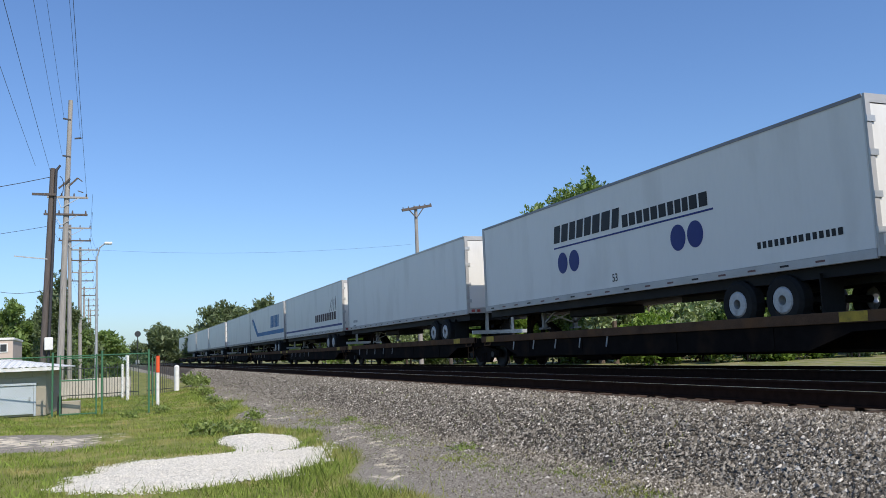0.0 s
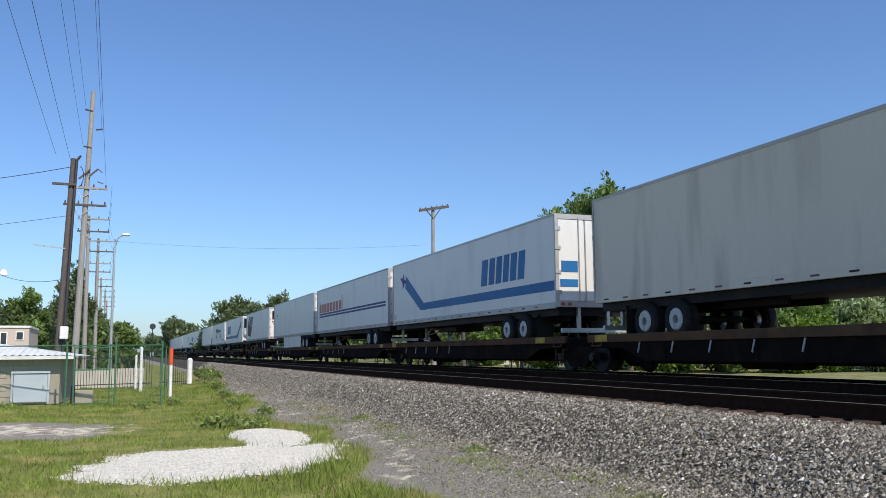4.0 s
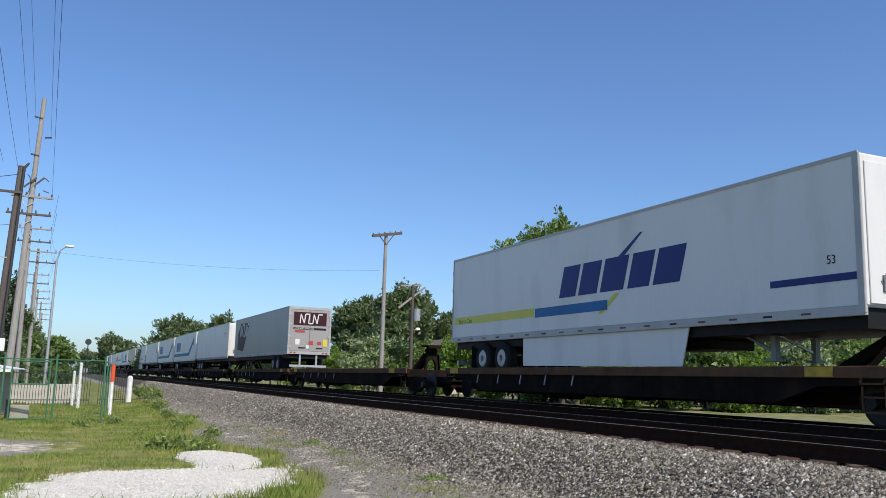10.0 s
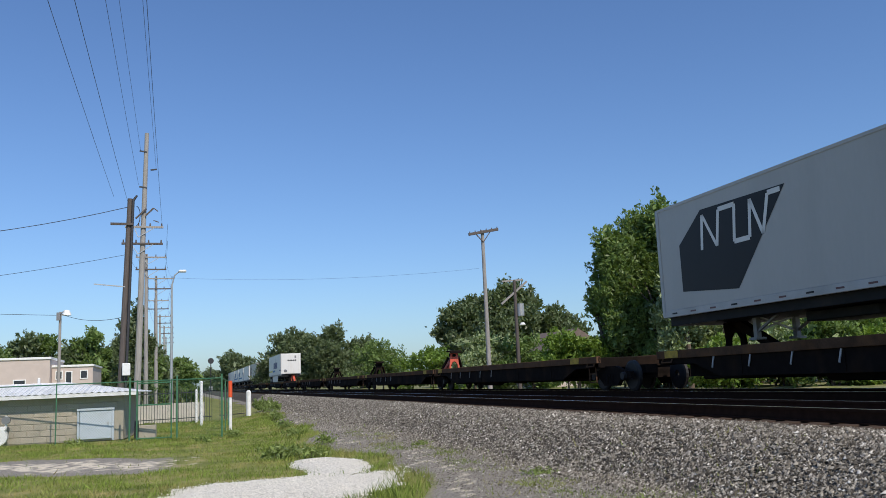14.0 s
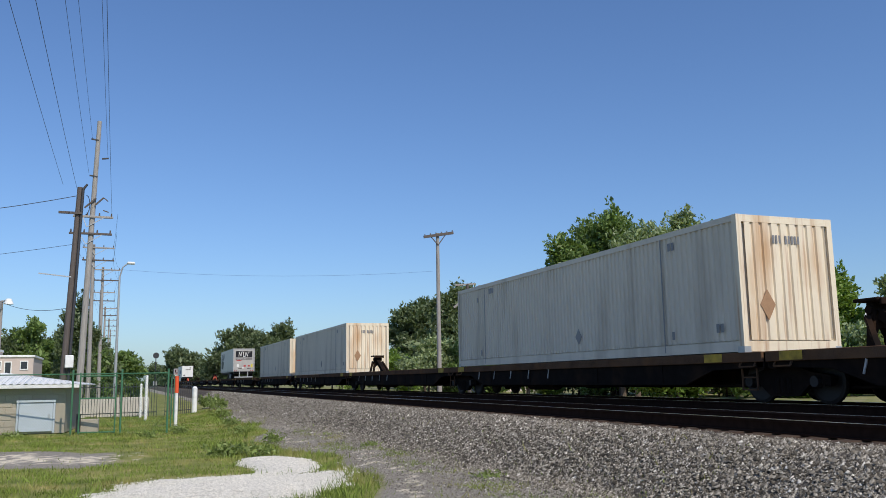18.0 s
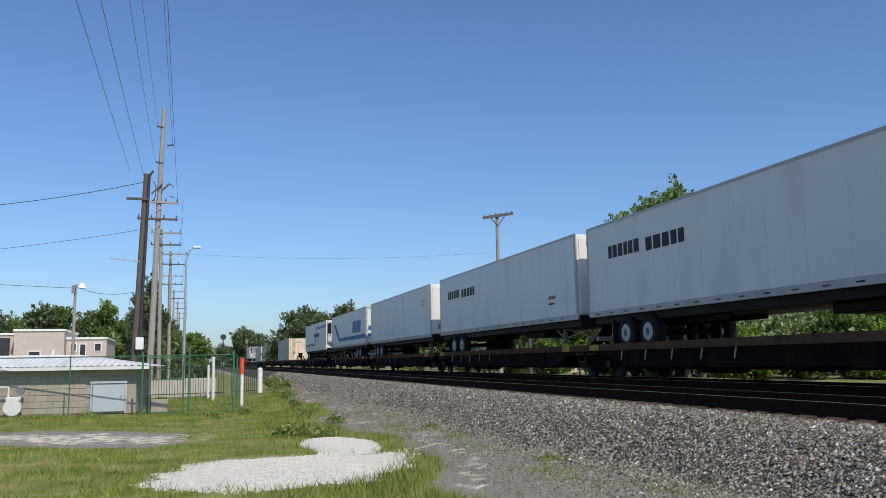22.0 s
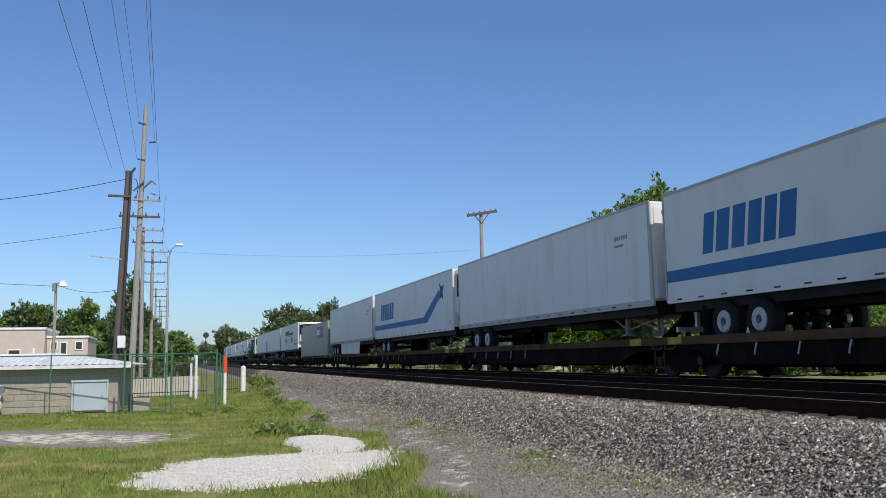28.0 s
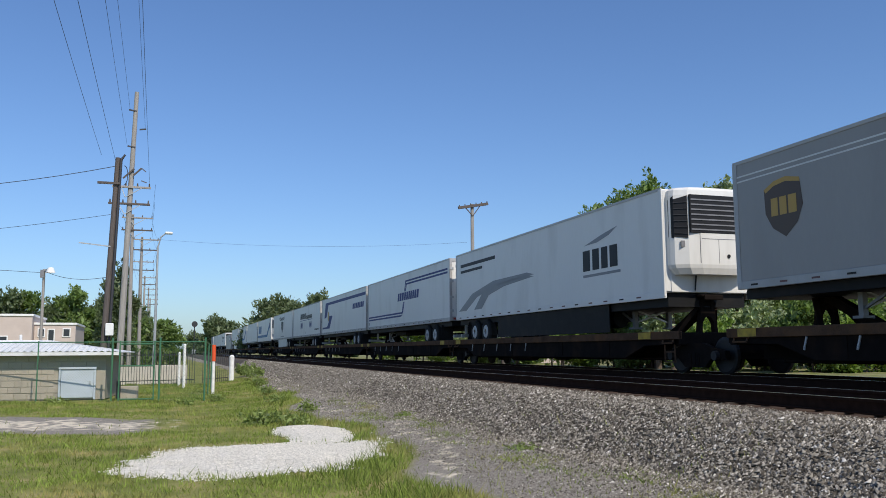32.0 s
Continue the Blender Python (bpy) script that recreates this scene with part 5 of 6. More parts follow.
def marks_swift(tr):
    side_plate(tr, "stripe", rect(0.15, 5.4, 1.30, 1.52), M_YELV, "yellow stripe")
    side_plate(tr, "stripe", rect(5.45, 8.9, 1.27, 1.50), M_BLUE, "blue stripe")
    side_plate(tr, "stripe", [(8.5, 1.2), (8.7, 1.2), (9.4, 1.62), (9.2, 1.62)], M_YELV)
    word_bars(tr, 6.7, 11.7, 1.68, 2.42, 5, M_NAVY, 0.35, 0.14)
    side_plate(tr, "stroke", [(9.35, 2.42), (9.6, 2.42), (10.3, 2.85), (10.2, 2.85)], M_NAVY)
    side_text(tr, "Best in Class", 0.5, 1.33, 0.19, M_INK, 0.2)
    word_bars(tr, 14.1, 16.0, 1.33, 1.45, 16, M_NAVY, thin=True)
    side_text(tr, "53", 15.4, 1.62, 0.2, M_INK)
    yf = -16.15 - 0.03
    for k in range(5):
        x = -0.42 + 0.24 * k
        part("front_bar", B(x, x + 0.17, yf - 0.006, yf + 0.01, 2.42, 2.58), M_INK, tr)
    part("front_sign", B(0.5, 0.7, yf - 0.006, yf + 0.01, 2.75, 3.05), M_GREYV, tr)
    bm = poly(bmesh.new(), [(-0.75, yf - 0.006, 1.5), (-0.95, yf - 0.006, 1.3), (-0.75, yf - 0.006, 1.1), (-0.55, yf - 0.006, 1.3)], (0, 0.01, 0))
    part("diamond_sign", bm, M_GREYV, tr)


def marks_interm(tr):
    side_plate(tr, "badge", rect(5.7, 7.1, 2.68, 3.0), M_INK)
    word_bars(tr, 5.8, 7.0, 2.72, 2.9, 5, M_WHITE, lift=0.008)
    side_text(tr, "INTERMODAL", 7.25, 2.66, 0.42, M_INK, 0.1)
    side_plate(tr, "shield", [(7.2, 2.5), (8.1, 2.55), (9.05, 2.45), (8.9, 1.85), (8.15, 1.4), (7.4, 1.85)], M_INK, "dark shield badge")
    side_plate(tr, "shield_road", [(7.95, 1.65), (8.3, 1.65), (8.2, 2.35), (8.05, 2.35)], M_GREYV, "", 0.008)
    word_bars(tr, 7.0, 9.6, 1.02, 1.12, 14, M_GREYV, thin=True)


def arc_pts(cu, cv, r0, r1, a0, a1, n=12):
    p = [(cu + r0 * math.cos(a0 + (a1 - a0) * i / n) * 1.6, cv + r0 * math.sin(a0 + (a1 - a0) * i / n)) for i in range(n + 1)]
    q = [(cu + r1 * math.cos(a0 + (a1 - a0) * i / n) * 1.6, cv + r1 * math.sin(a0 + (a1 - a0) * i / n)) for i in range(n + 1)]
    return p + q[::-1]


def marks_kllm(tr):
    word_bars(tr, 0.6, 4.6, 2.78, 2.9, 22, M_INK, thin=True)
    word_bars(tr, 0.6, 3.2, 2.56, 2.66, 14, M_INK, thin=True)
    for r in (0, 1):
        a = [(0.35 + 1.9 * r, 1.1), (1.3 + 1.8 * r, 1.1), (2.6 + 1.3 * r, 1.55), (4.6 + 0.9 * r, 1.84 - 0.08 * r), (8.2, 1.95 - 0.06 * r), (7.6, 2.05 - 0.08 * r), (4.4 + 0.9 * r, 2.02 - 0.1 * r), (2.0 + 1.2 * r, 1.7 - 0.02 * r)]
        side_plate(tr, "swoosh", a, M_GREYV, "grey sweeping curve")
    word_bars(tr, 11.8, 14.0, 1.72, 2.28, 4, M_INK, 0.0, 0.25)
    side_plate(tr, "swoosh", [(11.9, 2.42), (12.9, 2.6), (13.9, 2.74), (13.4, 2.56), (12.7, 2.44)], M_GREYV)
    word_bars(tr, 11.8, 14.0, 1.55, 1.62, 14, M_GREYV, thin=True)


def marks_ups(tr):
    side_plate(tr, "shield", [(1.0, 2.62), (1.3, 2.74), (1.65, 2.78), (2.05, 2.7), (2.12, 2.2), (1.95, 1.9), (1.6, 1.66), (1.22, 1.86), (1.02, 2.15)], M_BROWNV, "brown shield badge")
    side_plate(tr, "shield_rim", [(1.0, 2.62), (1.3, 2.74), (1.65, 2.78), (2.05, 2.7), (2.06, 2.62), (1.65, 2.69), (1.3, 2.65), (1.05, 2.55)], M_GOLD, "gold upper rim", 0.007)
    word_bars(tr, 1.2, 2.0, 2.08, 2.42, 3, M_GOLD, lift=0.008)
    for v in (2.9, 3.0):
        side_plate(tr, "stripe", rect(0.1, 16.0, v, v + 0.03), M_WHITE)


def marks_redst(tr):
    for k in range(6):
        side_plate(tr, "stripe", rect(0.15, 4.4 - 0.1 * k, 1.75 + 0.16 * k, 1.82 + 0.16 * k), M_REDV, "red stripe")
    side_plate(tr, "stripe", rect(6.0, 16.0, 1.72, 1.79), M_REDV)
    side_plate(tr, "badge", rect(4.3, 6.2, 1.95, 2.35), M_REDV)
    word_bars(tr, 4.4, 6.1, 2.02, 2.28, 8, M_WHITE, lift=0.008)
    word_bars(tr, 6.4, 9.0, 1.98, 2.1, 12, M_INK, thin=True)
    word_bars(tr, 8.6, 13.0, 1.42, 1.54, 16, M_INK, thin=True)
    yb = -16.15 - 0.05
    part("door_band", B(-1.15, 1.15, yb - 0.004, yb + 0.01, 1.72, 1.8), M_REDV, tr)
    part("door_badge", B(-0.9, 0.0, yb - 0.004, yb + 0.01, 2.2, 2.75), M_REDV, tr)


def marks_vvp(tr):
    side_plate(tr, "badge", rect(14.1, 15.0, 1.98, 2.78), M_REDV, "red square badge")
    side_plate(tr, "badge_cut", [(14.3, 2.7), (14.55, 2.25), (14.8, 2.7), (14.68, 2.7), (14.55, 2.45), (14.42, 2.7)], M_WHITE, "", 0.008)
    word_bars(tr, 14.1, 15.0, 1.85, 1.93, 7, M_REDV, thin=True)


def marks_small(tr, u, v, n=6, m=None):
    for k in range(n):
        side_plate(tr, "number_bar", rect(u + 0.13 * k, u + 0.13 * k + 0.085, v, v + 0.11), m or M_GREYV)
    word_bars(tr, u, u + 0.5, v - 0.17, v - 0.11, n, m or M_GREYV, thin=True)


def marks_tc(tr):
    word_bars(tr, 1.4, 3.3, 2.32, 2.66, 6, M_INK, 0.0)
    word_bars(tr, 3.6, 5.6, 2.28, 2.62, 5, M_INK, 0.0)
    marks_small(tr, 13.8, 1.5, 5, M_INK)


def marks_cannon(tr):
    side_plate(tr, "stripe", rect(0.1, 16.0, 1.1, 1.2), M_NAVY)
    word_bars(tr, 9.5, 14.8, 1.45, 1.85, 10, M_MAROON, 0.0)
    for k in range(4):
        side_plate(tr, "stroke", [(13.2 + 0.5 * k, 1.9), (13.3 + 0.5 * k, 1.9), (13.8 + 0.3 * k, 2.5 + 0.15 * (k % 2)), (13.7 + 0.3 * k, 2.5)], M_MAROON)


def marks_fedex(c):
    side_plate(c, "badge", rect(10.2, 13.9, 1.42, 2.36), M_PURPLE, "purple banner")
    word_bars(c, 10.4, 11.9, 1.68, 2.10, 5, M_WHITE, lift=0.008)
    word_bars(c, 12.1, 13.6, 1.76, 2.0, 9, M_GREYV, lift=0.008)
    part("badge", B(-0.95, 0.6, -16.15 - 0.045, -16.15 - 0.03, 1.95, 2.45), M_PURPLE, c, "purple banner")
    for k in range(5):
        part("end_bar", B(-0.85 + 0.27 * k, -0.66 + 0.27 * k, -16.15 - 0.052, -16.15 - 0.045, 2.08, 2.3), M_WHITE, c)
    for u in (1.6, 2.0):
        side_plate(c, "diamond", [(u, 2.05), (u + 0.16, 1.85), (u, 1.65), (u - 0.16, 1.85)], M_WHITE)


UNITS = []     # what rides where: thing or None, its leading end along the line at the start, the hitch of its car


def raise_body(thing):
    """Bodies and marks are drawn 2.53 m high; the real bodies stand HB times as tall, on wheels of the same size."""
    done = set()
    for o in thing.children_recursive:
        x, y, z = o.matrix_basis.translation
        o.matrix_basis.translation = (x, y, z * HB)
        if o.name.startswith(("tyre", "rim")) or o.data.name in done:
            continue
        done.add(o.data.name)
        up = (1, HB, 1) if o.matrix_basis[2][1] > 0.9 else (1, 1, HB)
        o.data.transform(Matrix.Diagonal((*up, 1)))


def put(thing, u, label, category="trailer"):
    raise_body(thing)
    tagged(thing, label, category, "train load")
    UNITS.append((thing, u))


def build_loads():
    W = "white semi trailer with "
    mr = build_trailer("trail", reefer=True)
    marks_mart(mr, True)
    put(mr, 9.8, W + "blue bent stripe and refrigeration unit")
    for u in (-133.6, -150.7, -549.8, -656.4, -690.2):
        UNITS.append((copy_thing(mr, pose(0, 0, 0)), u))
    ml = build_trailer("lead")
    marks_mart(ml, False)
    put(ml, -61.4, W + "blue bent stripe and closed rear doors")
    for u in (80.1, -479.2):
        UNITS.append((copy_thing(ml, pose(0, 0, 0)), u))
    al = build_trailer("lead", L=15.75, top=M_GREYV)
    marks_alli(al, False)
    put(al, 27.9, W + "dark lettering and four blue discs")
    UNITS.append((copy_thing(al, pose(0, 0, 0)), -725.5))
    ar = build_trailer("trail", reefer="wide")
    marks_alli(ar, True)
    put(ar, -603.3, W + "lettering, blue discs and refrigeration unit")
    n1 = build_trailer("lead", L=14.63, top=M_GREYV, rods=False)
    marks_nemf(n1, 14.63, False)
    put(n1, -9.5, W + "maroon angular badge and marked rear doors")
    n2 = build_trailer("lead", skin=M_DGREY, rims=M_GREYV, top=M_GREYV, rods=False)
    marks_nemf(n2, 16.15, False)
    put(n2, -187.0, "grey semi trailer with maroon badge and stickered doors")
    n3 = build_trailer("lead", L=14.63, skin=M_GREY, rods=False)
    marks_nemf(n3, 14.63, True)
    put(n3, -334.3, "pale grey semi trailer with dark badge on its doors")
    pl = build_trailer("lead", ribs=False)
    marks_small(pl, 1.0, 1.1)
    put(pl, 45.7, "plain white semi trailer with steel wheels")
    for u in (96.5, 114.7, 132.2, 150.0, 167.5, -569.0, -586.2):
        UNITS.append((copy_thing(pl, pose(0, 0, 0)), u))
    pt = build_trailer("trail", ribs=True)
    marks_small(pt, 14.2, 2.55)
    put(pt, -168.0, "plain white ribbed semi trailer with bright front panel")
    for u in (-497.4, -673.4):
        UNITS.append((copy_thing(pt, pose(0, 0, 0)), u))
    ws = build_trailer("lead", skirt=True, ribs=True)
    marks_small(ws, 1.2, 2.4)
    put(ws, -27.1, "white ribbed semi trailer with side skirt and white doors")
    cn = build_trailer("lead")
    marks_cannon(cn)
    put(cn, 63.1, W + "maroon lettering above a dark stripe")
    ls = build_trailer("lead", top=M_GREYV)
    marks_land(ls)
    put(ls, -44.4, W + "red lettering bars and two blue stripes")
    gl = build_trailer("trail", skin=M_CREAM, reefer=True)
    marks_small(gl, 13.0, 2.4)
    put(gl, -79.8, "dull white refrigerated semi trailer with small dark mark")
    rd = build_trailer("lead", skirt=True)
    marks_redst(rd)
    put(rd, -98.6, W + "red stripes and a long side skirt")
    vv = build_trailer("trail", ribs=True)
    marks_vvp(vv)
    put(vv, -116.2, "white ribbed semi trailer with a square red badge")
    sw = build_trailer("trail", skirt=True)
    marks_swift(sw)
    put(sw, -225.9, W + "yellow and blue stripe and dark lettering")
    fr = build_trailer("trail", reefer=True)
    marks_frey(fr, True)
    put(fr, -459.3, W + "stepped blue lines and refrigeration unit")
    f2 = build_trailer("lead")
    marks_frey(f2, False)
    put(f2, -758.9, W + "stepped double blue lines and plain doors")
    tc = build_trailer("trail", ribs=True, skin=M_WHITE)
    marks_tc(tc)
    put(tc, -515.4, "scuffed white semi trailer with two dark words")
    UNITS.append((copy_thing(tc, pose(0, 0, 0)), -532.4))
    p5 = build_trailer("trail", ribs=True, skirt=True, skin=M_WHITE)
    marks_small(p5, 14.3, 2.5)
    put(p5, -639.5, "plain white ribbed semi trailer with side skirt")
    im = build_trailer("lead", skirt=True, rims=M_ALU)
    marks_interm(im)
    put(im, -708.8, W + "dark shield badge and black lettering")
    sh = build_trailer("lead")
    marks_shaf(sh)
    put(sh, -742.2, W + "blue line, curled badge, gold disc")
    kl = build_trailer("trail", reefer="wide", skirt="dark")
    marks_kllm(kl)
    put(kl, -776.0, W + "grey sweeping curves and refrigeration unit")
    up = build_trailer("lead", skin=M_DGREY)
    marks_ups(up)
    put(up, -795.0, "grey semi trailer with brown and gold shield badge")
    ct = build_container(end_skin=M_RUST)
    for u, z, n in ((3.0, 2.3, 3), (13.7, 2.25, 2), (15.3, 0.42, 2), (13.7, 0.35, 1), (1.9, 2.1, 1), (2.2, 0.35, 1)):
        for k in range(n):
            side_plate(ct, "number_bar", rect(u + 0.14 * k, u + 0.14 * k + 0.10, z, z + 0.17), M_GREYV, "", 0.001)
    put(ct, -371.9, "dull cream corrugated shipping container with rusty end", "container")
    for u in (-390.5, -424.7):
        UNITS.append((copy_thing(ct, pose(0, 0, 0)), u))
    fx = build_container(skin=M_DGREY, ribbed=False)
    marks_fedex(fx)
    put(fx, -622.0, "smooth grey shipping container with purple banners", "container")


TRAIL_U = (9.8, -133.6, -150.7, -549.8, -656.4, -690.2, -603.3, -168.0, -497.4, -673.4, -79.8, -116.2, -225.9, -459.3, -515.4, -532.4, -639.5, -776.0)
EMPTY_U = (-205.2, -243.4, -261.0, -278.6, -296.2, -313.8, -351.8, -407.6, -441.9)
FLAT_U = (-371.9, -390.5, -424.7, -622.0)
CARS = []


def build_cars():
    lab = "dark brown articulated platform railcar with worn yellow marks"
    base = {k: tagged(build_car(k), lab, "railcar", "train cars") for k in ("lead", "trail", "flat")}
    red = tagged(build_car("trail", M_REDHITCH), "empty near-black platform railcar with a raised red hitch", "railcar", "train cars")
    red_lead = tagged(build_car("lead", M_REDHITCH), "empty near-black platform railcar with a red leading hitch", "railcar", "train cars")
    first = dict.fromkeys(base, True)
    loads = [u for _, u in UNITS]
    for u in sorted(loads + list(EMPTY_U), reverse=True):
        if u == -243.4:
            CARS.append((red_lead, u))
            continue
        if u == -296.2:
            CARS.append((red, u))
            continue
        k = "trail" if u in TRAIL_U or u in (-205.2, -261.0, -278.6) else "lead" if u in (-407.6, -441.9) else ("flat" if u in EMPTY_U or u in FLAT_U else "lead")
        c = base[k] if first[k] else copy_thing(base[k], pose(0, 0, 0))
        first[k] = False
        CARS.append((c, u))


def motions():
    """The train runs straight along its track at an even speed."""
    times, turn = (0.0, 8.0, 16.0, 24.0, 32.0), -math.degrees(SKEW)
    for thing, u in UNITS:
        walk(thing, [(t, pose(skew(XT, u - 2.5 + V * t), u - 2.5 + V * t, DECK, 0, 0, turn)) for t in times])
    for car, u in CARS:
        walk(car, [(t, pose(skew(XT, u - 2.05 + V * t), u - 2.05 + V * t, 0, 0, 0, turn)) for t in times])


# ---- poles and wires ----
def pole_shaft(p, h, r0, r1, material, lean=(0, 0)):
    return part("shaft", rod(bmesh.new(), (0, 0, -0.4), (lean[0], lean[1], h), r0, r1, 12), material, p)


def crossarm(p, z, w, material, x0=0.0, pins=4):
    a = part("crossarm", B(x0 - w / 2, x0 + w / 2, -0.22, -0.10, z - 0.06, z + 0.06, bevel=0.01), material, p)
    for k in range(pins):
        x = x0 - w / 2 + 0.1 + k * (w - 0.2) / (pins - 1)
        part("insulator", rod(bmesh.new(), (x, -0.16, z + 0.06), (x, -0.16, z + 0.24), 0.05, 0.035, 8), M_POLED, a)
    bm = bmesh.new()
    for sx in (-1, 1):
        beam(bm, (x0 + sx * w * 0.26, -0.2, z - 0.04), (0, -0.16, z - 0.62), 0.04)
    part("arm_brace", bm, M_STEEL, a)
    return a


def build_tall_pole(x, y, h, full=True):
    p = empty("utility_pole", placed(x, y, 0))
    tagged(p, "tall weathered wooden utility pole with crossarms", "utility pole", "poles beside the track")
    pole_shaft(p, h, 0.20, 0.12, M_POLE, (0.42, 0) if full else (-0.1, 0))
    if full:
        for k, z in enumerate((h - 1.2, h - 2.3, h - 3.4)):
            s = -1 if k % 2 == 0 else 1
            part("line_post", beam(bmesh.new(), (s * 0.1 + 0.55, -0.1, z), (s * 0.5 + 0.52, -0.1, z + 0.06), 0.08), M_WIRE, p)
        bm = bmesh.new()
        beam(bm, (0.45, -0.2, h - 4.7), (-0.15, -0.2, h - 5.3), 0.09)
        beam(bm, (0.85, -0.2, h - 4.65), (0.42, -0.2, h - 5.1), 0.09)
        beam(bm, (0.85, -0.2, h - 4.65), (1.1, -0.2, h - 4.85), 0.05)
        beam(bm, (0.85, -0.2, h - 5.4), (1.15, -0.2, h - 5.5), 0.05)
        part("switch_arm", bm, M_POLED, p)
        crossarm(p, h - 5.8, 2.15, M_POLE, 0.34)
        crossarm(p, h - 6.8, 2.3, M_POLED, 0.24)
    else:
        crossarm(p, h - 0.3, 2.5, M_POLE, 0.3)
        crossarm(p, h - 1.35, 2.5, M_POLED, 0.3)
    return p


def build_dark_pole(x, y, h):
    p = empty("utility_pole", placed(x, y, 0))
    tagged(p, "dark wooden pole with riser conduit and cable", "utility pole", "poles beside the track")
    pole_shaft(p, h, 0.14, 0.11, M_POLED, (0.36, 0))
    bm = bmesh.new()
    rod(bm, (0.24, -0.1, -0.3), (0.50, -0.1, h - 0.1), 0.06, seg=10)
    rod(bm, (0.50, -0.1, h - 0.1), (0.66, -0.1, h + 0.14), 0.06, 0.045, 10)
    part("riser_conduit", bm, M_WIRE, p, "black riser conduit")
    bm = bmesh.new()
    for k in range(6):
        a, b = math.pi * k / 6, math.pi * (k + 1) / 6
        rod(bm, (0.64 + 0.16 * math.sin(a), -0.05, h - 0.8 + 0.75 * math.cos(a) * 0.6), (0.64 + 0.16 * math.sin(b), -0.05, h - 0.8 + 0.75 * math.cos(b) * 0.6), 0.018, seg=5)
    part("cable_loop", bm, M_WIRE, p)
    part("street_arm", beam(bmesh.new(), (0.2, -0.1, h - 4.05), (-1.1, -0.1, h - 3.92), 0.05), M_STEEL, p)
    part("meter_box", B(0.14, 0.48, -0.36, -0.20, 2.3, 2.85, bevel=0.03), M_WPAINT, p, "white meter box")
    for z in (h - 1.2,):
        part("bracket", B(-0.45, 0.5, -0.2, -0.1, z - 0.05, z + 0.05), M_POLED, p)
    return p


def build_street_lamp(x, y, h, d=0.7):
    p = empty("street_lamp", placed(x, y, 0))
    tagged(p, "slim grey street lamp with one curved arm", "street lamp")
    pole_shaft(p, h - 0.8, 0.10, 0.06, M_STEEL)
    bm = bmesh.new()
    rod(bm, (0, 0, h - 0.9), (d * 0.35, 0, h - 0.25), 0.045, seg=8)
    rod(bm, (d * 0.35, 0, h - 0.25), (d, 0, h), 0.04, seg=8)
    part("arm", bm, M_STEEL, p)
    part("lamp_head", B(d - 0.05, d + 0.42, -0.13, 0.13, h - 0.06, h + 0.10, bevel=0.05), M_WPAINT, p)
    return p


def build_flood(x, y, h):
    p = empty("yard_light", placed(x, y, 0))
    tagged(p, "pale wooden pole with a round yard light", "yard light")
    pole_shaft(p, h, 0.10, 0.07, M_POLE)
    part("bracket", beam(bmesh.new(), (0, 0, h - 0.1), (0.3, -0.2, h + 0.05), 0.06), M_STEEL, p)
    bm = bmesh.new()
    rod(bm, (0.36, -0.2, h - 0.22), (0.36, -0.2, h + 0.08), 0.26, 0.14, 14)
    part("lamp_shade", bm, M_WPAINT, p)
    part("control_box", B(-0.18, 0.02, -0.2, -0.06, h - 0.5, h - 0.05), M_GREYV, p)
    return p


def build_tee_pole(x, y, h):
    p = empty("utility_pole", placed(x, y, 0.3))
    tagged(p, "old bare telegraph pole with a tilted crossarm", "utility pole")
    pole_shaft(p, h, 0.15, 0.10, M_POLE)
    bm = bmesh.new()
    beam(bm, (-0.95, -0.15, h - 0.30), (0.98, -0.15, h + 0.05), 0.13, 0.16)
    a = part("crossarm", bm, M_POLED, p, "tilted wooden crossarm")
    for k in range(6):
        x0 = -0.88 + 0.36 * k
        z0 = h - 0.12 + x0 * 0.18
        part("pin", rod(bmesh.new(), (x0, -0.15, z0), (x0, -0.15, z0 + 0.16), 0.03, seg=6), M_POLED, a)
    bm = bmesh.new()
    beam(bm, (-0.5, -0.15, h - 0.25), (0, -0.1, h - 0.75), 0.05)
    beam(bm, (0.5, -0.15, h - 0.05), (0, -0.1, h - 0.75), 0.05)
    part("arm_brace", bm, M_POLED, p)
    return p


def build_transformer_pole(x, y, h):
    p = empty("utility_pole", placed(x, y, 0.3))
    tagged(p, "leaning utility pole with a broken arm and transformer", "utility pole")
    pole_shaft(p, h, 0.14, 0.10, M_POLED)
    part("crossarm", beam(bmesh.new(), (-1.0, 0, h - 1.6), (0.9, 0, h - 0.1), 0.12), M_POLE, p, "crossarm hanging askew")
    part("crossarm", beam(bmesh.new(), (-0.9, 0, h - 0.1), (0.6, 0, h + 0.02), 0.1), M_POLE, p)
    part("transformer", rod(bmesh.new(), (0.3, -0.1, h - 2.4), (0.3, -0.1, h - 1.6), 0.24, seg=14), M_STEEL, p, "grey transformer can")
    part("lamp_head", rod(bmesh.new(), (0.35, -0.2, h - 3.0), (0.35, -0.2, h - 2.85), 0.2, 0.1, 12), M_WPAINT, p)
    return p


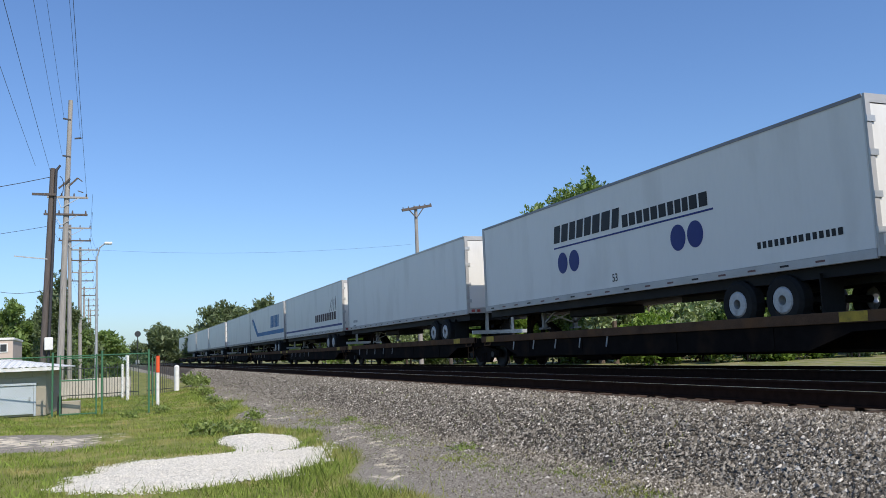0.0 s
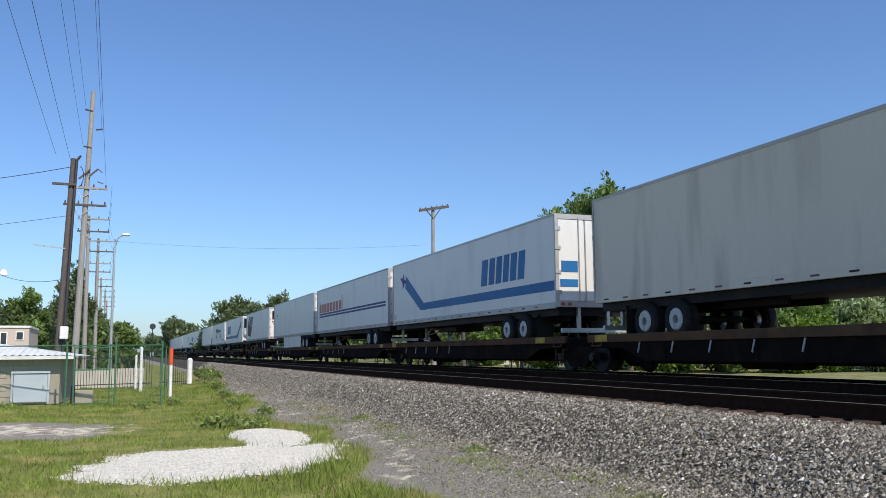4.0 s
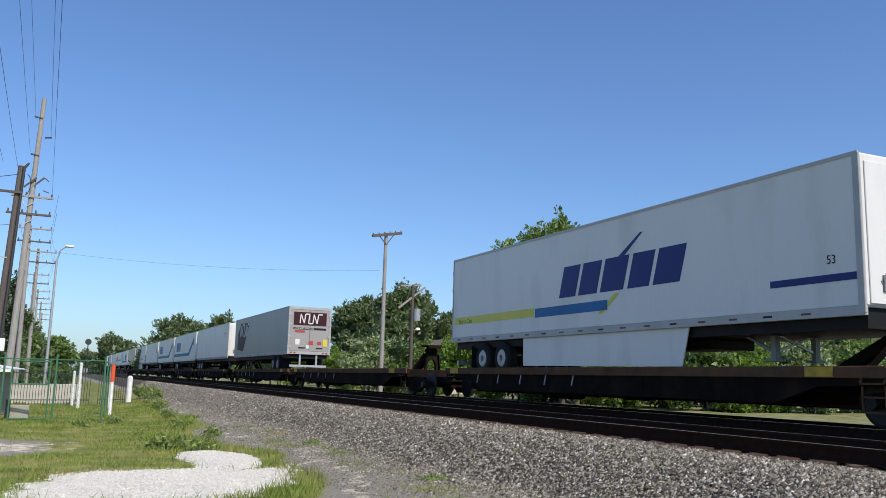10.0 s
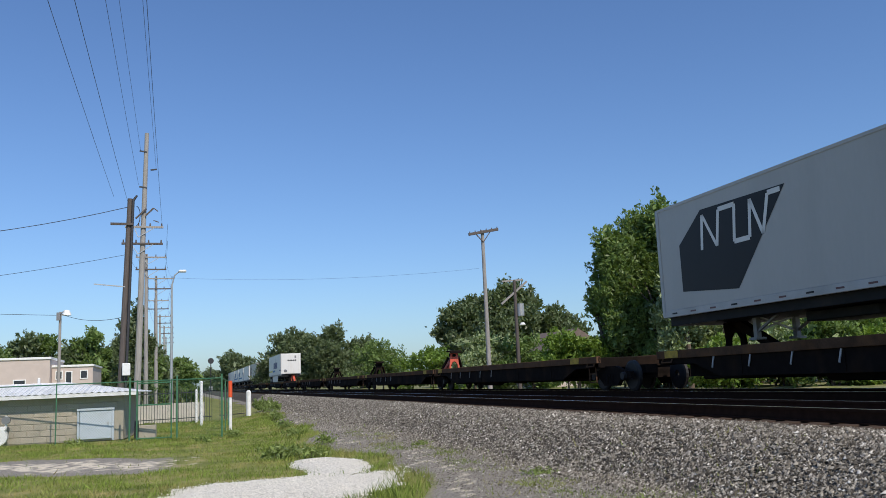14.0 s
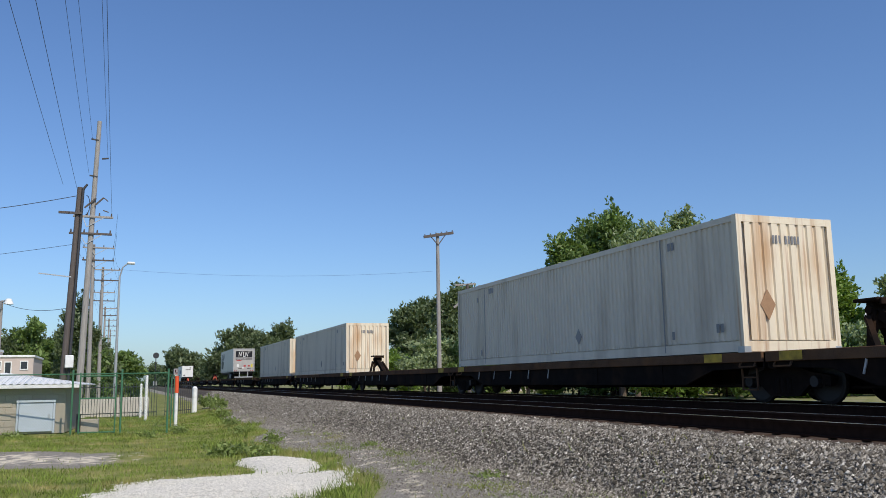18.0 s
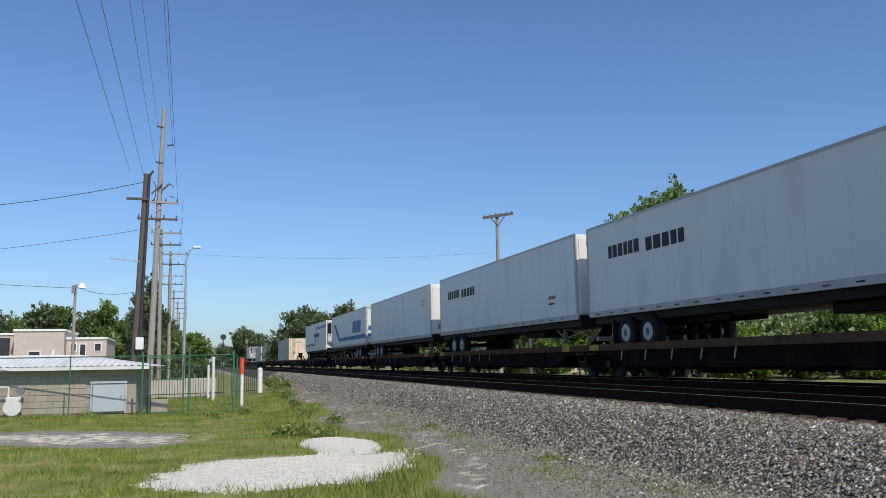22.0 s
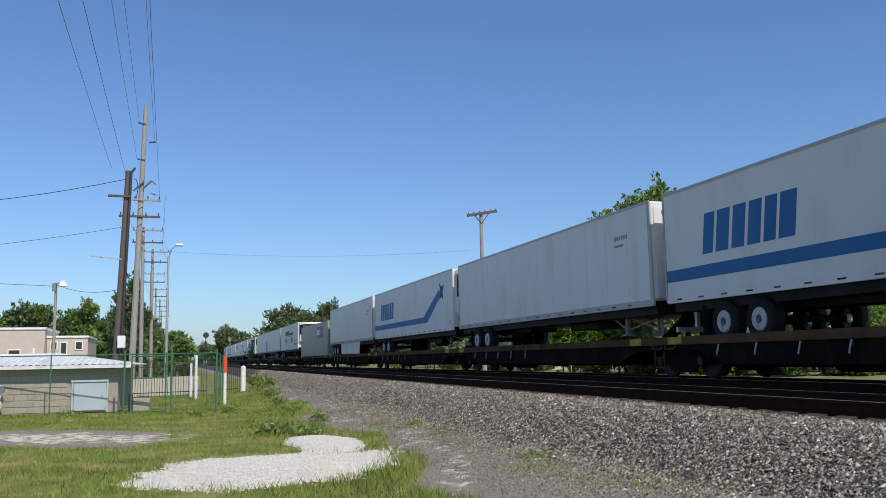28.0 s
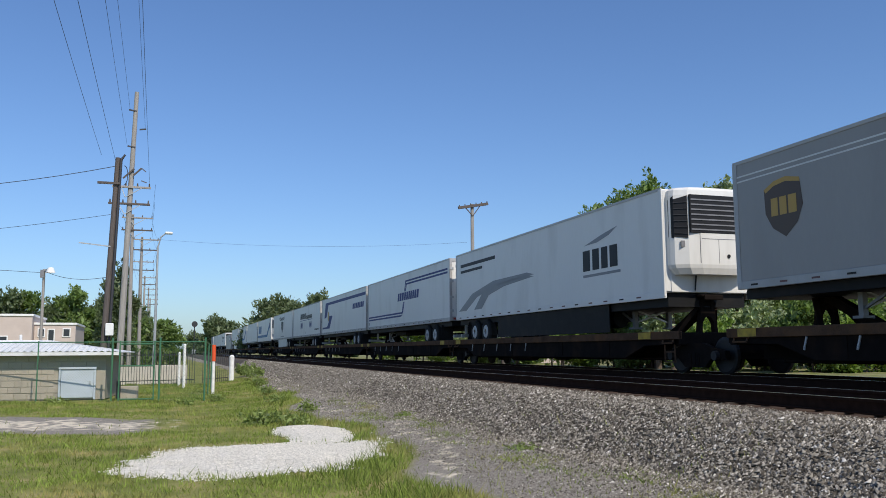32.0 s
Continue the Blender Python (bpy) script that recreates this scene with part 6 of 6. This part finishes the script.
def wire(p, q, sag, r=0.014, n=24):
    p, q = (Vector((*site(v[0], v[1]), KZ * v[2])) for v in (p, q))
    cu = bpy.data.curves.new("wire", "CURVE")
    cu.dimensions, cu.bevel_depth, cu.bevel_resolution = "3D", r, 1
    sp = cu.splines.new("POLY")
    sp.points.add(n)
    for i in range(n + 1):
        t = i / n
        v = p.lerp(q, t)
        sp.points[i].co = (v.x, v.y, v.z - 4 * KZ * sag * t * (1 - t), 1)
    cu.materials.append(M_WIRE)
    return tagged(new("overhead_wire", cu), "thin dark overhead wire between poles", "wire", "overhead wires")


# ---- fences, posts, pump house, buildings ----
def build_fence():
    """Green chain-link fence along the yard, with a gate near its corner."""
    f = empty("chain_link_fence", Matrix.Translation((0, 0, 0)))
    tagged(f, "green painted chain-link fence with a closed gate", "fence")
    a, b = Vector((*site(-9.8, 35.2), 0)), Vector((*site(1.6, 33.6), 0))
    stops = [0.0, 0.30, 0.545, 0.745, 0.765, 0.86, 0.875, 1.0]
    pts = [a.lerp(b, t) for t in stops]
    H = 2.24
    for i, p in enumerate(pts):
        r = 0.036 if i in (3, 6, 7) else 0.024
        part("post", rod(bmesh.new(), (p.x, p.y, -0.1), (p.x, p.y, H + (0.16 if i in (3, 6, 7) else 0.05)), r, seg=8), M_GREENP, f)
    part("top_rail", rod(bmesh.new(), (a.x, a.y, H), (b.x, b.y, H), 0.022, seg=6), M_GREENP, f)
    g0, g1 = pts[4], pts[5]
    gate = bmesh.new()
    for z in (0.1, 1.34, 2.16):
        rod(gate, (g0.x, g0.y, z), (g1.x, g1.y, z), 0.026, seg=6)
    for p in (g0, g1):
        rod(gate, (p.x, p.y, 0.08), (p.x, p.y, 2.19), 0.03, seg=6)
    part("gate", gate, M_GREENP, f, "green tubular gate frame")

    def mesh_run(p, q, name="mesh"):
        d = (q - p)
        ln = d.length
        d = d / ln
        bm = bmesh.new()
        step, w = 0.10, 0.0017
        n = int((ln + H) / step)
        for s in (1, -1):
            for k in range(n):
                u0 = k * step - (H if s > 0 else 0)
                lo, hi = 0.0, H
                ua, ub = (u0, u0 + H) if s > 0 else (u0, u0 - H)
                za, zb = lo, hi
                pts2 = []
                for (u, z) in ((ua, za), (ub, zb)):
                    pts2.append([u, z])
                (u1, z1), (u2, z2) = pts2
                lo_t, hi_t = 0.0, 1.0
                du = u2 - u1
                for bound, sgn in ((0.0, 1), (ln, -1)):
                    f1, f2 = sgn * (u1 - bound), sgn * (u2 - bound)
                    if f1 < 0 and f2 < 0:
                        lo_t, hi_t = 1, 0
                    elif f1 < 0:
                        lo_t = max(lo_t, f1 / (f1 - f2))
                    elif f2 < 0:
                        hi_t = min(hi_t, f1 / (f1 - f2))
                if hi_t - lo_t < 0.02:
                    continue
                A, C = [(u1 + du * t, z1 + (z2 - z1) * t) for t in (lo_t, hi_t)]
                P, Q = p + d * A[0], p + d * C[0]
                vs = [bm.verts.new(v) for v in ((P.x, P.y, A[1] - w * 1.4), (P.x, P.y, A[1] + w * 1.4), (Q.x, Q.y, C[1] + w * 1.4), (Q.x, Q.y, C[1] - w * 1.4))]
                bm.faces.new(vs)
        part(name, bm, M_GREENP, f, "woven wire mesh")

    mesh_run(a, pts[3])
    mesh_run(pts[4], pts[5])
    mesh_run(pts[6], b)
    c = Vector((*site(2.6, 47.0), 0))
    for t in (0.35, 0.7):
        p = b.lerp(c, t)
        part("post", rod(bmesh.new(), (p.x, p.y, -0.1), (p.x, p.y, H), 0.026, seg=8), M_GREENP, f)
    part("top_rail", rod(bmesh.new(), (b.x, b.y, H), (c.x, c.y, H - 0.1), 0.02, seg=6), M_GREENP, f)


def build_picket_fence():
    f = empty("iron_fence", Matrix.Diagonal((1, 1, KZ, 1)))
    tagged(f, "black iron picket fence in front of a pale low wall", "fence")
    runs = [((-3.2, 47.5), (1.9, 50.2), 42), ((2.3, 50.5), (3.7, 53.2), 12)]
    me = None
    for (p, q, n) in runs:
        p, q = Vector((*site(*p), 0)), Vector((*site(*q), 0))
        for z in (0.25, 1.45):
            part("rail", beam(bmesh.new(), (p.x, p.y, z), (q.x, q.y, z), 0.04), M_FENCEB, f)
        for k in range(n + 1):
            v = p.lerp(q, k / n)
            if me is None:
                o = part("picket", beam(bmesh.new(), (0, 0, 0.06), (0, 0, 1.62), 0.028), M_FENCEB, f)
                me = o.data
            else:
                o = new("picket", me)
                o.parent = f
            o.matrix_basis = pose(v.x, v.y, 0)
    tagged(obj("low_wall", B(-4.8, 1.84, 51.3, 51.6, 0, 1.1, bevel=0.02), M_PALEWALL), "pale low concrete wall behind an iron fence", "wall")


def build_posts():
    def post(x, y, h, r, label, orange=0.0):
        p = empty("marker_post", placed(x, y, 0))
        tagged(p, label, "post", "marker posts")
        bm = rod(bmesh.new(), (0, 0, -0.2), (0, 0, h - orange), r, seg=12)
        part("shaft", bm, M_WPAINT, p)
        if orange:
            part("band", rod(bmesh.new(), (0, 0, h - orange), (0, 0, h), r * 1.25, seg=12), M_ORANGE, p, "orange top section")
        else:
            part("cap", rod(bmesh.new(), (0, 0, h), (0, 0, h + r * 0.7), r * 1.02, r * 0.5, 12), M_WPAINT, p)
    post(3.9, 53.4, 1.32, 0.13, "thick white painted post at the end of the iron fence")
    post(2.16, 38.8, 1.85, 0.06, "slim white marker post with an orange top", 0.62)
    post(1.26, 45.0, 1.9, 0.06, "slim white marker post inside the fence")
    post(1.15, 49.5, 1.55, 0.055, "small white marker post beside the iron fence")
    post(2.6, 47.0, 1.75, 0.06, "white topped post at the fence line")
    post(-5.0, 41.5, 2.25, 0.055, "white vent pipe beside the pump house")


def build_pump_house():
    h = empty("pump_house")
    tagged(h, "low concrete block pump house with white metal roof", "small building")
    W, D, H = 9.0, 4.2, 1.55
    h.matrix_world = placed(-1.57, 35.7, 0.03) @ Matrix.Rotation(radians(-4.4), 4, "Z")
    part("wall", B(-W, 0, 0, D, 0, H), M_MORTAR, h)
    me = None
    bw, bh, j = 0.40, 0.195, 0.012
    rs = random.Random(2)
    for row in range(7):
        off = 0.2 if row % 2 else 0.0
        k = 0
        while True:
            x = -0.01 - off - k * bw
            k += 1
            if x - bw < -W + 0.02:
                break
            if -1.5 < x - bw / 2 < -0.2 and row * 0.205 < 1.0:
                continue
            if me is None:
                o = part("block", B(-bw + j, 0, -0.02, 0.06, 0, bh - j, bevel=0.006), M_BLOCK, h)
                me = o.data
            else:
                o = new("block", me)
                o.parent = h
            o.matrix_basis = pose(x, rs.uniform(-0.003, 0.003), row * 0.207 + 0.03)
    d = part("door", B(-1.38, -0.36, -0.07, -0.02, 0.06, 1.0, bevel=0.01), M_DOOR, h, "pale blue metal door")
    for x in (-1.42, -0.32):
        part("door_frame", B(x - 0.03, x + 0.03, -0.085, -0.01, 0.0, 1.02), M_DOOR, d)
    part("door_lintel", B(-1.46, -0.28, -0.11, -0.01, 1.01, 1.08), M_DOOR, d)
    part("door_handle", B(-0.5, -0.45, -0.10, -0.07, 0.5, 0.62), M_STEEL, d)
    zr, xh = 1.98, -2.2
    roof = bmesh.new()
    n = 46
    rows = [[], []]
    for k in range(2 * n + 1):
        x = 0.45 - (W + 0.9) * k / (2 * n)
        dz = 0.035 * (k % 2)
        t = max(0.0, (x - xh) / (0.45 - xh))
        rows[0].append(roof.verts.new((x, -0.44, H + 0.03 + dz)))
        rows[1].append(roof.verts.new((x, (1 - t) * D / 2 - t * 0.43, (1 - t) * zr + t * (H + 0.031) + dz)))
    for k in range(2 * n):
        roof.faces.new((rows[0][k], rows[0][k + 1], rows[1][k + 1], rows[1][k]))
    part("roof", roof, M_ROOF, h, "white corrugated metal sheets")
    part("roof_back", poly(bmesh.new(), [(xh, D / 2, zr), (-W - 0.45, D / 2, zr), (-W - 0.45, D + 0.5, H), (0.45, D + 0.5, H)], (0, 0, 0.03)), M_ROOF, h)
    part("roof_end", poly(bmesh.new(), [(xh, D / 2, zr), (0.45, D + 0.5, H), (0.45, -0.42, H)], (0, 0, 0.03)), M_ROOF, h)
    part("fascia", B(-W - 0.45, 0.45, -0.46, -0.42, H - 0.08, H + 0.03), M_WPAINT, h)
    part("soffit", B(-W - 0.4, 0.42, -0.42, 0.0, H - 0.02, H + 0.0), M_GREYV, h)
    st = empty("step_blocks", h.matrix_world @ Matrix.Translation((0.35, -0.1, 0)))
    tagged(st, "stacked concrete blocks beside the pump house", "blocks")
    part("block", B(0, 0.7, 0, 0.35, 0.0, 0.42, bevel=0.01), M_BLOCK, st)
    part("pipe_stub", rod(bmesh.new(), (0.1, -0.1, 0), (0.1, -0.1, 0.6), 0.07), M_FENCEB, st)


def build_gas_meter():
    g = empty("gas_meter", placed(-5.6, 35.1))
    tagged(g, "white gas meter with looped pipes beside a wall", "gas meter")
    part("tank", rod(bmesh.new(), (0.2, -0.14, 0.32), (0.2, 0.14, 0.32), 0.27, seg=18), M_WPAINT, g)
    part("collar", B(-0.02, 0.42, -0.12, 0.12, 0.52, 0.66, bevel=0.03), M_WPAINT, g)
    bm = bmesh.new()
    rod(bm, (-0.5, 0, 0), (-0.5, 0, 0.98), 0.03)
    rod(bm, (-0.5, 0, 0.98), (0.05, 0, 0.98), 0.03)
    rod(bm, (0.05, 0, 0.98), (0.05, 0, 0.6), 0.03)
    rod(bm, (0.4, 0, 0.6), (0.4, 0, 1.0), 0.04)
    part("pipes", bm, M_WPAINT, g)
    part("regulator", rod(bmesh.new(), (0.4, -0.08, 0.85), (0.4, 0.08, 0.85), 0.13, seg=14), M_GREYV, g)
    part("valve", B(-0.58, -0.2, -0.06, 0.06, 0.34, 0.5, bevel=0.03), M_INK, g)


def build_office():
    b = empty("office_building", Matrix.Translation((0, 0.8, 0)) @ Matrix.Diagonal((KX, 1, KZ, 1)))
    tagged(b, "pinkish stucco flat-roofed building behind the yard", "building")
    Y = 76.0
    blocks = [("wing", -8.3, -5.55, Y, 3.55), ("main_block", -11.6, -8.32, Y - 1.2, 4.12), ("far_wing", -22, -11.62, Y + 0.4, 3.9)]
    for nm, x0, x1, y, h in blocks:
        w = part("wall", B(x0, x1, y, y + 9, -0.2, h), M_STUCCO, b)
        part("parapet", B(x0 - 0.08, x1 + 0.08, y - 0.1, y + 9, h, h + 0.16, bevel=0.02), M_WPAINT, w)
    for x0, x1, z0, z1, y in ((-8.0, -7.65, 2.75, 3.25, Y), (-6.35, -5.95, 2.75, 3.25, Y), (-10.6, -9.9, 1.6, 2.7, Y - 1.2), (-7.35, -7.0, 2.0, 3.2, Y)):
        o = part("window", B(x0 - 0.07, x1 + 0.07, y - 0.06, y - 0.004, z0 - 0.07, z1 + 0.07), M_WPAINT, b)
        part("pane", B(x0, x1, y - 0.075, y - 0.06, z0, z1), M_GLASS, o)
    o = part("window", B(-15.2, -12.1, Y + 0.3, Y + 0.396, 1.9, 3.72), M_FENCEB, b)
    part("pane", B(-15.0, -12.2, Y + 0.28, Y + 0.3, 2.0, 3.62), M_GLASS, o)


def build_house(x, y, w, d, h, rise):
    b = empty("house", placed(x, y, 0.35))
    tagged(b, "small house with brown shingle roof among trees", "house")
    part("wall", B(-w / 2, w / 2, 0, d, 0, h), M_STUCCO, b)
    r = poly(bmesh.new(), [(-w / 2 - 0.4, -0.4, h), (w / 2 + 0.4, -0.4, h), (0, -0.4, h + rise)], (0, d + 0.8, 0))
    part("roof", r, M_SHINGLE, b, "brown shingle roof")
    o = part("window", B(-0.9, 0.9, -0.06, -0.004, 1.0, 2.2), M_WPAINT, b)
    part("pane", B(-0.8, 0.8, -0.075, -0.06, 1.1, 2.1), M_GLASS, o)


def build_signal(x, y, h):
    s = empty("railway_signal", placed(x, y, 0))
    tagged(s, "black railway signal mast with round target", "signal")
    part("mast", rod(bmesh.new(), (0, 0, 0), (0, 0, h), 0.16, 0.13), M_FENCEB, s)
    part("target", rod(bmesh.new(), (0, -0.1, h - 0.1), (0, -0.3, h - 0.1), 0.85, seg=20), M_FENCEB, s)
    part("cabinet", B(-0.5, 0.5, 0.6, 1.4, 0.3, 2.2), M_STEEL, s)


# ---- the place ----
build_ground()
build_ballast()
near_track = build_track(XN, "rusty railway track with dark ties, empty")
far_track = build_track(XT, "railway track that carries the freight train")
build_limestone()

build_tall_pole(-1.98, 60.0, 17.0)
for x, y in ((-2.1, 87.0), (-1.55, 104.0), (-2.05, 130.0), (-1.8, 158.0), (-1.4, 187.0), (-1.3, 225.0)):
    build_tall_pole(x, y, 13.2, False)
build_dark_pole(-2.25, 46.0, 10.3)
build_street_lamp(-0.04, 64.0, 9.0, 0.45)
build_flood(-6.2, 60.0, 6.3)
build_tee_pole(18.35, 57.0, 10.2)
build_transformer_pole(22.0, 62.0, 7.6)
build_signal(10.9, 300.0, 9.7)
for x0, y0, z0 in ((-2.6, 46, 10.4), (-2.0, 46, 10.2), (-2.0, 60, 13.8), (-1.9, 60, 15.9), (-1.0, 60, 14.85), (-0.62, 60, 11.3)):
    wire((x0, y0, z0), (x0, -25, z0), 0.5, 0.008)
POLES = ((-1.75, 60.0, 11.4), (-2.1, 87.0, 13.1), (-1.55, 104.0, 13.1), (-2.05, 130.0, 13.1), (-1.8, 158.0, 13.1), (-1.4, 187.0, 13.1), (-1.3, 225.0, 13.1))
for (xa, ya, za), (xb, yb, zb) in zip(POLES, POLES[1:]):
    for dx in (-0.85, 1.45):
        for dz in (0.0, -1.05):
            wire((xa + dx, ya - 0.16, za + dz), (xb + dx, yb - 0.16, zb + dz), 0.5, 0.009)
wire((-2.0, 46, 9.9), (-30, 42, 9.7), 1.9, 0.018)
wire((-2.1, 46, 7.7), (-30, 50, 6.6), 0.9, 0.011)
wire((-6.2, 60, 6.2), (-2.2, 46.2, 4.9), 0.25, 0.014)
wire((-6.2, 60, 6.1), (-40, 44, 8.4), 0.5, 0.016)
wire((-0.1, 64, 8.6), (18.0, 57, 8.1), 0.35, 0.006)
build_fence()
build_picket_fence()
build_posts()
build_pump_house()
build_gas_meter()
build_office()
build_house(29.5, 70, 5.5, 6, 2.6, 2.0)
build_house(54.5, 60, 9, 8, 3.0, 2.4)

def build_clouds():
    """White fair-weather clouds low over the horizon, kilometres off."""
    m = mat("cloud", (0.92, 0.92, 0.93), 1.0, vary=0.04, scale=0.004, fine=0.02, spec=0.0)
    rs = random.Random(12)
    for nm, puffs in (("cloud", [(43.6, 4.6, 1.1), (44.6, 5.4, 1.0), (45.6, 5.9, 1.3), (46.8, 5.4, 1.4), (48.2, 5.0, 1.4), (42.2, 3.3, 0.9), (40.9, 2.7, 0.7), (44.5, 3.2, 1.6), (47.0, 3.0, 1.9)]),
                      ("cloud", [(33.0, 3.2, 1.0), (34.4, 3.6, 1.0), (35.8, 3.1, 1.1), (31.6, 2.4, 0.9), (37.2, 2.4, 0.9), (34.0, 2.0, 1.4)])):
        bm = bmesh.new()
        D = 2100.0
        for az, el, r in puffs:
            x, y = site(*at_az(az, D))
            z = KZ * D * math.tan(radians(el))
            for k in range(46):
                q = D * radians(r) * rs.uniform(0.06, 0.26)
                off = Vector((rs.gauss(0, 0.5), rs.gauss(0, 0.25), rs.gauss(0, 0.34))) * D * radians(r)
                g = bmesh.ops.create_icosphere(bm, subdivisions=2, radius=q)
                for v in g["verts"]:
                    c = v.co.normalized()
                    w = 1 + 0.22 * math.sin(c.x * 7 + k) * math.sin(c.z * 6 + az) + 0.12 * math.sin(c.y * 13 + k)
                    v.co = v.co * w + Vector((x, y, z)) + off
        for f in bm.faces:
            f.smooth = True
        ob = obj(nm, bm, m)
        tagged(ob, "white cumulus cloud low above the horizon", "cloud", "clouds", "structure")


build_clouds()

# trees: bearing, distance, elevation of the top, width in degrees
T = "broadleaf tree in full summer leaf"
for i, (az, dist, el, wd, n, m) in enumerate((
        (25.7, 54, 8.4, 4.4, 30000, M_LEAF), (27.7, 55, 10.3, 5.4, 40000, M_LEAF), (29.6, 50, 9.0, 5.2, 34000, M_LEAF2), (31.8, 54, 9.9, 5.6, 40000, M_LEAF2), (34.0, 56, 9.1, 4.8, 30000, M_LEAF),
        (36.9, 57, 7.2, 4.0, 22000, M_LEAF2), (39.8, 56, 6.0, 3.6, 22000, M_LEAF4), (43.6, 54, 5.2, 5.0, 26000, M_LEAF2), (38.2, 52, 3.6, 5.0, 18000, M_LEAF))):
    plain_tree(az, dist, el, wd, n, m, "silvery green multi-stemmed tree beyond the tracks" if m is M_LEAF2 else T + " beyond the tracks", 10 + i, size=0.145, bottom=0.04, k=15, stems=3)
for i, (az, dist, el, wd, n, m) in enumerate((
        (16.6, 110, 4.9, 4.0, 16000, M_LEAF3), (19.2, 98, 5.7, 5.2, 22000, M_LEAF3), (21.9, 100, 4.0, 3.6, 14000, M_LEAF3),
        (6.6, 150, 3.3, 4.0, 14000, M_LEAF3), (8.7, 145, 3.5, 3.8, 14000, M_LEAF3), (10.5, 150, 2.7, 3.0, 9000, M_LEAF3),
        (3.5, 260, 2.05, 2.8, 8000, M_LEAF3), (4.9, 300, 1.35, 2.6, 6000, M_LEAF3), (2.2, 320, 1.1, 1.4, 3000, M_LEAF3), (6.2, 240, 1.7, 2.6, 6000, M_LEAF3),
        (0.4, 125, 1.9, 2.2, 6000, M_LEAF), (-0.8, 115, 2.6, 2.4, 6000, M_LEAF3))):
    plain_tree(az, dist, el, wd, n, m, "distant dark green tree along the line", 40 + i, size=0.28 if dist < 200 else 0.5, bottom=0.05, k=10)
for i in range(11):
    az = -13.5 + 1.18 * i
    rs = random.Random(i)
    plain_tree(az, 105 + 8 * rs.random(), 2.7 + 1.0 * rs.random(), 2.7, 7000, M_LEAF3 if i % 2 else M_LEAF, "leafy tree in the row behind the buildings", 70 + i, size=0.24, bottom=0.04, k=8)
plain_tree(-14.0, 90, 4.0, 2.4, 3000, M_LEAF3, "tall leafy tree behind the far building", 95, size=0.24, k=8)
plain_tree(-2.0, 92, 5.2, 2.4, 10000, M_LEAF3, "dense dark tree behind the pole line", 96, size=0.2, bottom=0.05, k=10)
for i in range(13):
    az = 12.0 + 2.7 * i
    rs = random.Random(50 + i)
    dist = max(44 + 10 * rs.random() - 0.25 * i, (20 + 4 * rs.random()) / math.sin(radians(az)))
    plain_tree(az, dist, 1.7 + 1.3 * rs.random(), 4.8, 9000, (M_LEAF, M_LEAF4, M_LEAF2)[i % 3], "leafy roadside bush behind the tracks", 120 + i, size=0.15, bottom=0.0, k=10, category="bush", stems=3)

build_loads()
build_cars()
build_stones()
build_grass()
tree(*site(4.9, 55.0), 0.9, [(0, 0, 0.45, 0.8, 0.8, 0.4), (0.5, -0.4, 0.35, 0.5, 0.5, 0.3), (-0.4, 0.3, 0.5, 0.5, 0.5, 0.35)], 1500, 0.07, M_WEED, "tall green weed clump beside the white post", 3, 5, category="bush")
tree(*site(2.3, 22.6), 0.5, [(0, 0, 0.2, 0.55, 0.5, 0.2), (0.4, 0.2, 0.18, 0.4, 0.4, 0.18)], 900, 0.05, M_WEED, "leafy weed clump at the edge of the gravel", 3, 6, category="bush")
for i, (x, y, h, w) in enumerate(((4.6, 50.5, 0.7, 0.6), (4.2, 43.0, 0.6, 0.5), (3.8, 35.5, 0.5, 0.45), (3.5, 30.0, 0.45, 0.4), (3.7, 25.5, 0.4, 0.35), (2.9, 21.8, 0.45, 0.45), (5.1, 20.5, 0.10, 0.3), (5.0, 13.4, 0.09, 0.34), (0.9, 31.5, 0.35, 0.4), (-3.0, 33.9, 0.3, 0.5), (1.9, 33.2, 0.4, 0.4))):
    tree(*site(x, y), h, [(0, 0, h * 0.5, w, w, h * 0.45), (w * 0.5, -0.2, h * 0.4, w * 0.6, w * 0.6, h * 0.35)], 380, 0.028 + 0.03 * h, M_WEED, "low green weeds at the edge of the path", 3, 200 + i, category="bush")
build_ties(near_track, 90, 6.0)
build_ties(far_track, 60, 10.0)
motions()
